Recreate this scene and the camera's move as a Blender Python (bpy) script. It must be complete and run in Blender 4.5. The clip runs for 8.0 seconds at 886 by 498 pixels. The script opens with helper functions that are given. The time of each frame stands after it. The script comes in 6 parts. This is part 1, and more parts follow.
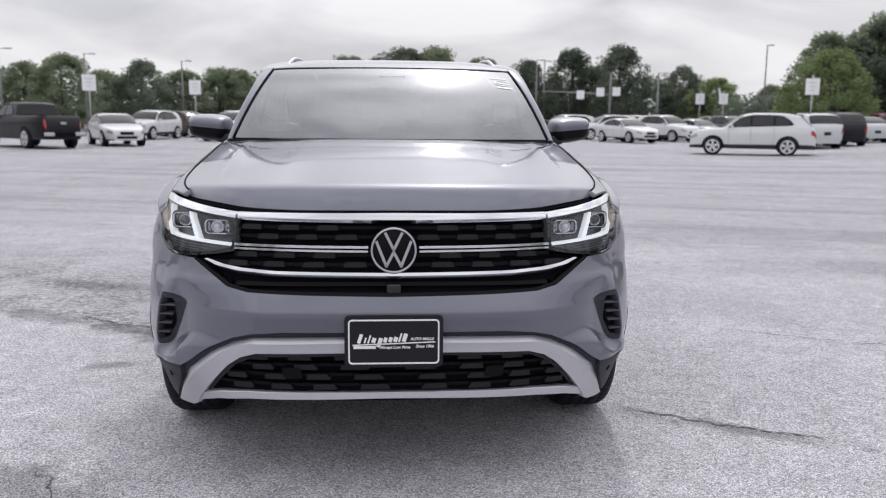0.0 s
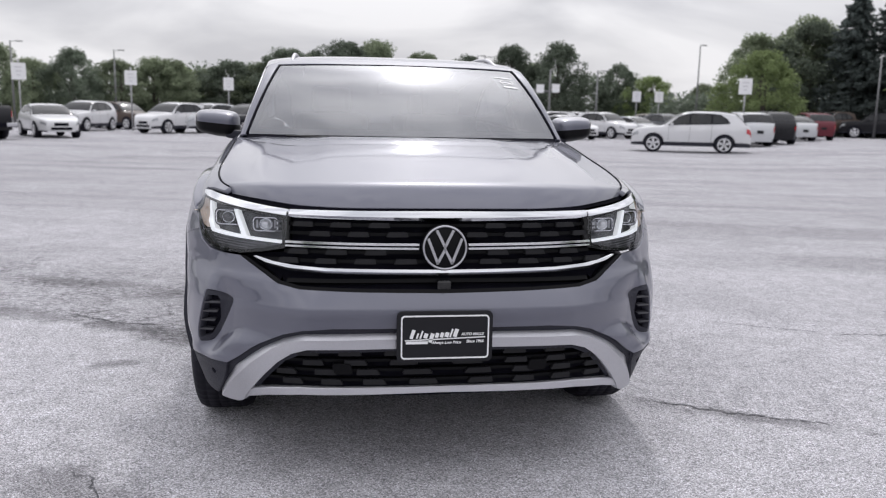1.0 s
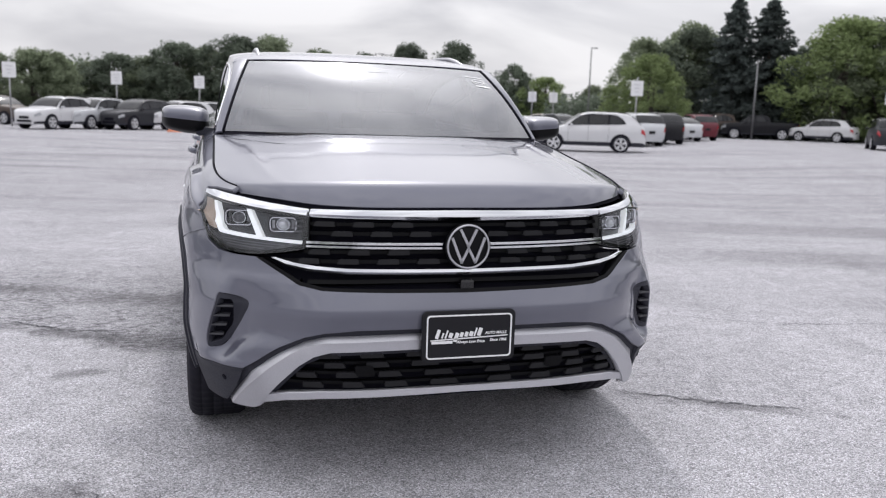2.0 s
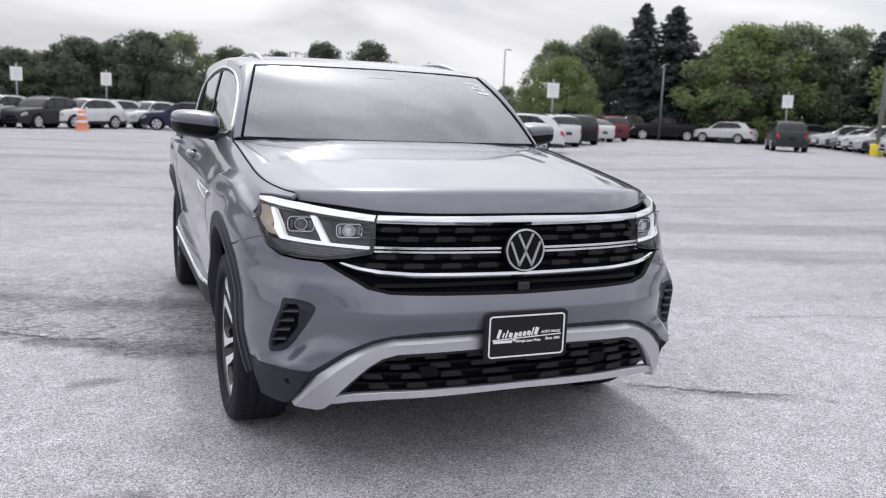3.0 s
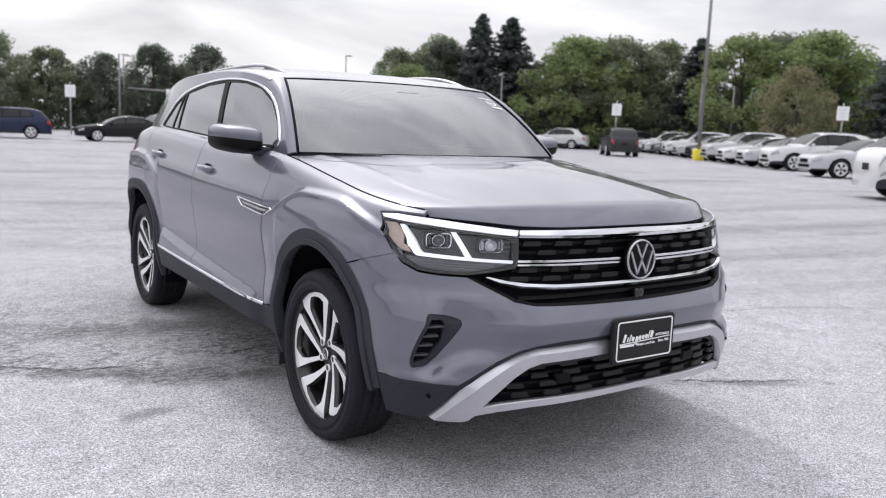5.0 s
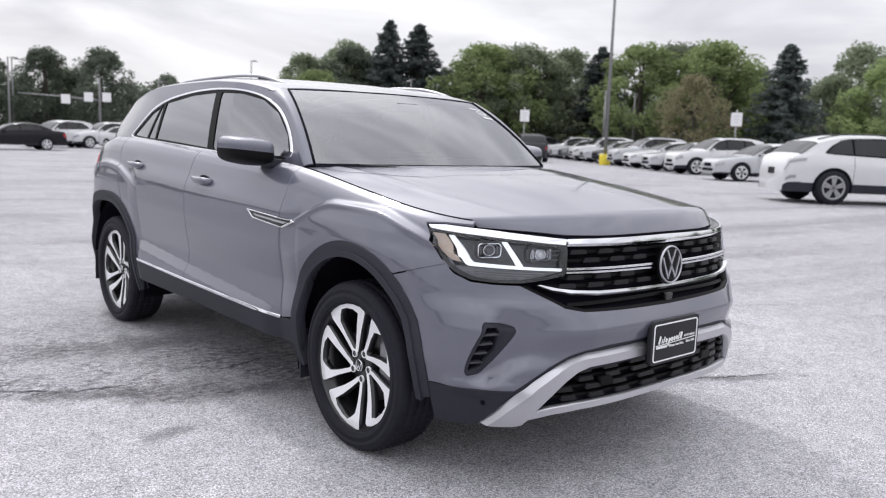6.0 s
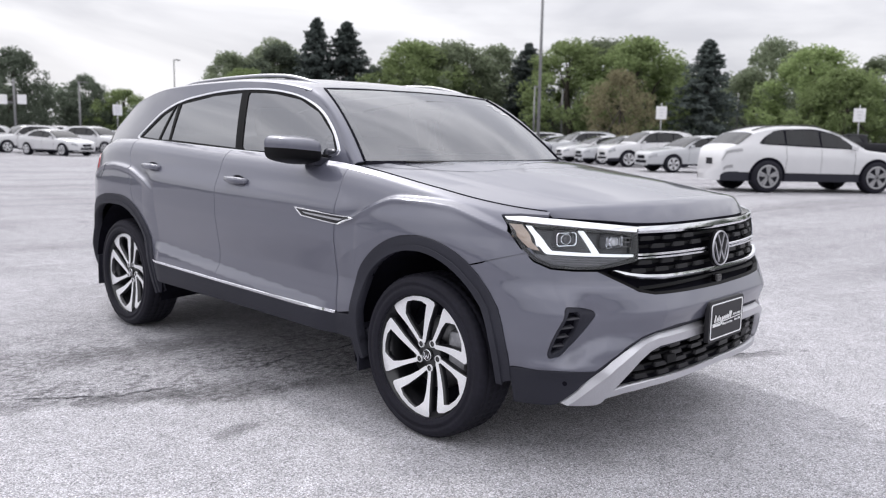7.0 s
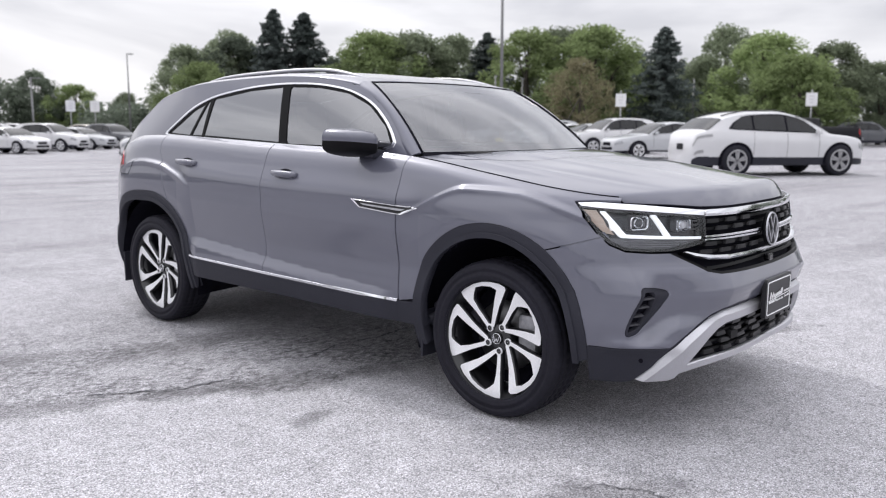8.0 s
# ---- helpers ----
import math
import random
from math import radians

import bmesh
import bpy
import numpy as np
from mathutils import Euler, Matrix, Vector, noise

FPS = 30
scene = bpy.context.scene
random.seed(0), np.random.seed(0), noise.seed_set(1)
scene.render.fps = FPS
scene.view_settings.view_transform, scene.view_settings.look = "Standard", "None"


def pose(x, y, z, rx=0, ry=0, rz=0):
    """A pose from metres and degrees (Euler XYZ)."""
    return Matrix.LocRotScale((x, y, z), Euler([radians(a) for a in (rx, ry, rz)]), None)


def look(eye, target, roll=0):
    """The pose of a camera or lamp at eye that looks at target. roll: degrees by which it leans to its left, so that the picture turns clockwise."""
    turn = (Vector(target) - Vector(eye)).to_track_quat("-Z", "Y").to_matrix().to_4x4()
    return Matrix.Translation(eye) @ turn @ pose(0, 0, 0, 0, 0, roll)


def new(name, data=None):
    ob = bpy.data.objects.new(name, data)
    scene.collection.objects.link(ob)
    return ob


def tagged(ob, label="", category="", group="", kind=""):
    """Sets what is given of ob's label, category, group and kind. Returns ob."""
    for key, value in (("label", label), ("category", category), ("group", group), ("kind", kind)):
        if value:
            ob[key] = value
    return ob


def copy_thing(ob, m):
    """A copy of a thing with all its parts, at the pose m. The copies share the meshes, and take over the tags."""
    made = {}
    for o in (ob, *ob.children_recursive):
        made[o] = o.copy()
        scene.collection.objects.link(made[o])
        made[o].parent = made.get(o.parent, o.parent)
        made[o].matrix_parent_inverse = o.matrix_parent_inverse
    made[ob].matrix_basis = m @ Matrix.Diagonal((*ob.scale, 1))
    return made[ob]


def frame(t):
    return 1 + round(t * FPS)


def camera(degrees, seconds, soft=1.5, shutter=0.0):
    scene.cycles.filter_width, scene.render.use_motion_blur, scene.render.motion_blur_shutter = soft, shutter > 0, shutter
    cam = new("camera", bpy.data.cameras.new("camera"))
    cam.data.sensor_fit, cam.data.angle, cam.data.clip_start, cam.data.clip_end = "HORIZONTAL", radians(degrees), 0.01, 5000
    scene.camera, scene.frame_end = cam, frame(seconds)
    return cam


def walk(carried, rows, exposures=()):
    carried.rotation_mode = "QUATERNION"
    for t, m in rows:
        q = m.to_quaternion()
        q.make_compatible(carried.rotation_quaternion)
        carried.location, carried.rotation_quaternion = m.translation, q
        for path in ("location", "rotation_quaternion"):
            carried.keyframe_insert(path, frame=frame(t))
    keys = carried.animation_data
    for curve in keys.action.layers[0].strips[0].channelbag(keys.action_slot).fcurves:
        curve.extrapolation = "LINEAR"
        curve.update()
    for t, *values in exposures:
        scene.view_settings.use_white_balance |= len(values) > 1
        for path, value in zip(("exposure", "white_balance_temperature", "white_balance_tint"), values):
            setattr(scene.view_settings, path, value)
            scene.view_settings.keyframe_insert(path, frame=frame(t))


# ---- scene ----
from mathutils.geometry import delaunay_2d_cdt

cam = camera(57.8, 8.0, soft=1.15)
cam.data.dof.use_dof, cam.data.dof.focus_distance, cam.data.dof.aperture_fstop = True, 3.5, 3.2
PATH = [
    (0, (-0.012, -3.706, 1.351), (0.119, -1.736, 1.029), 0.5),
    (0.5, (-0.156, -3.701, 1.36), (0.04, -1.738, 1.029), 0.8),
    (1, (-0.42, -3.731, 1.366), (-0.132, -1.78, 1.033), 1.2),
    (1.2, (-0.521, -3.725, 1.365), (-0.178, -1.783, 1.032), 1.3),
    (2.3, (-1.008, -3.594, 1.355), (-0.404, -1.716, 1.026), 2.0),
    (2.5, (-1.116, -3.581, 1.355), (-0.475, -1.715, 1.027), 2.1),
    (3, (-1.418, -3.565, 1.374), (-0.666, -1.74, 1.05), 2.2),
    (3.5, (-1.656, -3.445, 1.364), (-0.807, -1.663, 1.044), 2.1),
    (4, (-1.883, -3.296, 1.373), (-0.948, -1.556, 1.059), 2.2),
    (4.5, (-2.199, -3.23, 1.375), (-1.179, -1.536, 1.069), 2.2),
    (6, (-2.935, -2.833, 1.384), (-1.633, -1.339, 1.112), 2.1),
    (6.5, (-3.26, -2.718, 1.383), (-1.884, -1.292, 1.114), 1.6),
    (7, (-3.476, -2.515, 1.363), (-2.043, -1.147, 1.089), 1.1),
    (7.5, (-3.631, -2.274, 1.365), (-2.158, -0.951, 1.08), 0.5),
    (8, (-3.913, -2.219, 1.361), (-2.411, -0.931, 1.065), 0.1),
]
walk(cam, [(t, look(eye, target, roll)) for t, eye, target, roll in PATH], [(0, 0.0), (2.5, 0.08), (4.5, 0.2), (8, 0.26)])


# ---- light ----
world = bpy.data.worlds.new("overcast_sky")
scene.world = world
world.use_nodes = True
wn, wl = world.node_tree.nodes, world.node_tree.links
wn.clear()


def wnode(kind, **values):
    n = wn.new(kind)
    for k, v in values.items():
        n.inputs[k].default_value = v
    return n


SUN_AZ, SUN_EL = radians(10), radians(48)
sky = wn.new("ShaderNodeTexSky")
sky.sky_type, sky.sun_disc, sky.sun_elevation, sky.sun_rotation = "NISHITA", False, SUN_EL, SUN_AZ
sky.air_density, sky.dust_density = 1.0, 3.0
blue = wn.new("ShaderNodeBackground")
blue.inputs["Strength"].default_value = 0.10
wl.new(sky.outputs[0], blue.inputs[0])
tc = wn.new("ShaderNodeTexCoord")
split = wn.new("ShaderNodeSeparateXYZ")
wl.new(tc.outputs["Generated"], split.inputs[0])
stretch = wn.new("ShaderNodeMapping")
stretch.inputs["Scale"].default_value = (1.0, 1.0, 3.4)
wl.new(tc.outputs["Generated"], stretch.inputs[0])
bank = wnode("ShaderNodeTexNoise", Scale=3.0, Detail=6.0, Roughness=0.5, Distortion=0.4)
wl.new(stretch.outputs[0], bank.inputs["Vector"])
ramp = wn.new("ShaderNodeValToRGB")
ramp.color_ramp.elements[0].position, ramp.color_ramp.elements[0].color = 0.37, (0.603, 0.605, 0.654, 1)
ramp.color_ramp.elements[1].position, ramp.color_ramp.elements[1].color = 0.60, (0.915, 0.91, 0.947, 1)
wl.new(bank.outputs["Fac"], ramp.inputs[0])
# an overcast sky is brightest overhead
rise = wnode("ShaderNodeMapRange", **{"From Min": 0.10, "From Max": 0.95, "To Min": 0.97, "To Max": 1.95})
wl.new(split.outputs["Z"], rise.inputs["Value"])
cloud = wn.new("ShaderNodeBackground")
wl.new(ramp.outputs[0], cloud.inputs[0])
# the cloud is thinner and brighter round the hidden sun
toward = wn.new("ShaderNodeVectorMath")
toward.operation = "DOT_PRODUCT"
toward.inputs[1].default_value = (math.cos(SUN_EL) * math.sin(SUN_AZ), math.cos(SUN_EL) * math.cos(SUN_AZ), math.sin(SUN_EL))
wl.new(tc.outputs["Generated"], toward.inputs[0])
near_sun = wnode("ShaderNodeMapRange", **{"From Min": 0.70, "From Max": 1.0, "To Min": 0.0, "To Max": 1.0})
wl.new(toward.outputs["Value"], near_sun.inputs["Value"])
bulge = wn.new("ShaderNodeMath")
bulge.operation, bulge.inputs[1].default_value = "POWER", 2.5
wl.new(near_sun.outputs[0], bulge.inputs[0])
glow = wn.new("ShaderNodeMath")
glow.operation, glow.inputs[1].default_value = "MULTIPLY_ADD", 0.9
wl.new(bulge.outputs[0], glow.inputs[0])
wl.new(rise.outputs[0], glow.inputs[2])
# the sun's own soft spot behind the cloud
spot_a, spot_b, spot_c = (wn.new("ShaderNodeMath") for _ in range(3))
spot_a.operation, spot_a.inputs[1].default_value, spot_a.inputs[2].default_value = "MULTIPLY_ADD", 110.0, -110.0
wl.new(toward.outputs["Value"], spot_a.inputs[0])
spot_b.operation = "EXPONENT"
wl.new(spot_a.outputs[0], spot_b.inputs[0])
spot_c.operation, spot_c.inputs[1].default_value = "MULTIPLY_ADD", 2.0
wl.new(spot_b.outputs[0], spot_c.inputs[0])
wl.new(glow.outputs[0], spot_c.inputs[2])
wl.new(spot_c.outputs[0], cloud.inputs["Strength"])
veil = wn.new("ShaderNodeMixShader")
veil.inputs[0].default_value = 0.93
wl.new(blue.outputs[0], veil.inputs[1])
wl.new(cloud.outputs[0], veil.inputs[2])
wout = wn.new("ShaderNodeOutputWorld")
wl.new(veil.outputs[0], wout.inputs[0])

sun = new("sun", bpy.data.lights.new("sun", "SUN"))
sun.data.energy, sun.data.angle, sun.data.color = 0.85, radians(4), (1.0, 0.975, 0.97)
sun.matrix_world = look((0, 0, 30), (-30 * math.cos(SUN_EL) * math.sin(SUN_AZ), -30 * math.cos(SUN_EL) * math.cos(SUN_AZ), 30 - 30 * math.sin(SUN_EL)))


# ---- materials ----
def material(name, colour, rough=0.5, metal=0.0, coat=0.0, grain=0.0, scale=40.0, bump=0.0, spots=0.0, spot_scale=3.0, emit=0.0, spec=0.5, by_object=0.0):
    """A Principled material with fine grain and broad wear in its colour, and fine relief."""
    m = bpy.data.materials.new(name)
    m.use_nodes = True
    n, l = m.node_tree.nodes, m.node_tree.links
    p = n["Principled BSDF"]
    p.inputs["Roughness"].default_value, p.inputs["Metallic"].default_value = rough, metal
    p.inputs["Coat Weight"].default_value, p.inputs["Coat Roughness"].default_value = coat, 0.03
    p.inputs["Specular IOR Level"].default_value = spec
    if emit:
        p.inputs["Emission Color"].default_value, p.inputs["Emission Strength"].default_value = (*colour, 1), emit
    co = n.new("ShaderNodeTexCoord")
    value = n.new("ShaderNodeHueSaturation")
    value.inputs["Color"].default_value = (*colour, 1)
    total = None
    for amount, size in ((grain, scale), (spots, spot_scale)):
        if not amount:
            continue
        t = n.new("ShaderNodeTexNoise")
        t.inputs["Scale"].default_value, t.inputs["Detail"].default_value = size, 5.0
        l.new(co.outputs["Object"], t.inputs["Vector"])
        r = n.new("ShaderNodeMapRange")
        r.inputs["From Min"].default_value, r.inputs["From Max"].default_value = 0.3, 0.7
        r.inputs["To Min"].default_value, r.inputs["To Max"].default_value = 1 - amount, 1 + amount
        l.new(t.outputs["Fac"], r.inputs["Value"])
        if total is None:
            total = r.outputs[0]
        else:
            k = n.new("ShaderNodeMath")
            k.operation = "MULTIPLY"
            l.new(total, k.inputs[0])
            l.new(r.outputs[0], k.inputs[1])
            total = k.outputs[0]
    if by_object:
        info = n.new("ShaderNodeObjectInfo")
        r = n.new("ShaderNodeMapRange")
        r.inputs["To Min"].default_value, r.inputs["To Max"].default_value = 1 - by_object, 1 + by_object
        l.new(info.outputs["Random"], r.inputs["Value"])
        if total is None:
            total = r.outputs[0]
        else:
            k = n.new("ShaderNodeMath")
            k.operation = "MULTIPLY"
            l.new(total, k.inputs[0])
            l.new(r.outputs[0], k.inputs[1])
            total = k.outputs[0]
    if total is not None:
        l.new(total, value.inputs["Value"])
    l.new(value.outputs[0], p.inputs["Base Color"])
    if bump:
        t = n.new("ShaderNodeTexNoise")
        t.inputs["Scale"].default_value, t.inputs["Detail"].default_value = scale * 1.5, 3.0
        l.new(co.outputs["Object"], t.inputs["Vector"])
        b = n.new("ShaderNodeBump")
        b.inputs["Strength"].default_value, b.inputs["Distance"].default_value = bump, 0.004
        l.new(t.outputs["Fac"], b.inputs["Height"])
        l.new(b.outputs[0], p.inputs["Normal"])
    return m


def pane(name, tint, gloss, rough=0.0):
    """Window glass: a tinted clear sheet with a mirror layer, stronger at flat angles."""
    m = bpy.data.materials.new(name)
    m.use_nodes = True
    n, l = m.node_tree.nodes, m.node_tree.links
    n.remove(n["Principled BSDF"])
    clear, mirror, mix, fres, gain = (n.new("ShaderNode" + k) for k in ("BsdfTransparent", "BsdfGlossy", "MixShader", "Fresnel", "Math"))
    clear.inputs[0].default_value = (*tint, 1)
    mirror.inputs["Color"].default_value, mirror.inputs["Roughness"].default_value = (0.93, 0.94, 0.97, 1), rough
    fres.inputs["IOR"].default_value = 1.5
    gain.operation, gain.inputs[1].default_value, gain.use_clamp = "ADD", gloss, True
    l.new(fres.outputs[0], gain.inputs[0])
    l.new(gain.outputs[0], mix.inputs[0])
    l.new(clear.outputs[0], mix.inputs[1])
    l.new(mirror.outputs[0], mix.inputs[2])
    l.new(mix.outputs[0], n["Material Output"].inputs[0])
    return m


PAINT = material("grey_metallic_paint", (0.115, 0.118, 0.156), 0.40, 0.30, 1.0, 0.03, 900, 0, 0.02, 1.5)
PAINT.node_tree.nodes["Principled BSDF"].inputs["Coat IOR"].default_value = 1.62
PAINT.node_tree.nodes["Principled BSDF"].inputs["Coat Roughness"].default_value = 0.06
CLAD = material("black_cladding", (0.023, 0.0235, 0.034), 0.55, 0, 0, 0.15, 300, 0.25, 0.08, 4, spec=0.32)
GLOSSBLACK = material("gloss_black", (0.005, 0.005, 0.006), 0.22, 0, 0.25)
GRILLEBLACK = material("grille_black", (0.004, 0.004, 0.005), 0.42, 0, 0, 0.1, 60, spec=0.12)
TOOTH = material("grille_tooth_black", (0.010, 0.010, 0.012), 0.36, 0, 0, 0.1, 60, spec=0.28)
UNDERSIDE = material("dusty_underside", (0.074, 0.071, 0.088), 0.85, 0, 0, 0.3, 12, spec=0.15)
MATTBLACK = material("matt_black", (0.0042, 0.004, 0.009), 0.85, 0, 0, 0.2, 30, spec=0.15)
CHROME = material("chrome", (0.86, 0.87, 0.90), 0.09, 1.0)
SATIN = material("satin_silver", (0.55, 0.55, 0.58), 0.36, 0.85, 0, 0.04, 200)
ALLOY = material("machined_alloy", (0.86, 0.86, 0.88), 0.34, 0.10, 0.3, 0.05, 120)
ALLOYBLACK = material("black_alloy", (0.015, 0.015, 0.018), 0.3, 0.2, 0.5)
RUBBER = material("tyre_rubber", (0.010, 0.0095, 0.0165), 0.72, 0, 0, 0.2, 60, 0.2, 0.15, 6, spec=0.3)
STEEL = material("brake_steel", (0.14, 0.14, 0.145), 0.4, 0.9, 0, 0.15, 50)
WHITE = material("white_print", (0.82, 0.82, 0.83), 0.5)
PLATE = material("black_plate", (0.008, 0.008, 0.011), 0.35, 0, 0, spec=0.3)
DRL = material("lit_light_guide", (0.95, 0.97, 1.0), 0.3, emit=0.45)
LAMPGREY = material("lamp_bezel", (0.065, 0.066, 0.072), 0.28, 0.35, 0.0, 0.2, 25)
AMBER = material("amber_reflector", (0.56, 0.45, 0.37), 0.25, 0, 0.6)
RED = material("red_lamp", (0.45, 0.03, 0.04), 0.15, 0, 0.8)
LENS = pane("clear_lens", (0.93, 0.94, 0.95), -0.01)
WINDSCREEN = pane("windscreen_glass", (0.52, 0.55, 0.55), 0.16, 0.10)
SIDEGLASS = pane("side_glass", (0.40, 0.43, 0.44), 0.26)
PRIVACY = pane("privacy_glass", (0.10, 0.10, 0.11), 0.30)
CABIN = material("cabin_trim", (0.035, 0.035, 0.038), 0.7, 0, 0, 0.2, 60)


def asphalt():
    m = bpy.data.materials.new("weathered_asphalt")
    m.use_nodes = True
    n, l = m.node_tree.nodes, m.node_tree.links
    p = n["Principled BSDF"]
    co = n.new("ShaderNodeTexCoord")

    def noise_map(scale, detail, lo, hi, a, b, rough=0.55, stretch_to=None, distortion=0.0):
        t = n.new("ShaderNodeTexNoise")
        t.inputs["Scale"].default_value, t.inputs["Detail"].default_value = scale, detail
        t.inputs["Roughness"].default_value, t.inputs["Distortion"].default_value = rough, distortion
        if stretch_to:
            k = n.new("ShaderNodeMapping")
            k.inputs["Scale"].default_value, k.inputs["Rotation"].default_value = stretch_to[0], (0, 0, stretch_to[1])
            l.new(co.outputs["Object"], k.inputs[0])
            l.new(k.outputs[0], t.inputs["Vector"])
        else:
            l.new(co.outputs["Object"], t.inputs["Vector"])
        r = n.new("ShaderNodeMapRange")
        for key, v in zip(("From Min", "From Max", "To Min", "To Max"), (lo, hi, a, b)):
            r.inputs[key].default_value = v
        l.new(t.outputs["Fac"], r.inputs["Value"])
        return r.outputs[0], t

    def times(a, b):
        k = n.new("ShaderNodeMath")
        k.operation = "MULTIPLY"
        l.new(a, k.inputs[0])
        l.new(b, k.inputs[1])
        return k.outputs[0]

    def blend(a, b, k):
        """a * (1 - k) + b * k for three sockets or numbers."""
        mix = n.new("ShaderNodeMix")
        for socket, value in zip((mix.inputs[2], mix.inputs[3], mix.inputs[0]), (a, b, k)):
            if isinstance(value, (int, float)):
                socket.default_value = value
            else:
                l.new(value, socket)
        return mix.outputs[0]

    def ramped(value, lo, hi, a, b):
        r = n.new("ShaderNodeMapRange")
        r.interpolation_type = "SMOOTHSTEP"
        for key, v in zip(("From Min", "From Max", "To Min", "To Max"), (lo, hi, a, b)):
            r.inputs[key].default_value = v
        l.new(value, r.inputs["Value"])
        return r.outputs[0]

    def plus(a, b):
        k = n.new("ShaderNodeMath")
        l.new(a, k.inputs[0])
        l.new(b, k.inputs[1])
        return k.outputs[0]

    def across(point, direction):
        """Metres from a line through the point, square to the direction."""
        off, dot = n.new("ShaderNodeVectorMath"), n.new("ShaderNodeVectorMath")
        off.operation, off.inputs[1].default_value = "SUBTRACT", (*point, 0)
        dot.operation, dot.inputs[1].default_value = "DOT_PRODUCT", (*direction, 0)
        l.new(co.outputs["Object"], off.inputs[0])
        l.new(off.outputs[0], dot.inputs[0])
        return dot.outputs["Value"]

    grit, grit_t = noise_map(190, 2, 0.34, 0.66, 0.45, 1.55, 0.75)
    stone = n.new("ShaderNodeTexVoronoi")
    stone.inputs["Scale"].default_value = 170
    l.new(co.outputs["Object"], stone.inputs["Vector"])
    apart = n.new("ShaderNodeSeparateColor")
    l.new(stone.outputs["Color"], apart.inputs[0])
    chip = n.new("ShaderNodeMapRange")
    chip.inputs["To Min"].default_value, chip.inputs["To Max"].default_value = 0.50, 1.50
    l.new(apart.outputs[0], chip.inputs["Value"])
    blotch, _ = noise_map(0.55, 6, 0.34, 0.66, 0.92, 1.08, 0.62, None, 0.6)
    stain, _ = noise_map(0.9, 7, 0.57, 0.72, 1.0, 0.80, 0.70, ((1.0, 0.45, 1.0), 0.5))
    worn, _ = noise_map(7.0, 6, 0.40, 0.62, 0.90, 1.07, 0.7)
    # long dark wheel tracks that lie aslant across the lot, fading out round the near car
    tracks = None
    for seed, along, wide, lo in ((3.0, 16.0, 1.5, 0.83), (9.0, 9.0, 0.6, 0.92)):
        lay = n.new("ShaderNodeMapping")
        lay.vector_type = "TEXTURE"
        lay.inputs["Location"].default_value, lay.inputs["Rotation"].default_value, lay.inputs["Scale"].default_value = (seed, seed * 2.3, 0), (0, 0, -0.27), (along, wide, 1)
        l.new(co.outputs["Object"], lay.inputs[0])
        t = n.new("ShaderNodeTexNoise")
        t.inputs["Scale"].default_value, t.inputs["Detail"].default_value, t.inputs["Roughness"].default_value, t.inputs["Distortion"].default_value = 1.0, 4.0, 0.5, 0.25
        l.new(lay.outputs[0], t.inputs["Vector"])
        band = ramped(t.outputs["Fac"], 0.50, 0.62, 1.0, lo)
        tracks = band if tracks is None else times(tracks, band)
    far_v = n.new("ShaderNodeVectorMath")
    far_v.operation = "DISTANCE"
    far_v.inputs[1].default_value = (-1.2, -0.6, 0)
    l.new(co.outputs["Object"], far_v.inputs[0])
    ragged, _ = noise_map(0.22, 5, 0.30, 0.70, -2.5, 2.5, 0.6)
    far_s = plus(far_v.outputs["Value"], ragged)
    streak = blend(1.0, tracks, ramped(far_s, 3.0, 6.5, 0.0, 1.0))
    # an old ragged seam runs aslant under the near car; behind it the surface has lost its fines
    wander, _ = noise_map(1.6, 6, 0.30, 0.70, -0.22, 0.22, 0.65)
    seam = plus(across((-1.75, 1.40), (0.50, 0.866)), wander)
    behind = times(ramped(seam, -0.02, 0.10, 0.0, 1.0), ramped(seam, 0.5, 2.4, 1.0, 0.15))
    behind = times(behind, ramped(across((0.9, 0.0), (1.0, 0.0)), -0.6, 0.4, 1.0, 0.25))
    pits, _ = noise_map(26, 5, 0.43, 0.57, 1.0, 0.34, 0.72, ((0.7, 1.0, 1.0), 0.0))
    patchy, _ = noise_map(2.1, 6, 0.34, 0.58, 0.0, 1.0, 0.7)
    loose = blend(1.0, pits, times(behind, patchy))
    fewpits, _ = noise_map(31, 4, 0.57, 0.68, 1.0, 0.60, 0.7)
    loose = times(loose, fewpits)
    # dark damp patches along the seam and near the car
    damp_falloff = None
    for cx, cy, rx, ry, turn in ((-3.4, 2.42, 0.9, 0.20, -0.52), (-2.30, 1.72, 0.75, 0.17, -0.52), (-1.72, 1.42, 0.45, 0.15, -0.45), (-1.22, 1.14, 0.48, 0.30, -0.35), (-0.82, 0.95, 0.35, 0.16, -0.3), (-1.54, 0.64, 0.20, 0.08, 0.25), (-1.33, -0.84, 0.42, 0.24, -0.6), (-1.2, 2.25, 0.9, 0.30, -0.2), (-2.3, 2.75, 0.8, 0.22, -0.3), (1.5, -0.40, 0.65, 0.09, -0.50)):
        place = n.new("ShaderNodeMapping")
        place.vector_type = "TEXTURE"
        place.inputs["Location"].default_value, place.inputs["Rotation"].default_value, place.inputs["Scale"].default_value = (cx, cy, 0), (0, 0, turn), (rx, ry, 1)
        l.new(co.outputs["Object"], place.inputs[0])
        size = n.new("ShaderNodeVectorMath")
        size.operation = "LENGTH"
        l.new(place.outputs[0], size.inputs[0])
        edge, _ = noise_map(4.2, 10, 0.30, 0.70, -0.75, 0.75, 0.85)
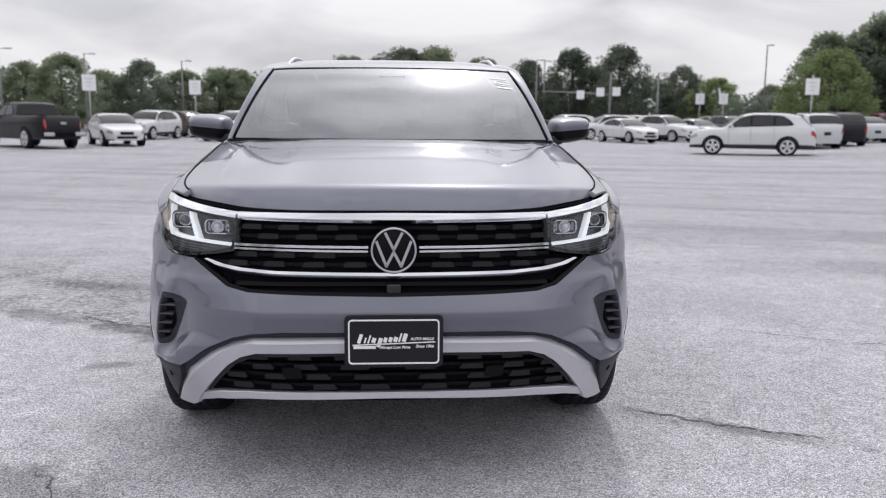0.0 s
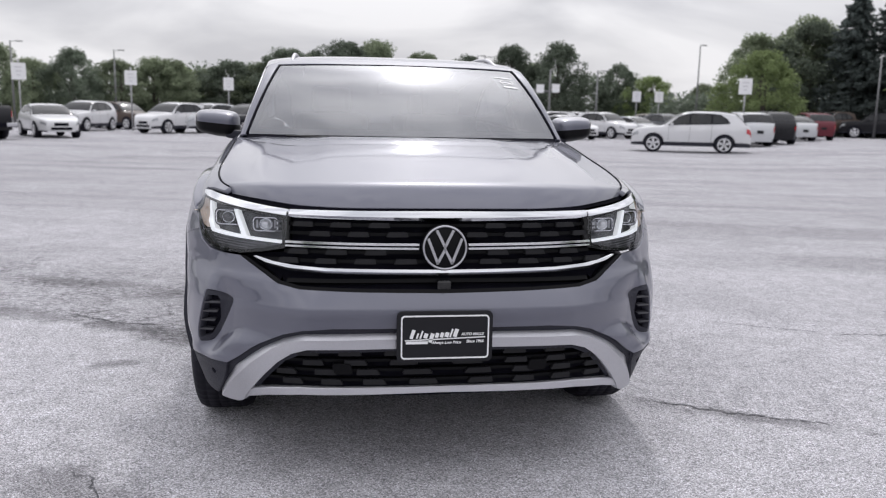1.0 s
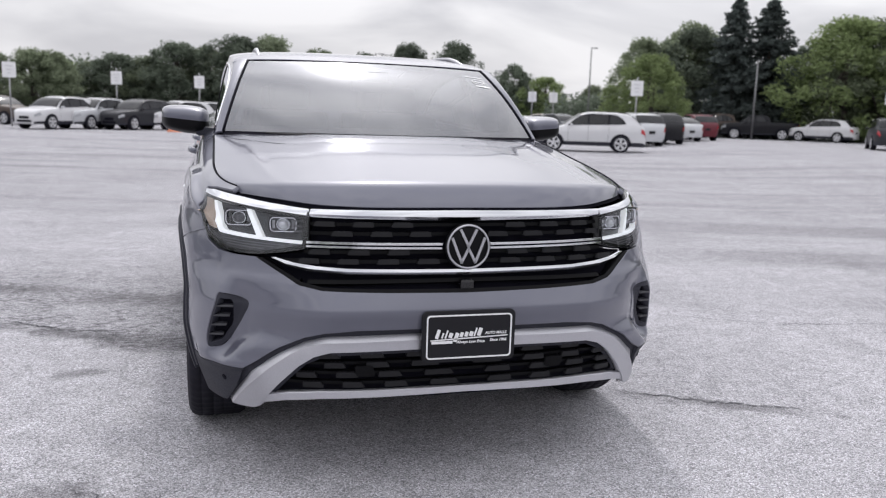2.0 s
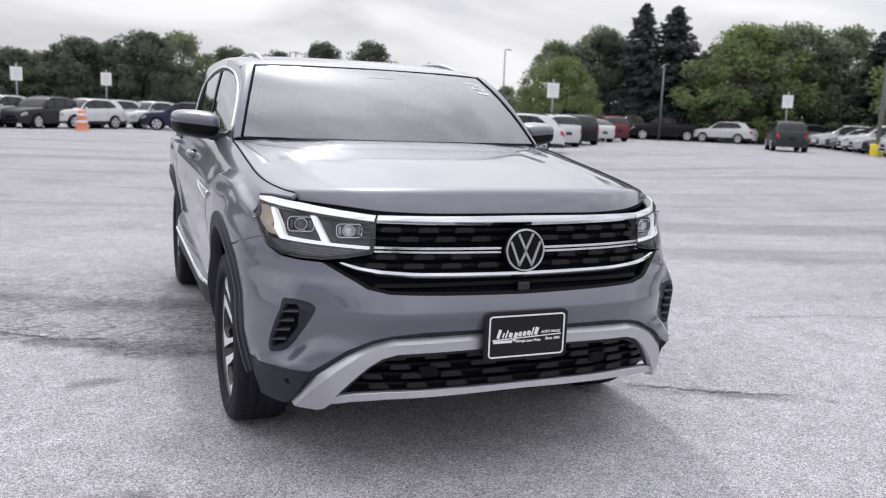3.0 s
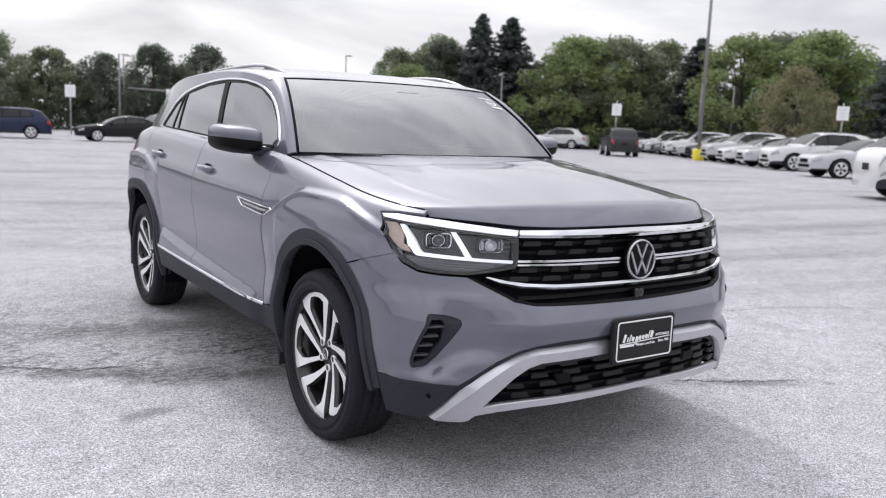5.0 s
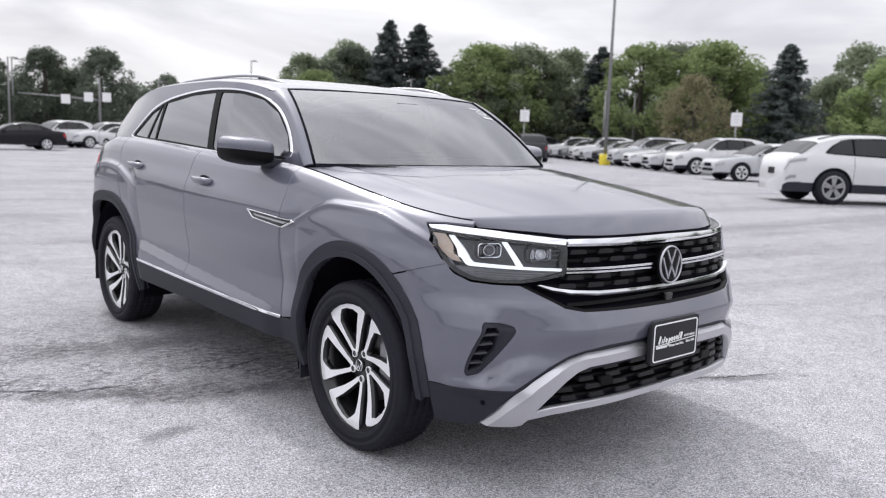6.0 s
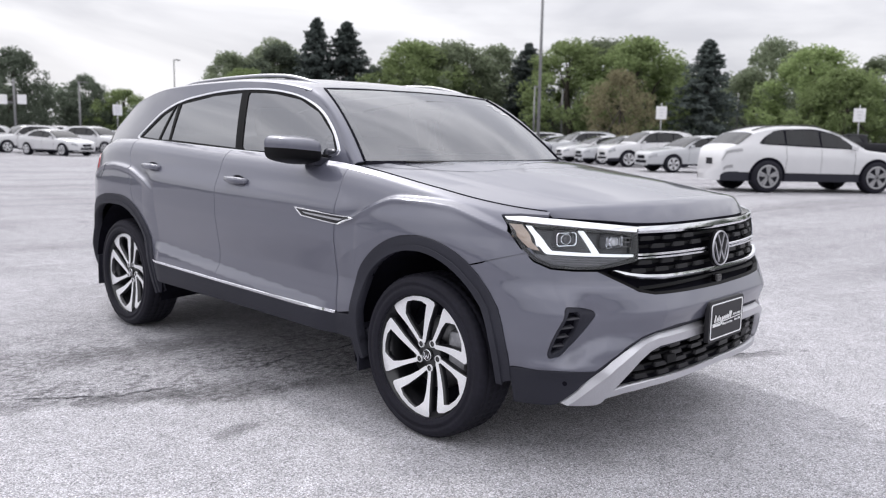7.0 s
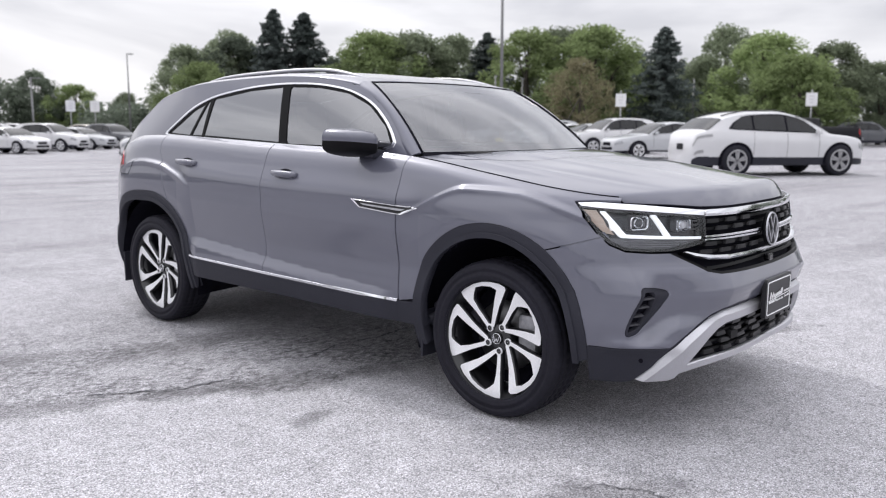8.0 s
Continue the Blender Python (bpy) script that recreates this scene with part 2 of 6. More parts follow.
        wet = ramped(plus(size.outputs["Value"], edge), 0.30, 0.95, 0.60, 1.0)
        damp_falloff = wet if damp_falloff is None else times(damp_falloff, wet)
    # brightness falloff put into the colour: paler near the car, darker far off
    falloff = ramped(far_s, 2.0, 11.0, 1.06, 0.86)
    damp_falloff = times(times(damp_falloff, falloff), loose)
    total = times(times(times(times(grit, damp_falloff), chip.outputs[0]), times(blotch, stain)), times(streak, worn))
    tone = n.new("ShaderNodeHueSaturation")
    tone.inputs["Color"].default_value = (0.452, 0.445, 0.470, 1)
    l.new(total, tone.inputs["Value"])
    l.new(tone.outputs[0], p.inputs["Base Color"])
    p.inputs["Roughness"].default_value, p.inputs["Specular IOR Level"].default_value = 0.85, 0.08
    b = n.new("ShaderNodeBump")
    b.inputs["Strength"].default_value, b.inputs["Distance"].default_value = 0.7, 0.010
    l.new(grit_t.outputs["Fac"], b.inputs["Height"])
    l.new(b.outputs[0], p.inputs["Normal"])
    return m


ASPHALT = asphalt()


# ---- building helpers ----
def part(name, mesh, mat, parent, label=""):
    """Links a mesh or a bmesh as one object under a thing or a part."""
    if isinstance(mesh, bmesh.types.BMesh):
        me = bpy.data.meshes.new(name)
        mesh.to_mesh(me)
        mesh.free()
        mesh = me
    if mat is not None and not mesh.materials:
        mesh.materials.append(mat)
    ob = new(name, mesh)
    ob.parent = parent
    return tagged(ob, label) if label else ob


def thing(name, label, category, m=None, group="", kind=""):
    ob = new(name)
    ob.empty_display_size = 0.2
    if m is not None:
        ob.matrix_world = m
    return tagged(ob, label, category, group, kind)


def mesh_of(name, verts, faces, smooth=True, normals=None):
    me = bpy.data.meshes.new(name)
    me.from_pydata([tuple(v) for v in verts], [], [tuple(f) for f in faces])
    me.polygons.foreach_set("use_smooth", [smooth] * len(me.polygons))
    me.update()
    if normals is not None:
        me.normals_split_custom_set_from_vertices([tuple(v) for v in normals])
    return me


def resample(poly, step):
    """A closed outline with points no further apart than step; corners stay."""
    poly, out = [np.array(p, float) for p in poly], []
    for a, b in zip(poly, poly[1:] + poly[:1]):
        k = max(1, int(math.ceil(np.linalg.norm(b - a) / step)))
        out += [a + (b - a) * i / k for i in range(k)]
    return np.array(out)


def soften(poly, cut=0.2, times=2):
    """Rounds the corners of a closed outline."""
    pts = [np.array(p, float) for p in poly]
    for _ in range(times):
        pts = [q for a, b in zip(pts, pts[1:] + pts[:1]) for q in (a + (b - a) * cut, b - (b - a) * cut)]
    return pts


def inside(pts, loops):
    hit = np.zeros(len(pts), bool)
    for loop in loops:
        a, b = loop, np.roll(loop, -1, 0)
        for (x0, y0), (x1, y1) in zip(a, b):
            if y0 == y1:
                continue
            cross = ((pts[:, 1] < y0) != (pts[:, 1] < y1)) & (pts[:, 0] < (x1 - x0) * (pts[:, 1] - y0) / (y1 - y0) + x0)
            hit ^= cross
    return hit


def shrink(loop, d):
    """Moves a fine outline inwards by d."""
    area = 0.5 * np.sum(loop[:, 0] * np.roll(loop[:, 1], -1) - np.roll(loop[:, 0], -1) * loop[:, 1])
    tang = np.roll(loop, -1, 0) - np.roll(loop, 1, 0)
    tang /= np.maximum(np.linalg.norm(tang, axis=1, keepdims=True), 1e-9)
    nrm = np.stack([-tang[:, 1], tang[:, 0]], 1) * (1 if area > 0 else -1)
    return loop + nrm * d


def normals_of(fn, u, v, e=0.002):
    n = np.cross(fn(u + e, v) - fn(u - e, v), fn(u, v + e) - fn(u, v - e))
    return n / np.maximum(np.linalg.norm(n, axis=-1, keepdims=True), 1e-12)


def offset(fn, d):
    def moved(u, v):
        return fn(u, v) + d * normals_of(fn, u, v)
    return moved


def sliver(q):
    """A triangle so thin that it has no sound normal."""
    a, b = q[1] - q[0], q[2] - q[0]
    longest = max(np.dot(a, a), np.dot(b, b), np.dot(b - a, b - a))
    return abs(a[0] * b[1] - a[1] * b[0]) < 0.012 * longest


def patch(fn, outline, step=0.025, holes=(), gap=0.0, rim=0.014, flip=False, stretch=(1.0, 1.0)):
    """A sheet of the surface fn(u, v) inside an outline, with holes and turned-in edges."""
    sc = np.array(stretch)
    loops = [resample(np.array(o, float) * sc, step * 0.8) for o in (outline, *holes)]
    if gap:
        loops = [shrink(loops[0], gap)] + [shrink(h, -gap) for h in loops[1:]]
    edge = np.concatenate(loops)
    lo, hi = edge.min(0), edge.max(0)
    gx, gy = np.meshgrid(np.arange(lo[0] + step / 2, hi[0], step), np.arange(lo[1] + step / 2, hi[1], step))
    grid = np.stack([gx.ravel(), gy.ravel()], 1)
    if len(grid):
        grid = grid[inside(grid, loops)]
    if len(grid):
        near = np.array([np.min(np.sum((edge - g) ** 2, 1)) for g in grid])
        grid = grid[near > (0.5 * step) ** 2]
    pts = np.concatenate([edge, grid]) if len(grid) else edge
    cons, k = [], 0
    for lp in loops:
        cons += [(k + i, k + (i + 1) % len(lp)) for i in range(len(lp))]
        k += len(lp)
    vs, _, fs, orig, _, _ = delaunay_2d_cdt([Vector(p) for p in pts], cons, [], 0, 1e-7)
    uv = np.array([tuple(v) for v in vs])
    mid = np.array([uv[list(f)].mean(0) for f in fs])
    keep = inside(mid, loops)
    faces = [list(f) for f, ok in zip(fs, keep) if ok and not sliver(uv[list(f)])]
    uv = uv / sc
    top, nrm = fn(uv[:, 0], uv[:, 1]), normals_of(fn, uv[:, 0], uv[:, 1])
    if flip:
        nrm, faces = -nrm, [f[::-1] for f in faces]
    verts, norms = list(top), list(nrm)
    if rim:
        where = {}
        for i, src in enumerate(orig):
            for q in src:
                where[q] = i
        k = 0
        for lp in loops:
            ring = [where.get(k + i) for i in range(len(lp))]
            ring = [r for r in ring if r is not None]
            k += len(lp)
            base = len(verts)
            area = np.sum(lp[:, 0] * np.roll(lp[:, 1], -1) - np.roll(lp[:, 0], -1) * lp[:, 1])
            turn = (area > 0) != flip
            if lp is not loops[0]:
                turn = not turn
            m = len(ring)
            for i, r in enumerate(ring):
                t = top[ring[(i + 1) % m]] - top[ring[i - 1]]
                o = np.cross(t, nrm[r])
                o = o / max(np.linalg.norm(o), 1e-9)
                if not turn:
                    o = -o
                verts += [top[r], top[r] - rim * nrm[r]]
                norms += [(o + nrm[r]) / np.linalg.norm(o + nrm[r]), o]
            for i in range(m):
                a, b = base + 2 * i, base + 2 * ((i + 1) % m)
                faces.append([a, a + 1, b + 1, b] if turn else [a, b, b + 1, a + 1])
    return mesh_of("sheet", verts, faces, True, norms)


def box(bm, size, at=(0, 0, 0), bevel=0.0, turn=None):
    m = Matrix.Translation(at) @ (turn.to_4x4() if turn is not None else Matrix()) @ Matrix.Diagonal((*size, 1))
    r = bmesh.ops.create_cube(bm, size=1.0, matrix=m)
    if bevel:
        edges = list({e for v in r["verts"] for e in v.link_edges})
        bmesh.ops.bevel(bm, geom=edges, offset=bevel, segments=2, affect="EDGES", profile=0.6)
    return bm


def block(size, at=(0, 0, 0), bevel=0.0, turn=None):
    return box(bmesh.new(), size, at, bevel, turn)


def lathe(profile, turns=48, axis="x"):
    """A profile of (radius, along) turned round the axis."""
    verts, faces, k = [], [], len(profile)
    for i in range(turns):
        c, s = math.cos(2 * math.pi * i / turns), math.sin(2 * math.pi * i / turns)
        for r, a in profile:
            verts.append({"x": (a, r * c, r * s), "z": (r * c, r * s, a), "y": (r * s, a, r * c)}[axis])
    for i in range(turns):
        for j in range(k - 1):
            a, b = i * k + j, ((i + 1) % turns) * k + j
            faces.append((a, a + 1, b + 1, b))
    return mesh_of("turned", verts, faces)


def tube(points, radius, sides=8, caps=True, flat=1.0):
    """A round bar along points; radius may be one per point."""
    pts = [Vector(p) for p in points]
    rad = radius if isinstance(radius, (list, tuple)) else [radius] * len(pts)
    verts, faces = [], []
    for i, p in enumerate(pts):
        d = (pts[min(i + 1, len(pts) - 1)] - pts[max(i - 1, 0)]).normalized()
        a = d.cross(Vector((0, 0, 1)) if abs(d.z) < 0.95 else Vector((0, 1, 0))).normalized()
        b = d.cross(a)
        for j in range(sides):
            w = 2 * math.pi * j / sides
            verts.append(p + rad[i] * (a * math.cos(w) + b * math.sin(w) * flat))
    for i in range(len(pts) - 1):
        for j in range(sides):
            q = (j + 1) % sides
            faces.append((i * sides + j, i * sides + q, (i + 1) * sides + q, (i + 1) * sides + j))
    if caps:
        faces += [tuple(range(sides))[::-1], tuple(range((len(pts) - 1) * sides, len(pts) * sides))]
    return mesh_of("bar", verts, faces)


# ---- body surfaces of the near car ----

def pchip(xs, ys, x):
    """Monotone cubic through the knots, held flat outside them."""
    xs, ys = np.asarray(xs, float), np.asarray(ys, float)
    x = np.clip(np.asarray(x, float), xs[0], xs[-1])
    h, d = np.diff(xs), np.diff(ys) / np.diff(xs)
    m = np.zeros_like(ys)
    for i in range(1, len(xs) - 1):
        if d[i - 1] * d[i] > 0:
            a, b = 2 * h[i] + h[i - 1], h[i] + 2 * h[i - 1]
            m[i] = (a + b) / (a / d[i - 1] + b / d[i])
    m[0], m[-1] = d[0], d[-1]
    k = np.clip(np.searchsorted(xs, x, side="right") - 1, 0, len(xs) - 2)
    t = (x - xs[k]) / h[k]
    return ((1 + 2 * t) * (1 - t) ** 2 * ys[k] + t * (1 - t) ** 2 * h[k] * m[k]
            + t * t * (3 - 2 * t) * ys[k + 1] + t * t * (t - 1) * h[k] * m[k + 1])


# belt height along the car, nose length, side width and corner fullness by height
def belt(y):
    return pchip((-0.95, -0.5, 0.0, 0.5, 0.7, 1.7, 3.0, 3.5, 4.0), (1.045, 1.078, 1.14, 1.213, 1.234, 1.27, 1.318, 1.28, 1.12), y)


def nose(z):
    return pchip((0.18, 0.24, 0.29, 0.42, 0.55, 0.62, 0.662, 0.670, 0.678, 0.72, 0.75, 0.79, 0.84, 0.95, 1.02, 1.07, 1.12),
                 (0.84, 0.90, 0.938, 0.930, 0.9380, 0.9560, 0.9700, 0.9712, 0.9680, 0.9490, 0.9355, 0.922, 0.914, 0.908, 0.90, 0.868, 0.82), z)


def flank(z):
    return pchip((0.18, 0.30, 0.42, 0.53, 0.60, 0.68, 0.80, 0.95, 1.02, 1.2), (0.91, 0.944, 0.977, 0.990, 0.981, 0.970, 0.974, 0.978, 0.984, 0.980), z)


def fullness(z):
    return pchip((0.2, 0.32, 0.5, 0.64, 0.72, 0.80, 0.95, 1.1), (3.0, 3.25, 3.6, 3.7, 3.5, 3.1, 2.95, 2.9), z)


REAR, AX = 1.02, 2.98
_phi = np.linspace(0, math.pi / 2, 721)
_rx, _ry = 0.97 * np.sin(_phi) ** (2 / 2.9), -0.93 * np.cos(_phi) ** (2 / 2.9)
_rs = np.concatenate([[0], np.cumsum(np.hypot(np.diff(_rx), np.diff(_ry)))])
SF = float(_rs[-1])                      # arc from the nose's middle to the front axle


def s_of_y(y):
    return SF + y if y >= 0 else float(np.interp(y, _ry, _rs))


def s_at(y, z):
    """Place along the skin whose point at the height z lies at y."""
    if y >= 0:
        return SF + y
    pw = 2 / float(fullness(z))
    c = min(1.0, (-y / float(nose(z))) ** (1 / pw))
    return float(np.interp(math.acos(c), _phi, _rs))


def ridge(d, rise, fall):
    """1 on a line, sinking over rise above it and over fall below it; d is the height over the line."""
    return np.where(d > 0, np.exp(-(d / rise) ** 2), np.exp(-(np.abs(d) / fall) ** 2))


def swell(d, rise):
    """1 on a crease; above it the skin falls back, below it swells a little further out before it sinks."""
    low = np.clip(-d / 0.16, 0, 1)
    down = 1 + 0.42 * low * low * (3 - 2 * low) - 1.1 * pchip((0.16, 0.5), (0, 1), -d)
    return np.where(d > 0, np.exp(-(d / rise) ** 2), down)


def belly(drop):
    """0 on the door crease and above, 1 a hand's width below it, 0 again towards the sill."""
    t = np.clip(drop / 0.14, 0, 1)
    return t * t * (3 - 2 * t) * pchip((0.14, 0.25, 0.44), (1, 0.72, 0), drop)


def flare(y, z):
    """Blisters over both wheels, with a crease along their upper edge, and the crease along the doors."""
    f = pchip((-0.6, -0.36, -0.12, 0.16, 0.46, 0.62), (0.93, 1.02, 1.075, 1.083, 0.975, 0.90), y)
    r = pchip((2.46, 2.64, 2.85, 3.05, 3.25, 3.5), (0.98, 1.06, 1.12, 1.135, 1.125, 1.04), y)
    door = pchip((0.5, 0.9, 1.65, 2.6), (0.975, 0.993, 1.016, 1.055), y)
    on_f = pchip((-0.62, -0.4, 0.4, 0.58), (0, 1, 1, 0), y)
    on_r = pchip((2.46, 2.64, 3.3, 3.6), (0, 1, 1, 0), y)
    on_d = pchip((0.44, 0.62, 2.45, 2.62), (0, 1, 1, 0), y)
    return 0.007 * (on_f * ridge(z - f, 0.011, 0.018) + on_r * ridge(z - r, 0.012, 0.018)) + 0.024 * (on_f * swell(z - f, 0.011) + on_r * swell(z - r, 0.013)) + on_d * (0.022 * ridge(z - door, 0.085, 0.25) + 0.013 * belly(door - z))


def width(y, z):
    q = belt(y) - z
    inset = pchip((-0.05, 0.0, 0.025, 0.07, 0.13, 0.2, 0.26), (0.19, 0.108, 0.068, 0.038, 0.020, 0.005, 0.0), q)
    top = pchip((0.6, 1.4, 2.45), (0.530, 0.580, 0.655), y)
    kick = 0.025 * np.clip((top - z) / 0.055, 0, 1) * pchip((0.60, 0.75, 2.40, 2.52), (0, 1, 1, 0), y)
    return flank(z) - inset + flare(y, z) + kick


def skirt(s, z):
    """The body's outer skin below the belt: s runs from the nose's middle round to the tail, z is the height. x is positive for s > 0."""
    s, z = np.broadcast_arrays(np.asarray(s, float), np.asarray(z, float))
    a, side = np.abs(s), np.where(s < 0, -1.0, 1.0)
    ph = np.interp(a, _rs, _phi)
    pw = 2 / fullness(z)
    yn = np.where(a < SF, -0.93 * np.cos(ph) ** (2 / 2.9), np.minimum(a - SF, AX))
    w = width(yn, z)
    ledge = 1 + 0.017 * np.exp(-((z - 0.448) / 0.030) ** 2) * pchip((0.66, 0.80, 1.02, 1.10), (0, 1, 1, 0), a)
    # the bumper's face is cut back from the outer edge of the corner vents inwards
    run = np.clip((0.933 + (0.695 - z) * 0.24 - a) / 0.11, 0, 1)
    foot = np.clip((z - pchip((0.70, 0.78, 0.88, 0.95), (0.51, 0.485, 0.435, 0.42), a)) / 0.085, 0, 1)
    cut = 0.044 * run * run * (3 - 2 * run) * pchip((0.40, 0.60, 0.78), (0, 0.55, 1), a) * foot * foot * (3 - 2 * foot) * np.clip((0.765 - z) / 0.085, 0, 1)
    ledge = ledge - cut
    xf, yf = w * np.sin(ph) ** pw * ledge, -nose(z) * np.cos(ph) ** pw * ledge
    # tail
    pr = np.clip((a - SF - AX) / 1.72, 0, 1) * math.pi / 2
    yt = AX + REAR * np.sin(pr) ** (2 / 3.2)
    wt = width(yt, z)
    tail = REAR - pchip((0.2, 0.45, 0.7, 0.95, 1.1), (0.12, 0.02, 0.0, 0.05, 0.12), z)
    x = np.where(a < SF, xf, np.where(a < SF + AX, w, wt * np.cos(pr) ** (2 / 3.2)))
    y = np.where(a < SF, yf, np.where(a < SF + AX, a - SF, AX + tail * np.sin(pr) ** (2 / 3.2)))
    return np.stack([x * side, y, z], -1)


def glass_x(y, z):
    """Half width of the side windows' skin."""
    d = z - belt(y)
    return pchip((0.3, 0.7, 1.5, 2.3, 3.0, 3.5, 4.0), (0.855, 0.866, 0.868, 0.862, 0.832, 0.785, 0.68), y) - 0.16 * d - 0.20 * d * np.abs(d) - 0.13 * np.maximum(d, 0) * pchip((0.6, 0.8, 1.1, 1.5), (1, 1, 0.55, 0), y) - 0.25 * np.maximum(d, 0) * pchip((2.7, 2.85, 3.18, 3.5, 3.7), (0, 0.06, 0.5, 0.94, 1), y)


def roof_mid(y):
    return pchip((1.0, 1.2, 1.5, 1.85, 2.2, 2.6, 3.0, 3.2, 3.4, 3.6, 3.8, 3.95), (1.628, 1.672, 1.708, 1.722, 1.718, 1.704, 1.660, 1.628, 1.542, 1.430, 1.318, 1.235), y)


def roof_drop(y):
    return pchip((1.0, 2.7, 3.2, 3.6), (0.05, 0.05, 0.060, 0.060), y)


def roof_z(x, y):
    """The roof over the side windows: a flat crown with rounded sides."""
    top = roof_mid(y)
    low = np.maximum(top - roof_drop(y), belt(y))
    edge = glass_x(y, low)
    return low + (top - low) * np.clip(1 - np.abs(x / edge) ** 2.7, 0, 1) ** (1 / 2.2)




def arch_radius(ang, outer):
    """Radius of the wheel arch's lip or of its cladding's outer edge; ang is 0 to the front, 90 upwards."""
    if outer:
        return pchip((-30, 0, 18, 45, 62, 100, 135, 160, 180, 210), (0.500, 0.498, 0.515, 0.543, 0.556, 0.560, 0.545, 0.500, 0.492, 0.510), ang)
    return pchip((-30, 0, 45, 90, 130, 160, 180, 210), (0.425, 0.430, 0.470, 0.494, 0.484, 0.440, 0.425, 0.43), ang)


def arch_points(centre, outer, a0, a1, n=22):
    """Points (s, z) along a wheel arch from angle a0 to a1 (degrees)."""
    out = []
    for a in np.linspace(a0, a1, n):
        r = float(arch_radius(a if centre < 1 else 180 - a * 0.9, outer))
        y, z = centre - r * math.cos(radians(a)), 0.373 + r * math.sin(radians(a))
        out.append((s_at(y, z), z))
    return out


def both(points):
    """Outline of a sheet across the nose: the given half, from the middle bottom to the middle top, and its mirror."""
    return [(s, z) for s, z in points] + [(-s, z) for s, z in points[::-1]]


def sided(points, sg):
    return [(sg * s, z) for s, z in points][::sg]


car = thing("suv", "dark grey SUV with chrome grille and lit headlights on asphalt", "car")

def belt_s(s):
    """Belt height at a place along the skin."""
    return belt(np.where(np.abs(s) < SF, np.interp(np.abs(s), _rs, _ry), np.abs(s) - SF))


# outlines, as (s, z) along the skin
HL = [(0.583, 1.018), (0.563, 0.880), (0.66, 0.862), (0.75, 0.849), (0.86, 0.848), (0.955, 0.853), (1.02, 0.880), (1.07, 0.925), (1.12, 0.99), (1.178, 1.048), (1.1, 1.052), (0.9, 1.042)]
GRILLE_LOW = [(0.757, 0.842), (0.66, 0.800), (0.56, 0.758), (0.466, 0.742), (0.25, 0.736), (0.0, 0.731)]
VENT = [(0.940, 0.704), (0.87, 0.700), (0.788, 0.682), (0.820, 0.612), (0.866, 0.545), (0.913, 0.498), (0.986, 0.488), (0.964, 0.60)]
DIAG = [(0.306, 0.600), (0.42, 0.590), (0.50, 0.571), (0.599, 0.532), (0.70, 0.474), (0.758, 0.444)]

VENTFIN = material("grey_vent_fin", (0.034, 0.034, 0.042), 0.4)
# front bumper
fr_arch = arch_points(0.0, True, 7, 57, 9)
bumper_half = [(0.0, 0.600)] + DIAG + [(1.0, 0.44), (s_at(-0.505, 0.437) - 0.006, 0.438)] + fr_arch + [(1.052, 0.905), (1.02, 0.874), (0.955, 0.847), (0.86, 0.842)] + GRILLE_LOW
vent_r = soften(VENT, 0.18, 2)
bumper = part("front_bumper", patch(skirt, both(bumper_half), 0.014, [vent_r, [(-s, z) for s, z in vent_r][::-1]], 0.002, 0.02), PAINT, car, "painted front bumper")
for sg in (-1, 1):
    v = part("bumper_vent", patch(offset(skirt, -0.03), sided(VENT, sg), 0.02, rim=0.0), MATTBLACK, bumper, "black corner vent")
    part("vent_frame", patch(offset(skirt, -0.003), sided(soften(VENT, 0.18, 2), sg), 0.012, [sided(soften([(0.928, 0.686), (0.870, 0.682), (0.866, 0.59), (0.912, 0.518), (0.970, 0.503), (0.950, 0.60)], 0.12, 1), sg)], 0.0, 0.03), CLAD, v)
    for k in range(4):
        z = 0.652 - 0.038 * k
        s0, s1 = 0.938 + 0.008 * k, 0.870 + 0.012 * k
        part("vent_fin", patch(offset(skirt, -0.002), sided([(s1, z), (s0, z), (s0, z + 0.0045), (s1, z + 0.0045)], sg), 0.02, rim=0.025), VENTFIN, v)

# dark inner shell seen in the gaps
def shell(s0, s1, z0, z1, d, n, m, skip=None):
    ss, zz = np.linspace(s0, s1, n), np.linspace(z0, z1, m)
    su, zv = np.meshgrid(ss, zz, indexing="ij")
    p = offset(skirt, -d)(su, zv).reshape(-1, 3)
    faces = []
    for i in range(n - 1):
        for j in range(m - 1):
            if skip and skip((ss[i] + ss[i + 1]) / 2, (zz[j] + zz[j + 1]) / 2):
                continue
            a = i * m + j
            faces.append((a, a + m, a + m + 1, a + 1))
    return mesh_of("shell", p, faces)


def in_wheel_or_lamp(s, z):
    y = abs(s) - SF
    if abs(s) < SF:
        y = float(np.interp(abs(s), _rs, _ry))
    if math.hypot(y, z - 0.373) < 0.49 or math.hypot(y - AX, z - 0.373) < 0.49:
        return True
    if SF + 0.4 < abs(s) < SF + 2.6 and z < 0.40:
        return True
    return abs(s) < 1.25


part("inner_shell", shell(-SF - AX - 1.5, SF + AX + 1.5, 0.22, 1.10, 0.03, 300, 36, in_wheel_or_lamp), MATTBLACK, car)

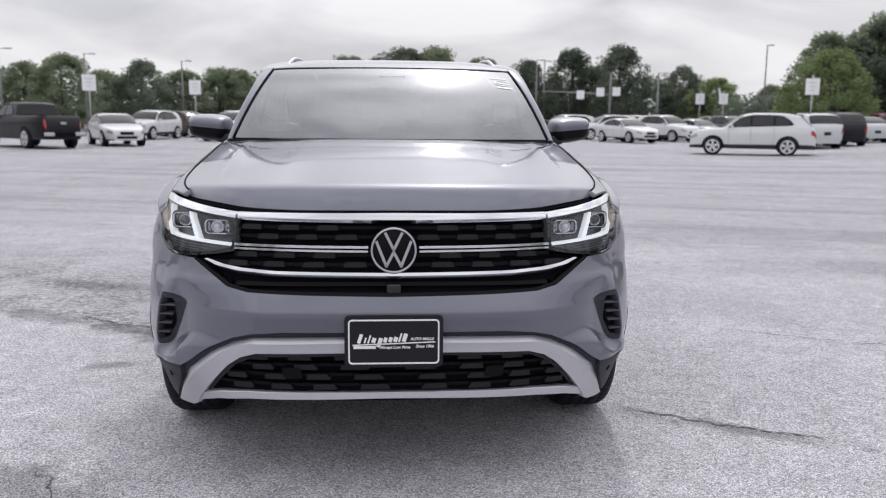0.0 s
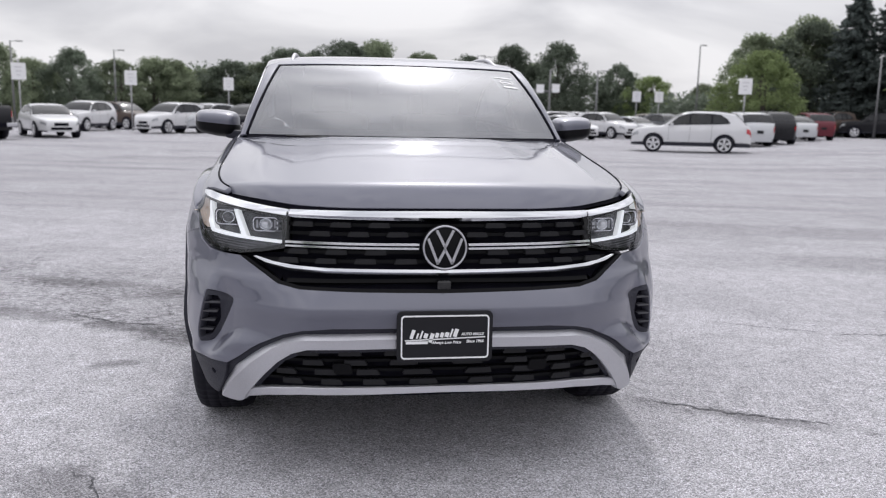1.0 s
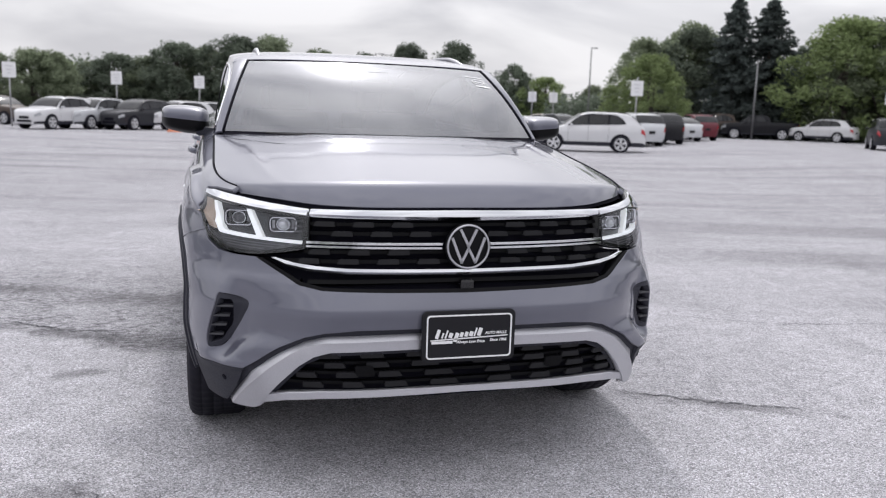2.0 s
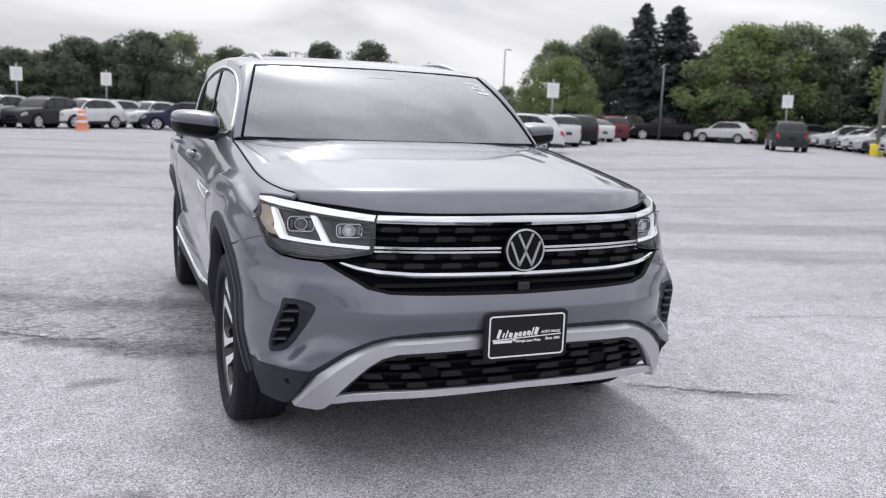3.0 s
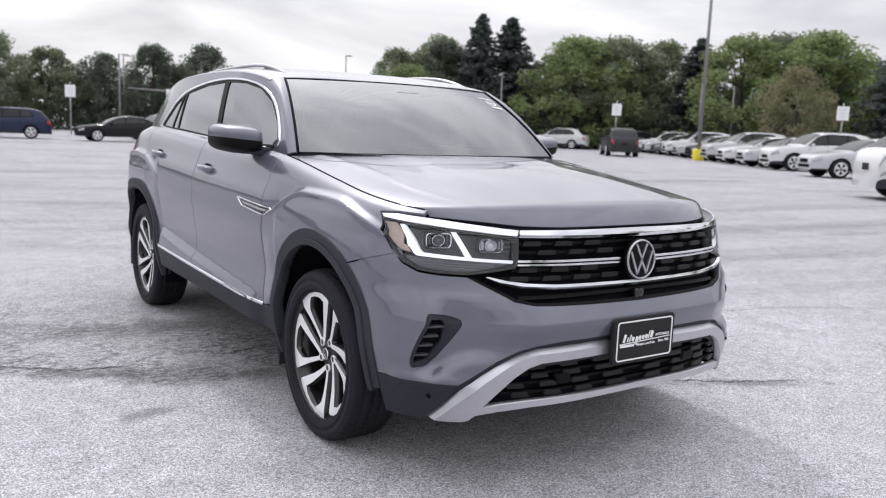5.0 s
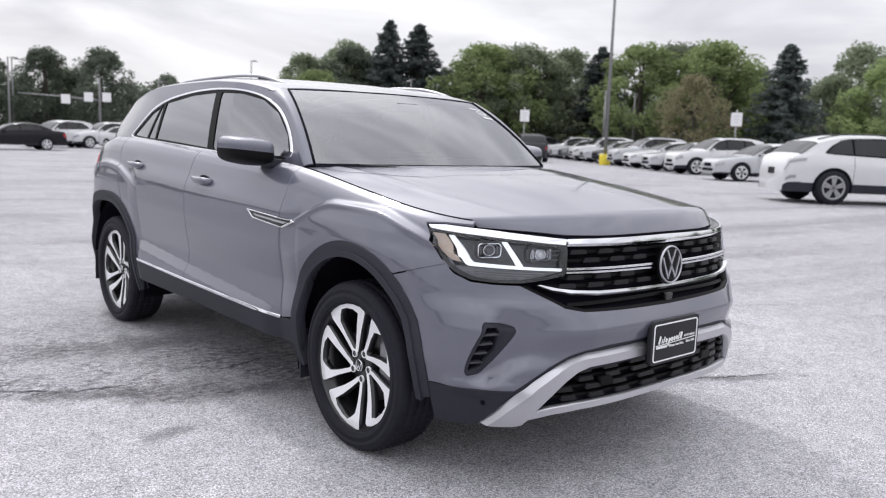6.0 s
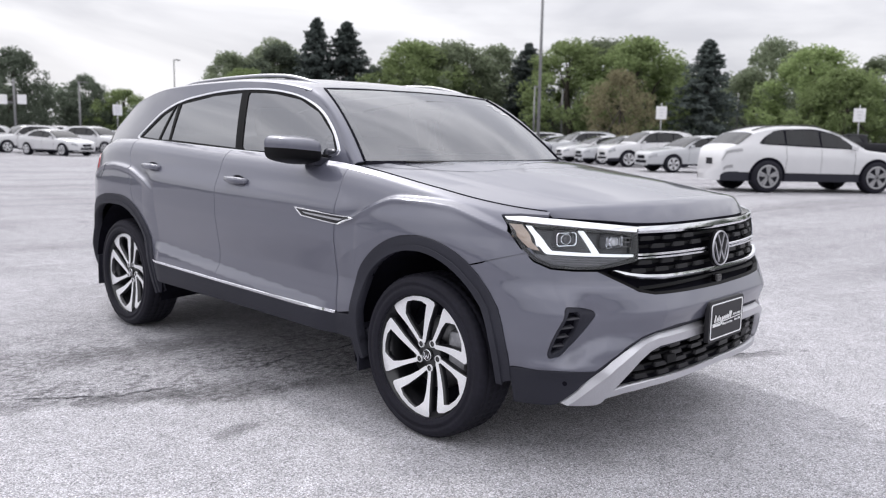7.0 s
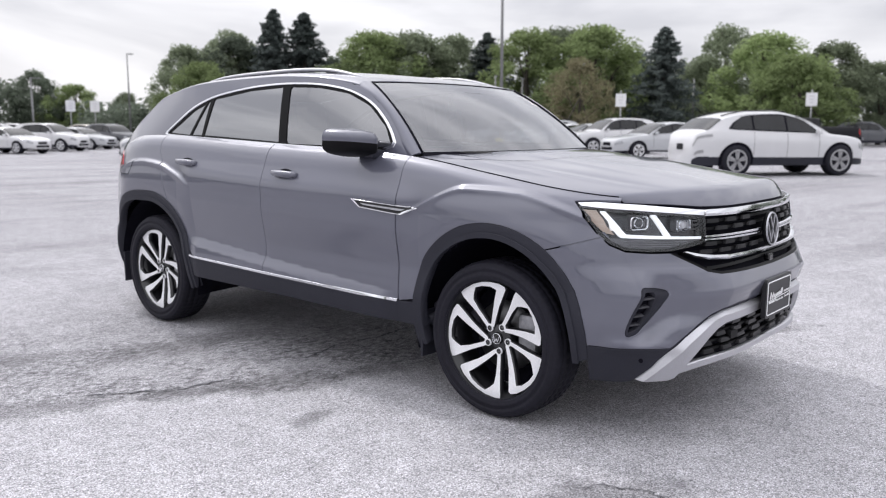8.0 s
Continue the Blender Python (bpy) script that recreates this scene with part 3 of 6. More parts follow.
# lower front: chin, intake, silver trim
intake = part("lower_intake", patch(offset(skirt, -0.06), both([(0.0, 0.33), (0.75, 0.33), (0.62, 0.45), (0.50, 0.54), (0.0, 0.60)]), 0.03, rim=0.0), MATTBLACK, bumper, "black lower intake")
for row in range(4):
    z = 0.50 - 0.036 * row
    half = 0.50 + 0.052 * row
    part("intake_slat", patch(offset(skirt, -0.028), [(-half, z), (half, z), (half, z + 0.010), (-half, z + 0.010)], 0.02, rim=0.025), GRILLEBLACK, intake)
    s = -half + 0.05 + (0.065 if row % 2 else 0)
    while s < half - 0.06:
        part("intake_tooth", patch(offset(skirt, -0.014), soften([(s, z - 0.009), (s + 0.082, z - 0.009), (s + 0.074, z + 0.010), (s + 0.007, z + 0.010)], 0.07, 1), 0.02, rim=0.02), TOOTH, intake)
        s += 0.152
for sg in (-1, 1):
    part("radar_cover", patch(offset(skirt, -0.006), sided(soften([(0.26, 0.425), (0.325, 0.425), (0.325, 0.462), (0.26, 0.462)], 0.12, 1), sg), 0.02, rim=0.03), GRILLEBLACK, intake, "square black sensor cover")
part("trim_shadow_gap", patch(offset(skirt, -0.014), both([(0.0, 0.51), (0.42, 0.50), (0.5, 0.47), (0.758, 0.29), (0.97, 0.28), (s_at(-0.56, 0.28), 0.285), (s_at(-0.53, 0.44), 0.445), (0.758, 0.455), (0.60, 0.54), (0.46, 0.59), (0.0, 0.605)]), 0.03, rim=0.0), CLAD, bumper)
def facet(outer_line, inner_line, d0, d1, n=60):
    """A narrow tilted strip between two lines on the skin, d0 and d1 above it."""
    rows = []
    for line, d in ((outer_line, d0), (inner_line, d1)):
        line = np.array(line, float)
        run = np.concatenate([[0], np.cumsum(np.hypot(*np.diff(line, axis=0).T))])
        at = np.linspace(0, run[-1], n)
        rows.append(offset(skirt, d)(np.interp(at, run, line[:, 0]), np.interp(at, run, line[:, 1])))
    verts = list(rows[0]) + list(rows[1])
    return mesh_of("facet", verts, [(i, i + 1, n + i + 1, n + i) for i in range(n - 1)])


TRIM_TOP = [(0.945, 0.286), (0.83, 0.366), (0.66, 0.476), (0.56, 0.532), (0.50, 0.557), (0.42, 0.574), (0.11, 0.579), (0.0, 0.579)]
TRIM_FOLD = [(0.895, 0.288), (0.806, 0.352), (0.645, 0.459), (0.55, 0.516), (0.493, 0.541), (0.417, 0.560), (0.11, 0.566), (0.0, 0.566)]
trim_half = [(0.0, 0.529), (0.40, 0.524), (0.462, 0.508), (0.522, 0.474), (0.642, 0.386), (0.715, 0.332), (0.750, 0.302), (0.780, 0.293), (0.85, 0.289)] + TRIM_FOLD
trim = part("bumper_trim", patch(offset(skirt, 0.012), both(trim_half), 0.02, rim=0.03), SATIN, bumper, "satin silver bumper trim")
for sg in (-1, 1):
    part("trim_facet", facet([(sg * a, b) for a, b in TRIM_TOP][::sg], [(sg * a, b) for a, b in TRIM_FOLD][::sg], -0.012, 0.012), SATIN, trim, "narrow bright upper edge")
part("lower_lip", patch(offset(skirt, 0.006), both([(0.0, 0.355), (0.48, 0.349), (0.62, 0.338), (0.72, 0.320), (0.75, 0.300), (0.70, 0.350), (0.60, 0.366), (0.48, 0.374), (0.0, 0.378)]), 0.02, rim=0.03), SATIN, bumper, "silver lower lip")
for sg in (-1, 1):
    low = [(0.758, 0.444), (1.0, 0.437), (s_at(-0.500, 0.434), 0.434), (s_at(-0.485, 0.272), 0.272), (0.985, 0.275), (0.95, 0.282), (0.85, 0.355)]
    lc = part("bumper_corner", patch(offset(skirt, 0.002), sided(low[::-1], sg), 0.025, rim=0.03), CLAD, bumper, "black lower bumper corner")
    part("parking_sensor", patch(offset(skirt, 0.005), sided(soften([(0.90 + 0.011 * math.cos(a), 0.385 + 0.011 * math.sin(a)) for a in np.linspace(0, 5.5, 8)], 0.2, 1), sg), 0.01, rim=0.006), MATTBLACK, lc)

# grille
grille = part("grille", patch(offset(skirt, -0.05), both([(0.0, 0.73), (0.466, 0.735), (0.66, 0.79), (0.77, 0.845), (0.59, 0.865), (0.60, 1.03), (0.0, 1.04)]), 0.03, rim=0.0), MATTBLACK, car, "black honeycomb radiator grille")
part("grille_lip", patch(offset(skirt, -0.004), both([(0.0, 0.726), (0.25, 0.731), (0.466, 0.737), (0.56, 0.753), (0.665, 0.796), (0.765, 0.839), (0.73, 0.840), (0.655, 0.808), (0.555, 0.768), (0.466, 0.752), (0.25, 0.747), (0.0, 0.743)]), 0.012, rim=0.05), GRILLEBLACK, grille)
for k, z in enumerate((0.968, 0.935, 0.870, 0.838, 0.775)):
    half = 0.578 if z > 0.86 else (0.68 if z > 0.82 else 0.54)
    part("grille_slat", patch(offset(skirt, -0.022), [(-half, z - 0.006), (half, z - 0.006), (half, z + 0.006), (-half, z + 0.006)], 0.02, rim=0.03), GRILLEBLACK, grille)
    if z < 0.8:
        continue
    s = -half + 0.02 + (0.07 if k % 2 else 0.0)
    while s < half - 0.07:
        if abs(s + 0.04) > 0.10 or not 0.8 < z < 0.99:
            part("grille_tooth", patch(offset(skirt, -0.008), soften([(s, z - 0.009), (s + 0.080, z - 0.009), (s + 0.074, z + 0.009), (s + 0.006, z + 0.009)], 0.07, 1), 0.03, rim=0.02), TOOTH, grille)
        s += 0.142
part("upper_chrome_bar", patch(offset(skirt, 0.004), [(-0.578, 1.000), (0.0, 0.996), (0.578, 1.000), (0.58, 1.017), (0.0, 1.020), (-0.58, 1.017)], 0.014, rim=0.03), CHROME, grille, "broad chrome bar")
part("upper_bar_facet", facet([(-0.578, 1.000), (0.0, 0.996), (0.578, 1.000)], [(-0.578, 0.991), (0.0, 0.984), (0.578, 0.991)], 0.004, -0.006), CHROME, grille)
for sg in (-1, 1):
    part("middle_chrome_bar", patch(offset(skirt, 0.004), sided([(0.085, 0.896), (0.568, 0.899), (0.569, 0.907), (0.085, 0.904)], sg), 0.012, rim=0.03), CHROME, grille, "thin chrome bar")
    part("middle_chrome_bar", patch(offset(skirt, 0.002), sided([(0.085, 0.882), (0.566, 0.886), (0.566, 0.892), (0.085, 0.888)], sg), 0.012, rim=0.03), CHROME, grille)
part("lower_chrome_bar", patch(offset(skirt, 0.008), both([(0.0, 0.799), (0.40, 0.804), (0.54, 0.811), (0.63, 0.825), (0.685, 0.843), (0.675, 0.845), (0.60, 0.830), (0.52, 0.821), (0.40, 0.814), (0.0, 0.810)]), 0.012, rim=0.035), CHROME, grille, "curved chrome bar")
for sg in (-1, 1):
    part("lower_bar_facet", facet([(sg * a, b) for a, b in ((0.0, 0.799), (0.40, 0.804), (0.54, 0.811), (0.63, 0.825), (0.685, 0.843))][::sg], [(sg * a, b) for a, b in ((0.0, 0.790), (0.40, 0.795), (0.54, 0.803), (0.63, 0.819), (0.687, 0.841))][::sg], 0.008, -0.001), CHROME, grille)
# camera under the emblem
part("nose_camera", block((0.052, 0.03, 0.034), (0, -0.925, 0.757), 0.008), GLOSSBLACK, grille, "small black camera")

# emblem
EMBLEM = material("emblem_metal", (0.50, 0.50, 0.53), 0.28, 0.85)
EM = pose(0, -0.928, 0.893, 86, 0, 0)
emblem = part("emblem", lathe([(0.0, -0.012), (0.083, -0.012), (0.083, 0.002), (0.078, 0.006), (0.0, 0.006)], 48, "z"), GRILLEBLACK, car, "round black emblem with bright ring")
emblem.matrix_basis = EM
ring = part("emblem_ring", lathe([(0.0725, 0.006), (0.0730, 0.010), (0.0745, 0.012), (0.0785, 0.012), (0.080, 0.010), (0.0805, 0.005)], 64, "z"), EMBLEM, emblem)
def stroke(points, width, depth):
    bm = bmesh.new()
    for (x0, y0), (x1, y1) in zip(points, points[1:]):
        d = math.hypot(x1 - x0, y1 - y0)
        box(bm, (d + width * 0.6, width, depth), ((x0 + x1) / 2, (y0 + y1) / 2, 0.009), 0.0, Matrix.Rotation(math.atan2(y1 - y0, x1 - x0), 3, "Z"))
    return bm
part("emblem_chevron", stroke([(-0.029, 0.060), (0.0, 0.002), (0.029, 0.060)], 0.0095, 0.006), EMBLEM, emblem)
part("emblem_zigzag", stroke([(-0.060, 0.030), (-0.026, -0.056), (0.0, -0.006), (0.026, -0.056), (0.060, 0.030)], 0.0095, 0.006), EMBLEM, emblem)

# plate
PL = pose(0, -0.984, 0.578, 90, 0, 0)


def rounded(w, h, r, n=6):
    out = []
    for cx, cy, a0 in ((w / 2 - r, h / 2 - r, 0), (-w / 2 + r, h / 2 - r, 90), (-w / 2 + r, -h / 2 + r, 180), (w / 2 - r, -h / 2 + r, 270)):
        out += [(cx + r * math.cos(radians(a0 + 90 * i / n)), cy + r * math.sin(radians(a0 + 90 * i / n))) for i in range(n + 1)]
    return out


def flat(z=0.0):
    def fn(u, v):
        u, v = np.broadcast_arrays(np.asarray(u, float), np.asarray(v, float))
        return np.stack([u, v, np.full(u.shape, z)], -1)
    return fn


plate = part("dealer_plate", patch(flat(0.0), rounded(0.345, 0.185, 0.018), 0.05, rim=0.022), PLATE, car, "black dealer plate with white border")
plate.matrix_basis = PL
part("plate_border", patch(flat(0.0035), rounded(0.318, 0.160, 0.014), 0.02, [rounded(0.308, 0.150, 0.010)[::-1]], 0, 0.003), WHITE, plate, "white rounded border")
script = bmesh.new()
for x, w, h, y in ((-0.118, 0.012, 0.034, 0.012), (-0.100, 0.006, 0.020, 0.006), (-0.086, 0.006, 0.030, 0.010), (-0.070, 0.014, 0.018, 0.006), (-0.050, 0.014, 0.034, -0.002), (-0.030, 0.012, 0.018, 0.007), (-0.012, 0.012, 0.018, 0.008), (0.006, 0.014, 0.018, 0.009), (0.022, 0.006, 0.032, 0.015), (0.038, 0.014, 0.030, 0.015)):
    box(script, (w, h, 0.0015), (x, y, 0.003), 0, Matrix.Rotation(radians(-18), 3, "Z"))
box(script, (0.29, 0.004, 0.0015), (0.0, -0.006, 0.003), 0, Matrix.Rotation(radians(2), 3, "Z"))
box(script, (0.078, 0.010, 0.0015), (-0.102, -0.019, 0.003))
part("name_lettering", script, WHITE, plate, "white script in plain bars")


def lettering(text, size, x, y, parent, m=WHITE, depth=0.0006, up=0.0035, shear=0.2):
    c = bpy.data.curves.new("lettering", "FONT")
    c.body, c.size, c.extrude, c.shear, c.offset = text, size, depth, shear, 0.0004
    c.materials.append(m)
    ob = new("lettering", c)
    ob.parent, ob.location = parent, (x, y, up)
    return ob


lettering("AUTO MALLS", 0.0135, 0.058, 0.006, plate)
lettering("Always Low Price", 0.0145, -0.048, -0.024, plate)
lettering("Since 1966", 0.0145, 0.076, -0.021, plate)


# headlights
PROJECTOR = material("projector_glass", (0.75, 0.76, 0.80), 0.12, 0.3, 0.8)
LAMPLOW = material("grey_lamp_floor", (0.15, 0.15, 0.16), 0.25, 0.5, 0, 0.25, 60)
LAMPSTRIP = material("lamp_strip", (0.13, 0.13, 0.14), 0.3, 0.5)
def headlight(sg):
    hl = part("headlight", patch(offset(skirt, -0.055), sided(HL, sg), 0.03, rim=0.0), LAMPGREY, car, "clear headlight with lit light guides")
    part("bezel", patch(offset(skirt, -0.004), sided(soften(HL, 0.1, 1), sg), 0.012, [sided(soften([(0.600, 0.985), (0.582, 0.890), (0.66, 0.874), (0.75, 0.860), (0.86, 0.858), (0.95, 0.864), (1.01, 0.890), (1.06, 0.935), (1.105, 0.99), (1.155, 1.026), (1.09, 1.026), (0.9, 1.015)], 0.1, 1), sg)], 0.0, 0.055), GLOSSBLACK, hl)
    part("brow_strip", patch(offset(skirt, 0.003), sided([(0.588, 0.995), (0.75, 1.008), (0.92, 1.020), (1.09, 1.029), (1.155, 1.034), (1.170, 1.045), (1.09, 1.049), (0.9, 1.0405), (0.588, 1.0165)], sg), 0.012, rim=0.02), CHROME, hl, "bright chrome brow strip")
    d = offset(skirt, -0.012)
    part("light_guide", patch(d, sided([(0.578, 0.894), (0.75, 0.901), (0.970, 0.907), (0.983, 0.914), (1.074, 1.019), (1.049, 1.019), (0.952, 0.921), (0.776, 0.914), (0.849, 1.005), (0.827, 1.005), (0.748, 0.912), (0.578, 0.905)], sg), 0.010, rim=0.02), DRL, hl, "lit white L-shaped light guide")
    part("corner_reflector", patch(offset(skirt, -0.0085), sided([(1.04, 0.925), (1.10, 0.972), (1.15, 1.022), (1.088, 1.021), (1.0, 0.918)], sg), 0.012, rim=0.02), AMBER, hl, "amber side reflector")
    part("lower_strip", patch(offset(skirt, -0.02), sided([(0.585, 0.893), (0.66, 0.877), (0.75, 0.862), (0.86, 0.860), (0.95, 0.866), (1.01, 0.892), (1.03, 0.908), (0.98, 0.903), (0.78, 0.896)], sg), 0.015, rim=0.01), LAMPLOW, hl)
    for k in range(3):
        part("lamp_line", patch(offset(skirt, -0.017), sided([(0.66 + 0.04 * k, 0.886 - 0.009 * k), (0.96 - 0.015 * k, 0.890 - 0.009 * k), (0.955 - 0.015 * k, 0.8935 - 0.009 * k), (0.66 + 0.04 * k, 0.8895 - 0.009 * k)], sg), 0.02, rim=0.003), LAMPSTRIP, hl)
    for s, z, w, h, lit in ((0.685, 0.962, 0.094, 0.052, True), (0.905, 0.972, 0.098, 0.056, False)):
        c = offset(skirt, -0.040)(np.array(s * sg), np.array(z))
        nn = normals_of(skirt, np.array(s * sg), np.array(z))
        aim = Vector((0.45 * nn[0], -1, 0.0)).normalized()
        m = Matrix.Translation(Vector(c)) @ aim.to_track_quat("Z", "Y").to_matrix().to_4x4()
        p = part("lamp_module", patch(flat(0.016), rounded(w + 0.012, h + 0.012, 0.020), 0.02, [rounded(w, h, 0.016)[::-1]], 0.0, 0.03), LAMPGREY, hl)
        p.matrix_basis = m
        part("module_rim", patch(flat(0.021), rounded(w, h, 0.016), 0.02, [rounded(w - 0.006, h - 0.006, 0.013)[::-1]], 0.0, 0.018), CHROME, p)
        part("module_floor", patch(flat(0.004), rounded(w - 0.004, h - 0.004, 0.014), 0.05, rim=0.004), GLOSSBLACK if not lit else LAMPSTRIP, p)
        lens = part("module_lens", lathe([(0.0, 0.027), (0.008, 0.026), (0.014, 0.022), (0.018, 0.014), (0.019, 0.006)], 28, "z"), PROJECTOR if lit else LAMPSTRIP, p)
        lens.matrix_basis = Matrix.Diagonal((1.15, 1.0, 1.0, 1.0))
        part("lens_ring", lathe([(0.019, 0.006), (0.019, 0.017), (0.0215, 0.017), (0.0225, 0.006)], 28, "z"), CHROME, lens)
        for q in (-1, 1):
            part("lens_wing", block((0.010, 0.030, 0.004), (q * 0.034, 0.0, 0.012), 0.001, Matrix.Rotation(radians(q * 22), 3, "Y")), SATIN if lit else LAMPSTRIP, p)
    # stepped silver fins beside the modules
    for q in range(3):
        part("lamp_fin", patch(offset(skirt, -0.030 + 0.004 * q), sided([(0.60, 0.935 + 0.018 * q), (0.635, 0.936 + 0.018 * q), (0.635, 0.942 + 0.018 * q), (0.60, 0.941 + 0.018 * q)], sg), 0.02, rim=0.006), LAMPSTRIP, hl)
    cover = part("lens_cover", patch(offset(skirt, 0.0), sided([(a, min(b, 1.036)) for a, b in soften(HL, 0.1, 1)], sg), 0.025, rim=0.0), LENS, hl, "clear plastic cover")
    cover.visible_shadow = False
    return hl


for sg in (-1, 1):
    headlight(sg)

# wings, doors, rear quarters and their lower cladding
def belt_line(y0, y1, n, drop=0.0):
    return [(s_of_y(y), float(belt(y)) - drop) for y in np.linspace(y0, y1, n)]


def handle(sg, y, z, parent):
    x = sg * (float(width(y, z)) + 0.0)
    h = part("door_handle", tube([(x - sg * 0.006, y - 0.105, z - 0.006), (x + sg * 0.016, y - 0.085, z - 0.002), (x + sg * 0.028, y - 0.03, z), (x + sg * 0.028, y + 0.04, z + 0.002), (x + sg * 0.018, y + 0.09, z + 0.005), (x - sg * 0.004, y + 0.105, z + 0.006)], [0.012, 0.016, 0.0175, 0.0175, 0.016, 0.012], 12, True, 1.15), PAINT, parent, "painted door handle with chrome strip")
    part("handle_strip", tube([(x + sg * 0.026, y - 0.085, z + 0.009), (x + sg * 0.037, y - 0.02, z + 0.011), (x + sg * 0.037, y + 0.04, z + 0.013), (x + sg * 0.026, y + 0.092, z + 0.015)], 0.0045, 8), SATIN, h)
    bm = bmesh.new()
    bmesh.ops.create_uvsphere(bm, u_segments=20, v_segments=10, radius=1.0, matrix=Matrix.Translation((x - sg * 0.003, y, z - 0.004)) @ Matrix.Diagonal((0.008, 0.072, 0.034, 1)))
    part("handle_cup", bm, MATTBLACK, h)


for sg in (-1, 1):
    wing = arch_points(0.0, True, 57.3, 164, 26) + [(SF + 0.588, 0.488), (SF + 0.592, 0.9)] + [(float(q), float(belt_s(q))) for q in np.linspace(SF + 0.60, 0.985, 24)] + [(0.985, 1.056), (1.1, 1.058), (1.186, 1.052), (1.125, 0.985), (1.075, 0.925), (1.053, 0.9062)]
    part("front_wing", patch(skirt, sided(wing, sg)[::-1], 0.0065, (), 0.002, 0.02), PAINT, car, "painted front wing with arched crease")
    fd = [(SF + 0.594, 0.492), (SF + 1.15, 0.500), (SF + 1.694, 0.510), (SF + 1.70, 0.8)] + belt_line(1.715, 0.60, 14)
    door = part("front_door", patch(skirt, sided(fd, sg), 0.010, (), 0.002, 0.02), PAINT, car, "closed painted front door")
    handle(sg, 1.50, 1.103, door)
    rd = [(SF + 1.698, 0.510), (SF + 2.46, 0.528)] + arch_points(AX, True, 22, 64, 10) + [(SF + 2.80, 1.10), (SF + 2.88, 1.2)] + belt_line(2.90, 1.719, 14) + [(SF + 1.704, 0.8)]
    rdoor = part("rear_door", patch(skirt, sided(rd, sg), 0.010, (), 0.002, 0.02), PAINT, car, "closed painted rear door")
    handle(sg, 2.52, 1.142, rdoor)
    qu = arch_points(AX, True, 65, 170, 22) + [(SF + 3.62, 0.62), (SF + AX + 1.05, 0.66), (SF + AX + 1.05, 0.95)] + [(SF + AX + 0.9, 1.16)] + belt_line(3.45, 2.905, 8) + [(SF + 2.885, 1.2), (SF + 2.805, 1.10)]
    part("rear_quarter", patch(skirt, sided(qu, sg), 0.008, (), 0.002, 0.02), PAINT, car, "painted rear quarter with arched crease")
    part("fuel_flap_line" if sg < 0 else "quarter_line", patch(offset(skirt, 0.0008), sided([(SF + 3.07, 1.15), (SF + 3.13, 1.04), (SF + 3.27, 1.035), (SF + 3.36, 1.07), (SF + 3.363, 1.066), (SF + 3.272, 1.031), (SF + 3.127, 1.036), (SF + 3.065, 1.15)], sg), 0.008, rim=0.001), MATTBLACK, car)
    part("seam_underlay", patch(offset(skirt, -0.005), sided([(1.02, 0.905), (1.24, 0.790), (1.27, 0.830), (1.21, 0.870), (1.04, 0.930)], sg), 0.02, rim=0.0), PAINT, car)
    # tail lamp
    part("tail_light", patch(offset(skirt, 0.006), sided([(SF + 3.34, 1.10), (SF + AX + 0.75, 1.05), (SF + AX + 1.2, 1.05), (SF + AX + 1.2, 1.15), (SF + 3.55, 1.20), (SF + 3.40, 1.17)], sg), 0.02, rim=0.02), RED, car, "red tail light")
    # arch and sill cladding
    fa = arch_points(0.0, False, -3, 192, 40) + arch_points(0.0, True, 194, 0, 44)
    part("front_arch_cladding", patch(offset(skirt, 0.006), sided(fa, sg), 0.018, rim=0.045), CLAD, car, "black plastic wheel arch cladding")
    lip_f = arch_points(0.0, False, -3, 192, 40) + [(q[0] * 0.62 + p[0] * 0.38, q[1] * 0.62 + p[1] * 0.38) for p, q in zip(arch_points(0.0, True, 192, -3, 40), arch_points(0.0, False, 192, -3, 40))]
    part("front_arch_lip", patch(offset(skirt, 0.013), sided(lip_f, sg), 0.018, rim=0.03), CLAD, car)
    ra = arch_points(AX, False, -10, 192, 40) + arch_points(AX, True, 190, -8, 44)
    part("rear_arch_cladding", patch(offset(skirt, 0.010), sided(ra, sg), 0.018, rim=0.045), CLAD, car, "black plastic wheel arch cladding")
    lip_r = arch_points(AX, False, -10, 192, 40) + [(q[0] * 0.62 + p[0] * 0.38, q[1] * 0.62 + p[1] * 0.38) for p, q in zip(arch_points(AX, True, 192, -10, 40), arch_points(AX, False, 192, -10, 40))]
    part("rear_arch_lip", patch(offset(skirt, 0.017), sided(lip_r, sg), 0.018, rim=0.03), CLAD, car)
    sill = [(SF + 0.42, 0.372), (SF + 1.5, 0.388), (SF + 2.58, 0.392), (SF + 2.52, 0.42), (SF + 2.50, 0.524), (SF + 1.7, 0.505), (SF + 0.60, 0.486), (SF + 0.46, 0.492), (SF + 0.45, 0.42)]
    part("rocker", patch(offset(skirt, -0.05), sided([(SF + 0.42, 0.355), (SF + 2.52, 0.362), (SF + 2.52, 0.42), (SF + 0.42, 0.41)], sg), 0.05, rim=0.1), CLAD, car)
    part("sill_cladding", patch(offset(skirt, 0.004), sided(sill, sg), 0.025, rim=0.06), CLAD, car, "black plastic sill cladding")
    part("sill_strip", patch(offset(skirt, 0.010), sided([(SF + 0.60, 0.484), (SF + 1.7, 0.503), (SF + 2.50, 0.522), (SF + 2.50, 0.534), (SF + 1.7, 0.516), (SF + 0.60, 0.497)], sg), 0.01, rim=0.012), CHROME, car, "thin chrome sill strip")
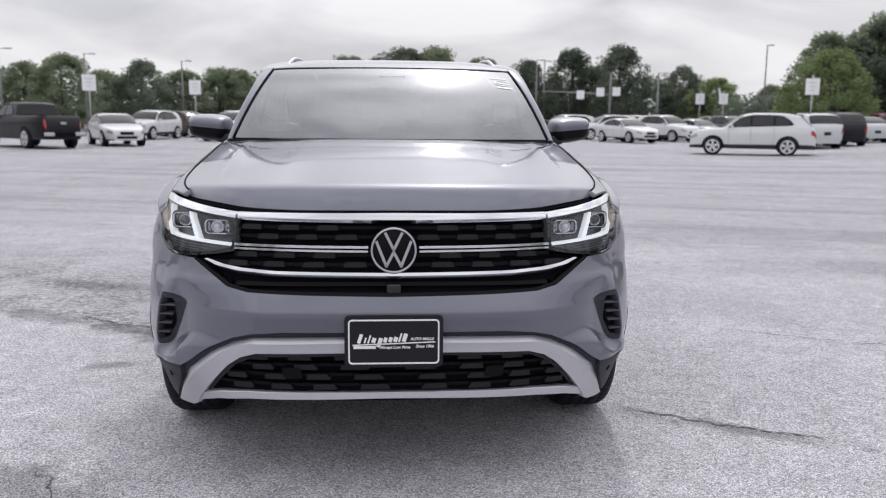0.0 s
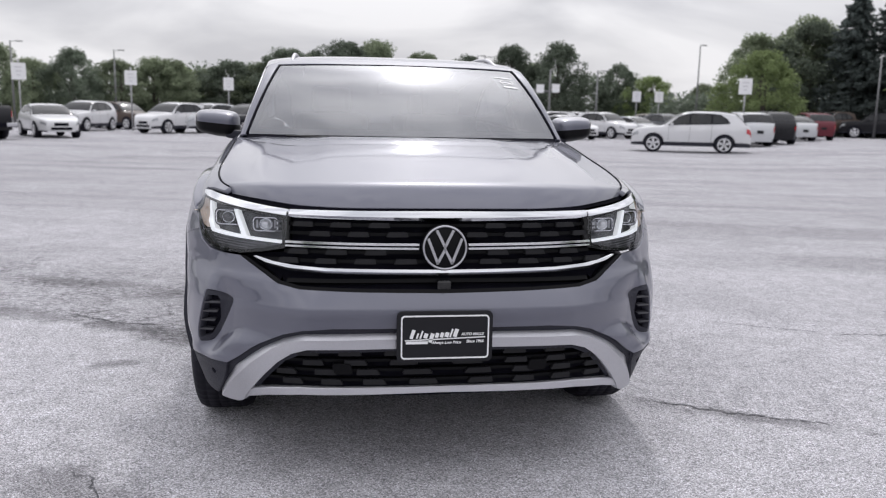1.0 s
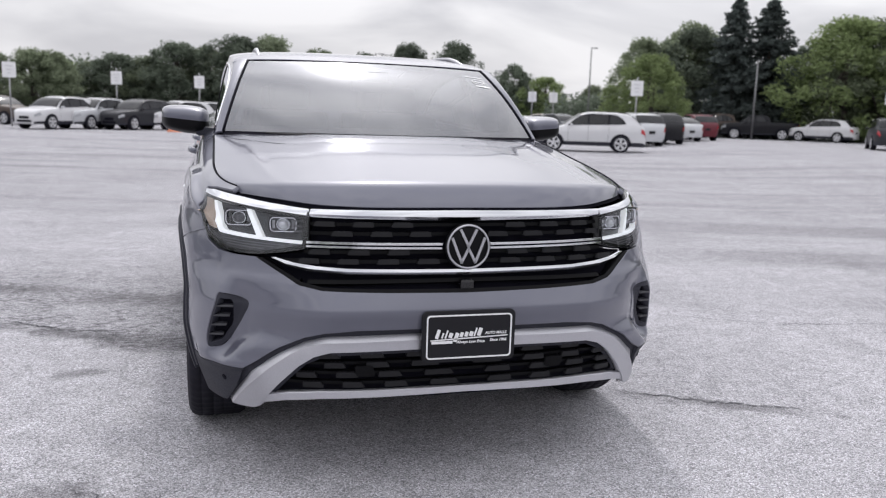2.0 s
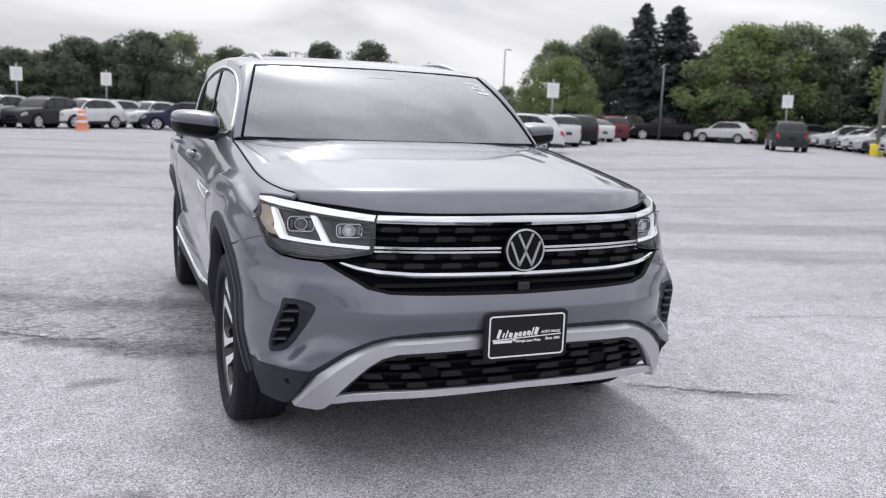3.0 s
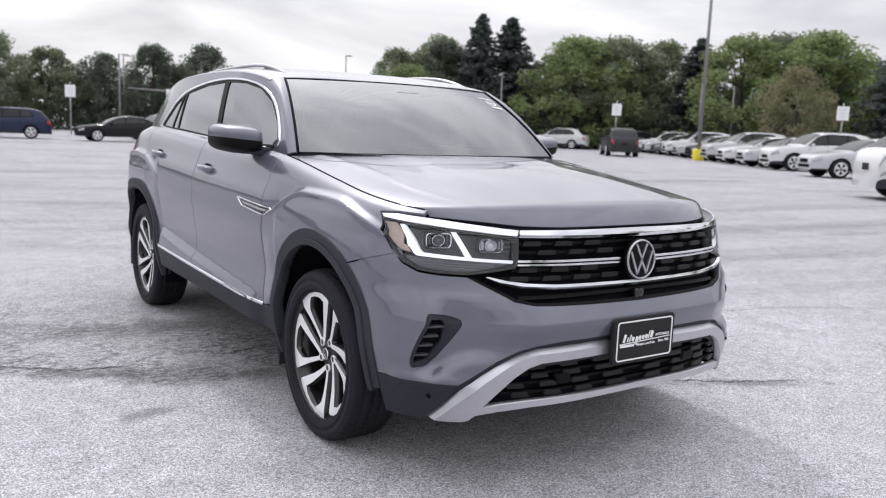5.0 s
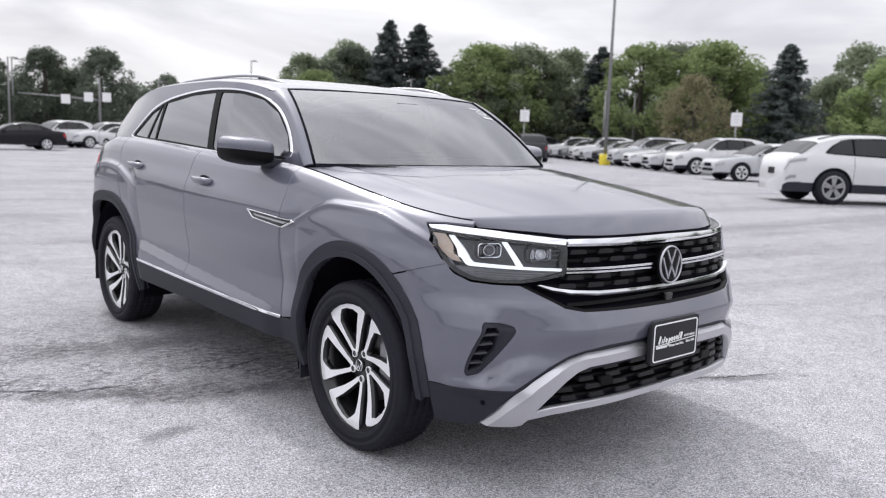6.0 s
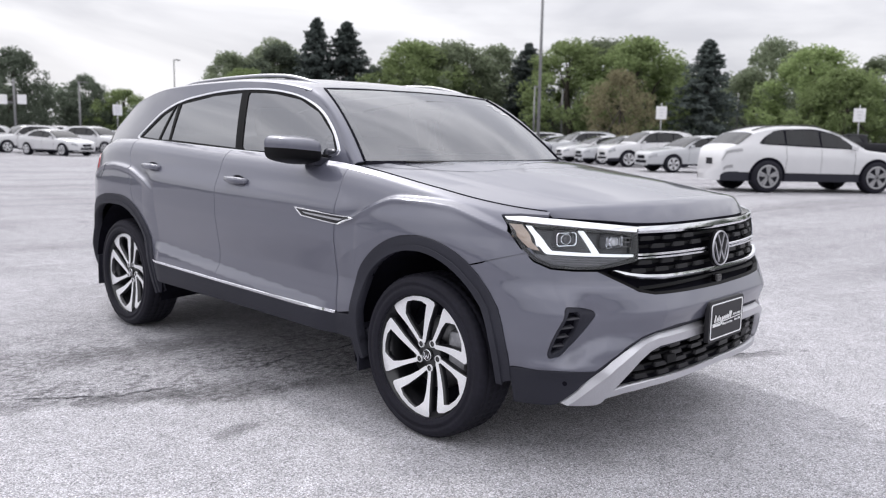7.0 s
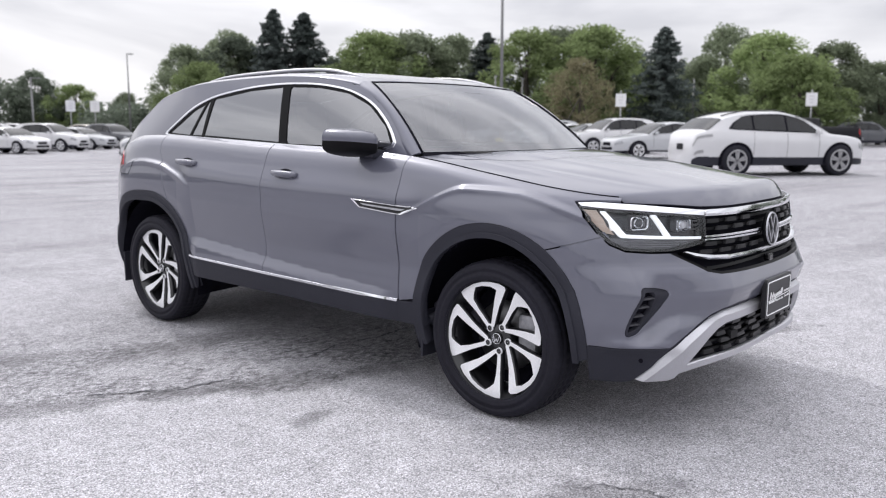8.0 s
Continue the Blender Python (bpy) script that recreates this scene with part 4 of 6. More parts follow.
    # side badge
    bd = [(SF + 0.441, 0.975), (SF + 0.555, 0.932), (SF + 0.63, 0.936), (SF + 0.856, 0.953), (SF + 0.915, 0.996), (SF + 0.70, 0.986)]
    badge = part("side_badge", patch(offset(skirt, 0.004), sided(bd, sg), 0.01, rim=0.008), GLOSSBLACK, car, "chrome-edged side badge on the front door")
    part("badge_edge", patch(offset(skirt, 0.009), sided(bd, sg), 0.008, [sided([(SF + 0.468, 0.9705), (SF + 0.559, 0.937), (SF + 0.63, 0.941), (SF + 0.852, 0.958), (SF + 0.899, 0.991), (SF + 0.70, 0.982)], sg)], 0.0, 0.008), CHROME, badge)
    part("badge_bar", patch(offset(skirt, 0.008), sided([(SF + 0.53, 0.962), (SF + 0.56, 0.953), (SF + 0.82, 0.968), (SF + 0.845, 0.977)], sg), 0.008, rim=0.006), SATIN, badge)
    # mud flaps behind the front wheels
    part("mud_flap", block((0.20, 0.014, 0.24), (sg * 0.865, 0.452, 0.33), 0.004), CLAD, car)
    part("mud_flap", block((0.20, 0.014, 0.22), (sg * 0.865, AX + 0.47, 0.34), 0.004), CLAD, car)

# rear end, plain: tailgate and rear bumper
tg = [(SF + AX + 1.05, 0.66), (SF + AX + 1.72, 0.66), (SF + AX + 1.72, 1.10), (SF + AX + 1.05, 1.10)]
for sg in (-1, 1):
    part("tailgate_skin", patch(skirt, sided(tg, sg), 0.04, rim=0.0), PAINT, car)
    part("rear_bumper", patch(offset(skirt, 0.008), sided([(SF + 3.55, 0.28), (SF + AX + 1.72, 0.28), (SF + AX + 1.72, 0.655), (SF + 3.62, 0.62)], sg), 0.04, rim=0.02), CLAD, car)

def roof_end():
    return [(float(q[0]), float(q[1]), float(q[2])) for q in roof(np.linspace(-1, 1, 25), np.full(25, 3.9))]


# underside and wheel wells
part("underbody", block((1.66, 4.3, 0.08), (0, 1.5, 0.43), 0.02), UNDERSIDE, car)
part("underbody_front", block((1.05, 0.45, 0.06), (0, -0.50, 0.345), 0.02), UNDERSIDE, car)
for sg in (-1, 1):
    for yc in (0.0, AX):
        vv, ff = [], []
        for i in range(25):
            w = radians(-16 + 212 * i / 24)
            for r, x in ((0.50, 0.82 if yc < 1 and math.cos(w) < -0.5 else 0.955), (0.475, 0.60), (0.05, 0.58)):
                vv.append((sg * x, yc + r * math.cos(w), max(0.20, 0.385 + r * math.sin(w))))
        ff = [(3 * i + k, 3 * i + 3 + k, 3 * i + 4 + k, 3 * i + 1 + k) for i in range(24) for k in (0, 1)]
        part("wheel_well", mesh_of("well", vv, ff), MATTBLACK, car)


# bonnet
S_HOOD, Z_HOOD = 0.975, 1.045


def bonnet(a, b):
    a, b = np.broadcast_arrays(np.asarray(a, float), np.asarray(b, float))
    bb, aa = np.clip(b, 0, 1), np.clip(a, -1, 1)
    se = S_HOOD + (SF + 0.57 - S_HOOD) * bb
    edge = skirt(se, belt_s(se))
    front, corner, mid0 = (skirt(q, np.full(a.shape, Z_HOOD)) for q in (aa * S_HOOD, np.full(a.shape, S_HOOD), np.zeros(a.shape)))
    k = bb ** 0.7
    fx, gy = front[..., 0] / corner[..., 0], (front[..., 1] - mid0[..., 1]) / (corner[..., 1] - mid0[..., 1])
    yc = mid0[..., 1] * (1 - bb) + 0.365 * bb
    x = (edge[..., 0] - 0.003) * ((1 - k) * fx + k * aa)
    y = yc + (edge[..., 1] - yc) * ((1 - k) * gy + k * aa * aa)
    far = bb * (edge[..., 1] + 0.62 + 0.001)
    crown = pchip((0, 0.10, 0.5, 0.85, 1), (0.034, 0.042, 0.052, 0.038, 0.016), bb)
    depth = bb * 1.25
    lip = pchip((0, 0.35, 0.6, 0.8, 1.0), (0.084, 0.083, 0.074, 0.050, 0.027), np.abs(aa)) * np.clip(1 - depth / 0.085, 0, 1) ** 2.2
    line = np.clip(0.74 + 0.10 * bb, 0, 1)
    crease = 0.009 * np.exp(-((np.abs(aa) - line) / 0.035) ** 2) * np.clip(bb * 3, 0, 1)
    dome = 0.006 / (1 + np.exp((np.abs(aa) - 0.50) / 0.02)) * np.clip(bb * 2.0 - 0.2, 0, 1)
    fold = np.where(bb < 0.69, np.exp(-((bb - 0.69) / 0.20) ** 2), np.exp(-((bb - 0.69) / 0.075) ** 2)) / (1 + np.exp((np.abs(aa) - 0.62) / 0.03))
    z = edge[..., 2] + crown * (1 - np.abs(aa) ** 2.6) - lip + crease * 0.5 + dome - 0.004 * fold
    return np.stack([x + 0.8 * (a - aa), y + 1.1 * (b - bb), z], -1)


part("bonnet", patch(bonnet, [(-1, 0), (1, 0), (1, 1), (-1, 1)], 0.025, (), 0.004, 0.02, stretch=(0.85, 1.1)), PAINT, car, "painted bonnet with raised middle")
for sg in (-1, 1):
    for nm, path, wd in (("bonnet_shut_line", ((0.955, 0.955), (0.88, 0.85), (0.80, 0.775)), 0.007), ("bonnet_shut_line", ((0.785, 0.785), (0.70, 0.725), (0.63, 0.70)), 0.006), ("bonnet_fold", ((0.63, 0.70), (0.3, 0.688), (0.0, 0.685)), 0.002)):
        ol = [(sg * a, b + wd / 2) for a, b in path] + [(sg * a, b - wd / 2) for a, b in path[::-1]]
        part(nm, patch(lambda a, b: bonnet(a, b) + np.array([0, 0, 0.0012]), ol if sg < 0 else ol[::-1], 0.02, rim=0.0, stretch=(0.85, 1.1)), MATTBLACK, car)
for sg in (-1, 1):
    seam = np.linspace(0.02, 0.985, 40)
    edge_s = S_HOOD + (SF + 0.57 - S_HOOD) * seam
    part("bonnet_seam", tube([tuple(q) for q in skirt(sg * edge_s, belt_s(edge_s)) + np.array([0, 0, 0.0005])], 0.0028, 6), MATTBLACK, car)
part("bonnet_gap", patch(lambda a, b: bonnet(a, b) - np.array([0, 0, 0.02]), [(-1.012, 0.006), (1.012, 0.006), (1.012, 1.03), (-1.012, 1.03)], 0.04, (), 0, 0.0, stretch=(0.85, 1.1)), MATTBLACK, car)


# windscreen, pillars, roof
def screen(a, b):
    a, b = np.broadcast_arrays(np.asarray(a, float), np.asarray(b, float))
    lo = np.stack([0.825 * a, 0.375 + 0.195 * a * a, 1.243 - 0.003 * a * a], -1)
    hi = np.stack([0.681 * a, 1.018 + 0.060 * a * a, 1.632 - 0.012 * a * a], -1)
    bulge = 0.026 * 4 * b * (1 - b)
    return lo + (hi - lo) * b[..., None] + np.stack([0 * a, -0.5 * bulge, 0.86 * bulge], -1)


ws = part("windscreen", patch(screen, [(-1, 0), (1, 0), (1, 1), (-1, 1)], 0.04, (), 0.004, 0.004, stretch=(0.75, 0.75)), WINDSCREEN, car, "windscreen reflecting a grey sky")
ws.visible_shadow = False
for sg in (-1, 1):
    part("screen_seal", tube([tuple(q) for q in screen(np.full(14, sg * 1.0), np.linspace(0.0, 1.0, 14))], 0.0075, 8), MATTBLACK, ws)
part("screen_seal", tube([tuple(q) for q in screen(np.linspace(-1, 1, 25), np.full(25, 1.0))], 0.004, 6), MATTBLACK, ws)
part("screen_frit", patch(lambda a, b: screen(a, b) - np.array([0, 0, 0.004]), [(-1, 0), (1, 0), (1, 1), (-1, 1)], 0.03, [[(-0.95, 0.075), (-0.95, 0.97), (0.95, 0.97), (0.95, 0.075)]], 0.0, 0.0, stretch=(0.75, 0.75)), MATTBLACK, ws)
STICKER = material("sticker_grey", (0.20, 0.20, 0.21), 0.6)


def under_glass(a, b):
    return screen(a, b) - np.array([0, 0, 0.003])


def on_glass(a, b):
    return screen(a, b) + np.array([0, -0.001, 0.002])


sticker = part("screen_sticker", patch(under_glass, [(0.775, 0.66), (0.955, 0.63), (0.945, 0.87), (0.765, 0.89)], 0.03, rim=0.0, stretch=(0.75, 0.75)), STICKER, ws, "small grey windscreen sticker")
for a0, a1, b0, tall in ((0.785, 0.925, 0.850, 0.016), (0.815, 0.93, 0.690, 0.026), (0.83, 0.90, 0.765, 0.014)):
    part("sticker_bar", patch(on_glass, [(a0, b0 - tall / 2), (a1, b0 - 0.02 - tall / 2), (a1, b0 - 0.02 + tall / 2), (a0, b0 + tall / 2)], 0.02, rim=0.0, stretch=(0.75, 0.75)), WHITE, sticker)
ringed = [[(0.866 + k * 0.056 * math.cos(q), 0.763 + k * 0.047 * math.sin(q)) for q in np.linspace(0, 2 * math.pi, 25)[:-1]] for k in (1.0, 0.82)]
part("sticker_ring", patch(on_glass, ringed[0], 0.02, [ringed[1][::-1]], 0.0, 0.0, stretch=(0.75, 0.75)), WHITE, sticker)
part("mirror_mount", block((0.16, 0.09, 0.05), (0, 0.94, 1.555), 0.012), CABIN, car)
part("rear_view_mirror", block((0.24, 0.03, 0.065), (0, 0.98, 1.50), 0.012), CABIN, car)


def cabin_side(sg):
    def fn(y, z):
        y, z = np.broadcast_arrays(np.asarray(y, float), np.asarray(z, float))
        return np.stack([sg * glass_x(y, z), y, z], -1)
    return fn


def roof_low(y):
    return float(max(roof_mid(y) - roof_drop(y), belt(y)))


def roof(u, y):
    u, y = np.broadcast_arrays(np.asarray(u, float), np.asarray(y, float))
    top = roof_mid(y)
    low = np.maximum(top - roof_drop(y), belt(y))
    edge = glass_x(y, low)
    w = np.clip(np.abs(u), 0, 1) * math.pi / 2
    return np.stack([np.sign(u) * edge * np.sin(w) ** (2 / 2.7), y, low + (top - low) * np.cos(w) ** (2 / 2.2)], -1)


def front_of_roof(u):
    x = abs(float(roof(np.array(u), np.array(1.1))[0]))
    return 1.026 + 0.060 * (x / 0.681) ** 2


us = np.linspace(-1, 1, 41)
part("roof", patch(roof, [(u, front_of_roof(u)) for u in us] + [(1, 2.2), (1, 3.3), (1, 3.9), (-1, 3.9), (-1, 3.3), (-1, 2.2)], 0.04, (), 0.0, 0.01, stretch=(1.0, 1.0)), PAINT, car, "painted roof")
ends = roof_end()
part("tailgate_upper", mesh_of("tailgate_upper", ends + [(x * 0.98, 3.97, 1.06) for x, y, z in ends], [(i, i + 1, i + 26, i + 25) for i in range(24)]), PAINT, car)
DLO = [(0.70, 1.243), (0.79, 1.375), (0.96, 1.508), (1.16, 1.584), (1.42, 1.624), (1.73, 1.636), (2.06, 1.622), (2.44, 1.577), (2.68, 1.506), (2.87, 1.407), (3.03, 1.325), (2.96, 1.312), (2.4, 1.292), (1.75, 1.266), (1.25, 1.248)]
DLO_IN = [(0.722, 1.252), (0.806, 1.373), (0.969, 1.500), (1.163, 1.575), (1.42, 1.615), (1.73, 1.627), (2.06, 1.613), (2.434, 1.568), (2.671, 1.499), (2.857, 1.402), (3.0, 1.330), (2.955, 1.321), (2.4, 1.301), (1.75, 1.275), (1.25, 1.257)]
DLO, DLO_IN = ([tuple(q) for q in soften(o, 0.22, 2)] for o in (DLO, DLO_IN))
front_edge = [(0.62, 1.215), (0.665, 1.262), (0.75, 1.362), (0.87, 1.468), (1.0, 1.552), (1.13, 1.602)]
outer = front_edge + [(y, roof_low(y)) for y in np.linspace(1.16, 3.9, 36)] + [(y, float(belt(y)) - 0.012) for y in np.linspace(3.85, 0.7, 30)]
for sg in (-1, 1):
    side, fl = cabin_side(sg), sg < 0
    part("cabin_side", patch(side, outer, 0.03, [DLO], 0.0, 0.012, fl), PAINT, car, "painted window frame and rear pillar")
    part("window_chrome", patch(offset(side, -0.006 if fl else 0.006), DLO, 0.012, [DLO_IN], 0.0, 0.016, fl), CHROME, car, "chrome window surround")
    part("window_rubber", patch(offset(side, 0.002 if fl else -0.002), DLO, 0.02, [[(y, z) for y, z in soften([(0.76, 1.266), (0.83, 1.37), (0.985, 1.487), (1.17, 1.560), (1.42, 1.599), (1.665, 1.609), (1.628, 1.274), (1.25, 1.268)], 0.05, 1)], [(1.70, 1.283), (1.735, 1.610), (2.06, 1.597), (2.436, 1.552), (2.505, 1.317), (2.4, 1.314)], [(2.53, 1.317), (2.475, 1.545), (2.50, 1.538), (2.66, 1.318)], [(2.685, 1.319), (2.53, 1.525), (2.66, 1.482), (2.84, 1.390), (2.955, 1.334)]], 0.0, 0.006, fl), GRILLEBLACK, car, "black pillars and window seals")
    for nm, ol, mat in (("front_side_window", [(0.74, 1.26), (0.82, 1.38), (0.98, 1.497), (1.17, 1.568), (1.42, 1.606), (1.68, 1.615), (1.635, 1.266)], SIDEGLASS), ("rear_side_window", [(1.69, 1.275), (1.725, 1.618), (2.06, 1.604), (2.5, 1.545), (2.84, 1.395), (2.97, 1.328), (2.4, 1.308)], PRIVACY)):
        g = part(nm, patch(offset(side, 0.007 if fl else -0.007), ol, 0.04, (), 0, 0.0, fl), mat, car, "tinted side window")
        g.visible_shadow = False
    # windscreen pillar
    def pillar(a, b, sg=sg):
        a, b = np.broadcast_arrays(np.asarray(a, float), np.asarray(b, float))
        e0 = screen(np.full(a.shape, sg * 1.0), b)
        yy = pchip((0, 0.15, 0.35, 0.6, 0.85, 1.0), [p[0] for p in front_edge], b) + 0.004
        zz = pchip((0, 0.15, 0.35, 0.6, 0.85, 1.0), [p[1] for p in front_edge], b)
        e1 = np.stack([sg * glass_x(yy, zz), yy, zz], -1)
        out = np.stack([np.full(a.shape, sg * 0.6), np.full(a.shape, -0.5), np.full(a.shape, 0.35)], -1)
        return e0 + (e1 - e0) * a[..., None] + out * (0.022 * 4 * a * (1 - a))[..., None]
    part("windscreen_pillar", patch(pillar, [(0, 0), (1, 0), (1, 1.03), (0, 1.03)], 0.04, (), 0.0, 0.012, sg < 0, stretch=(0.25, 0.7)), PAINT, car)
    # roof rail
    yy = np.linspace(1.20, 2.95, 22)
    rail = []
    for i, y in enumerate(yy):
        t = i / 21
        lift = -0.006 + 0.022 * min(1, math.sin(math.pi * t) * 1.8)
        rail.append((sg * (0.615 - 0.02 * t), y, float(roof_z(0.615 - 0.02 * t, y)) + lift))
    rr = part("roof_rail", tube(rail, [0.006, 0.009] + [0.011] * 18 + [0.009, 0.006], 10, True, 1.0), SATIN, car, "silver roof rail")
    part("rail_foot", tube([(p[0], p[1], p[2] - 0.022) for p in rail[1:5]], 0.014, 8), GLOSSBLACK, rr)
    # mirror
    mx = sg * 1.015
    mir = part("door_mirror", mesh_of("cap", [], []), PAINT, car, "grey door mirror with black base")
    rows, cols, vv, ff, low_at = 28, 64, [], [], []
    for i in range(rows + 1):
        t = (i / rows) ** 3
        for j in range(cols):
            w = 2 * math.pi * j / cols
            cx, cz = math.cos(w), math.sin(w)
            k = (abs(cx) ** 4.4 + abs(cz) ** 4.0) ** (-1 / 4.2)
            size = math.sin(math.acos(min(1, max(-1, 1 - 1.0 * t)))) ** 0.42 if t < 1 else 1.0
            hx, hz = 0.122 * k * cx * size, 0.074 * k * cz * size
            low_at.append(hz)
            taper = 1.0 - 0.16 * (cx * size * sg > 0) * abs(cx * size)
            vv.append((mx + hx, 0.765 + 0.17 * t + 0.22 * (sg * hx + 0.12), 1.290 + hz * taper + 0.010 * sg * hx / 0.118))
    for i in range(rows):
        for j in range(cols):
            a, b = i * cols + j, i * cols + (j + 1) % cols
            ff.append((a, a + cols, b + cols, b))
    ff.append(tuple(rows * cols + j for j in range(cols)))
    vv = np.array(vv)
    low_f = [f for f in ff if len(f) == 4 and sum(low_at[q] for q in f) < 0]
    chosen = set(low_f)
    top_f = [f for f in ff if f not in chosen]
    mir.data = mesh_of("cap", vv, top_f)
    mir.data.materials.append(PAINT)
    part("mirror_base", mesh_of("base", vv, low_f), GRILLEBLACK, mir, "black lower mirror shell")
    part("mirror_arm", block((0.13, 0.075, 0.05), (sg * 0.895, 0.84, 1.228), 0.014, Matrix.Rotation(sg * radians(-8), 3, "Y")), CLAD, mir)

# wipers and cowl
part("cowl", patch(lambda a, b: screen(a, b * 0.12 - 0.10) - np.array([0, 0.01, 0.012]), [(-1, 0), (1, 0), (1, 1), (-1, 1)], 0.04, (), 0, 0.01, stretch=(0.75, 0.1)), MATTBLACK, car, "black scuttle panel")
for x0, x1 in ((-0.62, -0.05), (0.02, 0.62)):
    part("wiper", tube([(x, 0.36 + 0.225 * (x / 0.825) ** 2, 1.226 + 0.012 * (1 - i / 5)) for i, x in enumerate(np.linspace(x0, x1, 6))], 0.008, 6), GLOSSBLACK, car, "black wiper arm")

# cabin
part("dashboard", block((1.50, 0.42, 0.20), (0, 0.80, 1.10), 0.05), CABIN, car)
part("cabin_floor", block((1.62, 2.9, 0.05), (0, 1.9, 0.45), 0.01), CABIN, car)
part("firewall", block((1.60, 0.05, 0.75), (0, 0.62, 0.75), 0.01), CABIN, car)
wheel_bm = lathe([(0.175 + 0.016 * math.cos(a), 0.016 * math.sin(a)) for a in np.linspace(0, 2 * math.pi, 9)], 32, "y")
sw = part("steering_wheel", wheel_bm, CABIN, car)
sw.matrix_basis = pose(0.38, 1.12, 1.10, 25, 0, 0)
for x in (-0.38, 0.38):
    for y, w in ((1.62, 0.52), (2.50, 0.56)):
        st = part("seat", block((w, 0.50, 0.16), (x, y - 0.05, 0.72), 0.05), CABIN, car, "dark leather seat")
        part("seat_back", block((w, 0.15, 0.62), (x, y + 0.27, 1.05), 0.06, Matrix.Rotation(radians(-14), 3, "X")), CABIN, st)
        part("headrest", block((0.27, 0.10, 0.19), (x, y + 0.38, 1.44), 0.045, Matrix.Rotation(radians(-10), 3, "X")), CABIN, st)


# wheels
def tyre_mesh():
    half = [(0.282, -0.100), (0.288, -0.112), (0.292, -0.1165), (0.296, -0.1160), (0.303, -0.1205), (0.318, -0.1225), (0.3185, -0.1210), (0.334, -0.1205), (0.3345, -0.1220), (0.348, -0.118), (0.358, -0.111), (0.361, -0.1115), (0.370, -0.098), (0.3765, -0.084), (0.3765, -0.070), (0.3755, -0.068), (0.3755, -0.064), (0.378, -0.063), (0.378, -0.023), (0.3760, -0.022), (0.3760, -0.018), (0.3785, -0.015)]
    prof = half + [(r, -a) for r, a in half[::-1]]
    turns, verts, faces, k = 180, [], [], len(prof)
    for i in range(turns):
        c, s = math.cos(2 * math.pi * i / turns), math.sin(2 * math.pi * i / turns)
        for r, a in prof:
            cut = 0.004 if (i % 3 == 0 and r > 0.366) else 0.0
            verts.append((a, (r - cut) * c, (r - cut) * s))
    for i in range(turns):
        for j in range(k - 1):
            a, b = i * k + j, ((i + 1) % turns) * k + j
            faces.append((a, b, b + 1, a + 1))
    return mesh_of("tyre", verts, faces)


def spoke_face(depth_at):
    def fn(u, v):
        u, v = np.broadcast_arrays(np.asarray(u, float), np.asarray(v, float))
        return np.stack([depth_at(np.hypot(u, v)), u, v], -1)
    return fn


def dish(r):
    return 0.030 + 0.030 * np.clip((r - 0.06) / 0.19, 0, 1) ** 1.3


def wheel(sg, y):
    w = part("wheel", lathe([(0.278, -0.110), (0.27, -0.095), (0.25, -0.06), (0.245, 0.03), (0.266, 0.070), (0.278, 0.082), (0.285, 0.092), (0.288, 0.102), (0.285, 0.108)], 72, "x"), ALLOYBLACK, car, "black and machined silver alloy wheel")
    w.matrix_basis = pose(sg * 0.867, y, 0.377, 0, 0, 0 if sg > 0 else 180)
    part("tyre", TYRE, RUBBER, w, "black road tyre")
    for k in range(5):
        g = part("spoke", SPOKE, None, w, "machined silver spoke")
        g.matrix_basis = pose(0, 0, 0, 72 * k, 0, 0)
        nut = part("wheel_bolt", BOLT, ALLOYBLACK, w)
        nut.matrix_basis = pose(0, 0, 0, 72 * k + 136, 0, 0)
        part("bolt_ring", BOLTRING, ALLOY, nut)
    part("hub", HUB, ALLOYBLACK, w)
    cap = part("centre_cap", CAP, GLOSSBLACK, w)
    part("cap_ring", CAPRING, CHROME, cap)
    part("cap_mark", CAPMARK, CHROME, cap)
    part("brake_disc", DISC, STEEL, w)
    part("brake_caliper", block((0.07, 0.10, 0.19), (0.0, 0.150 * (1 if sg < 0 else -1), 0.035), 0.02), CALIPER, w, "bare metal brake caliper")
    part("wheel_back", BACK, MATTBLACK, w)
    return w


CALIPER = material("cast_metal", (0.34, 0.34, 0.36), 0.5, 0.5, 0, 0.2, 40)
TYRE = tyre_mesh()
def spoke_line(points):
    """Outline points of a spoke loop, in parts of the rim's radius."""
    return [(0.278 * u, 0.278 * v) for u, v in points]


petal = spoke_line([(-0.07, 0.20), (-0.02, 0.36), (0.06, 0.56), (0.235, 0.885), (0.22, 0.93), (0.10, 0.975), (-0.08, 0.985), (-0.26, 0.965), (-0.45, 0.905), (-0.65, 0.79), (-0.72, 0.735), (-0.67, 0.66), (-0.44, 0.43), (-0.22, 0.17), (-0.14, 0.13)])
hole = spoke_line([(-0.135, 0.23), (-0.085, 0.45), (-0.03, 0.66), (0.04, 0.86), (-0.08, 0.905), (-0.26, 0.895), (-0.40, 0.85), (-0.44, 0.74), (-0.46, 0.63), (-0.375, 0.48), (-0.185, 0.235)])
SPOKE = patch(spoke_face(dish), petal, 0.014, [hole], 0.0, 0.035)
SPOKE.materials.append(ALLOY)
SPOKE.materials.append(ALLOYBLACK)
for p in SPOKE.polygons:
    if len(p.vertices) == 4:
        p.material_index = 1
SPOKE.transform(Matrix.Translation((0.030, 0, 0)))
BOLT = lathe([(0.0, 0.060), (0.010, 0.062), (0.013, 0.062), (0.0135, 0.03)], 18, "x")
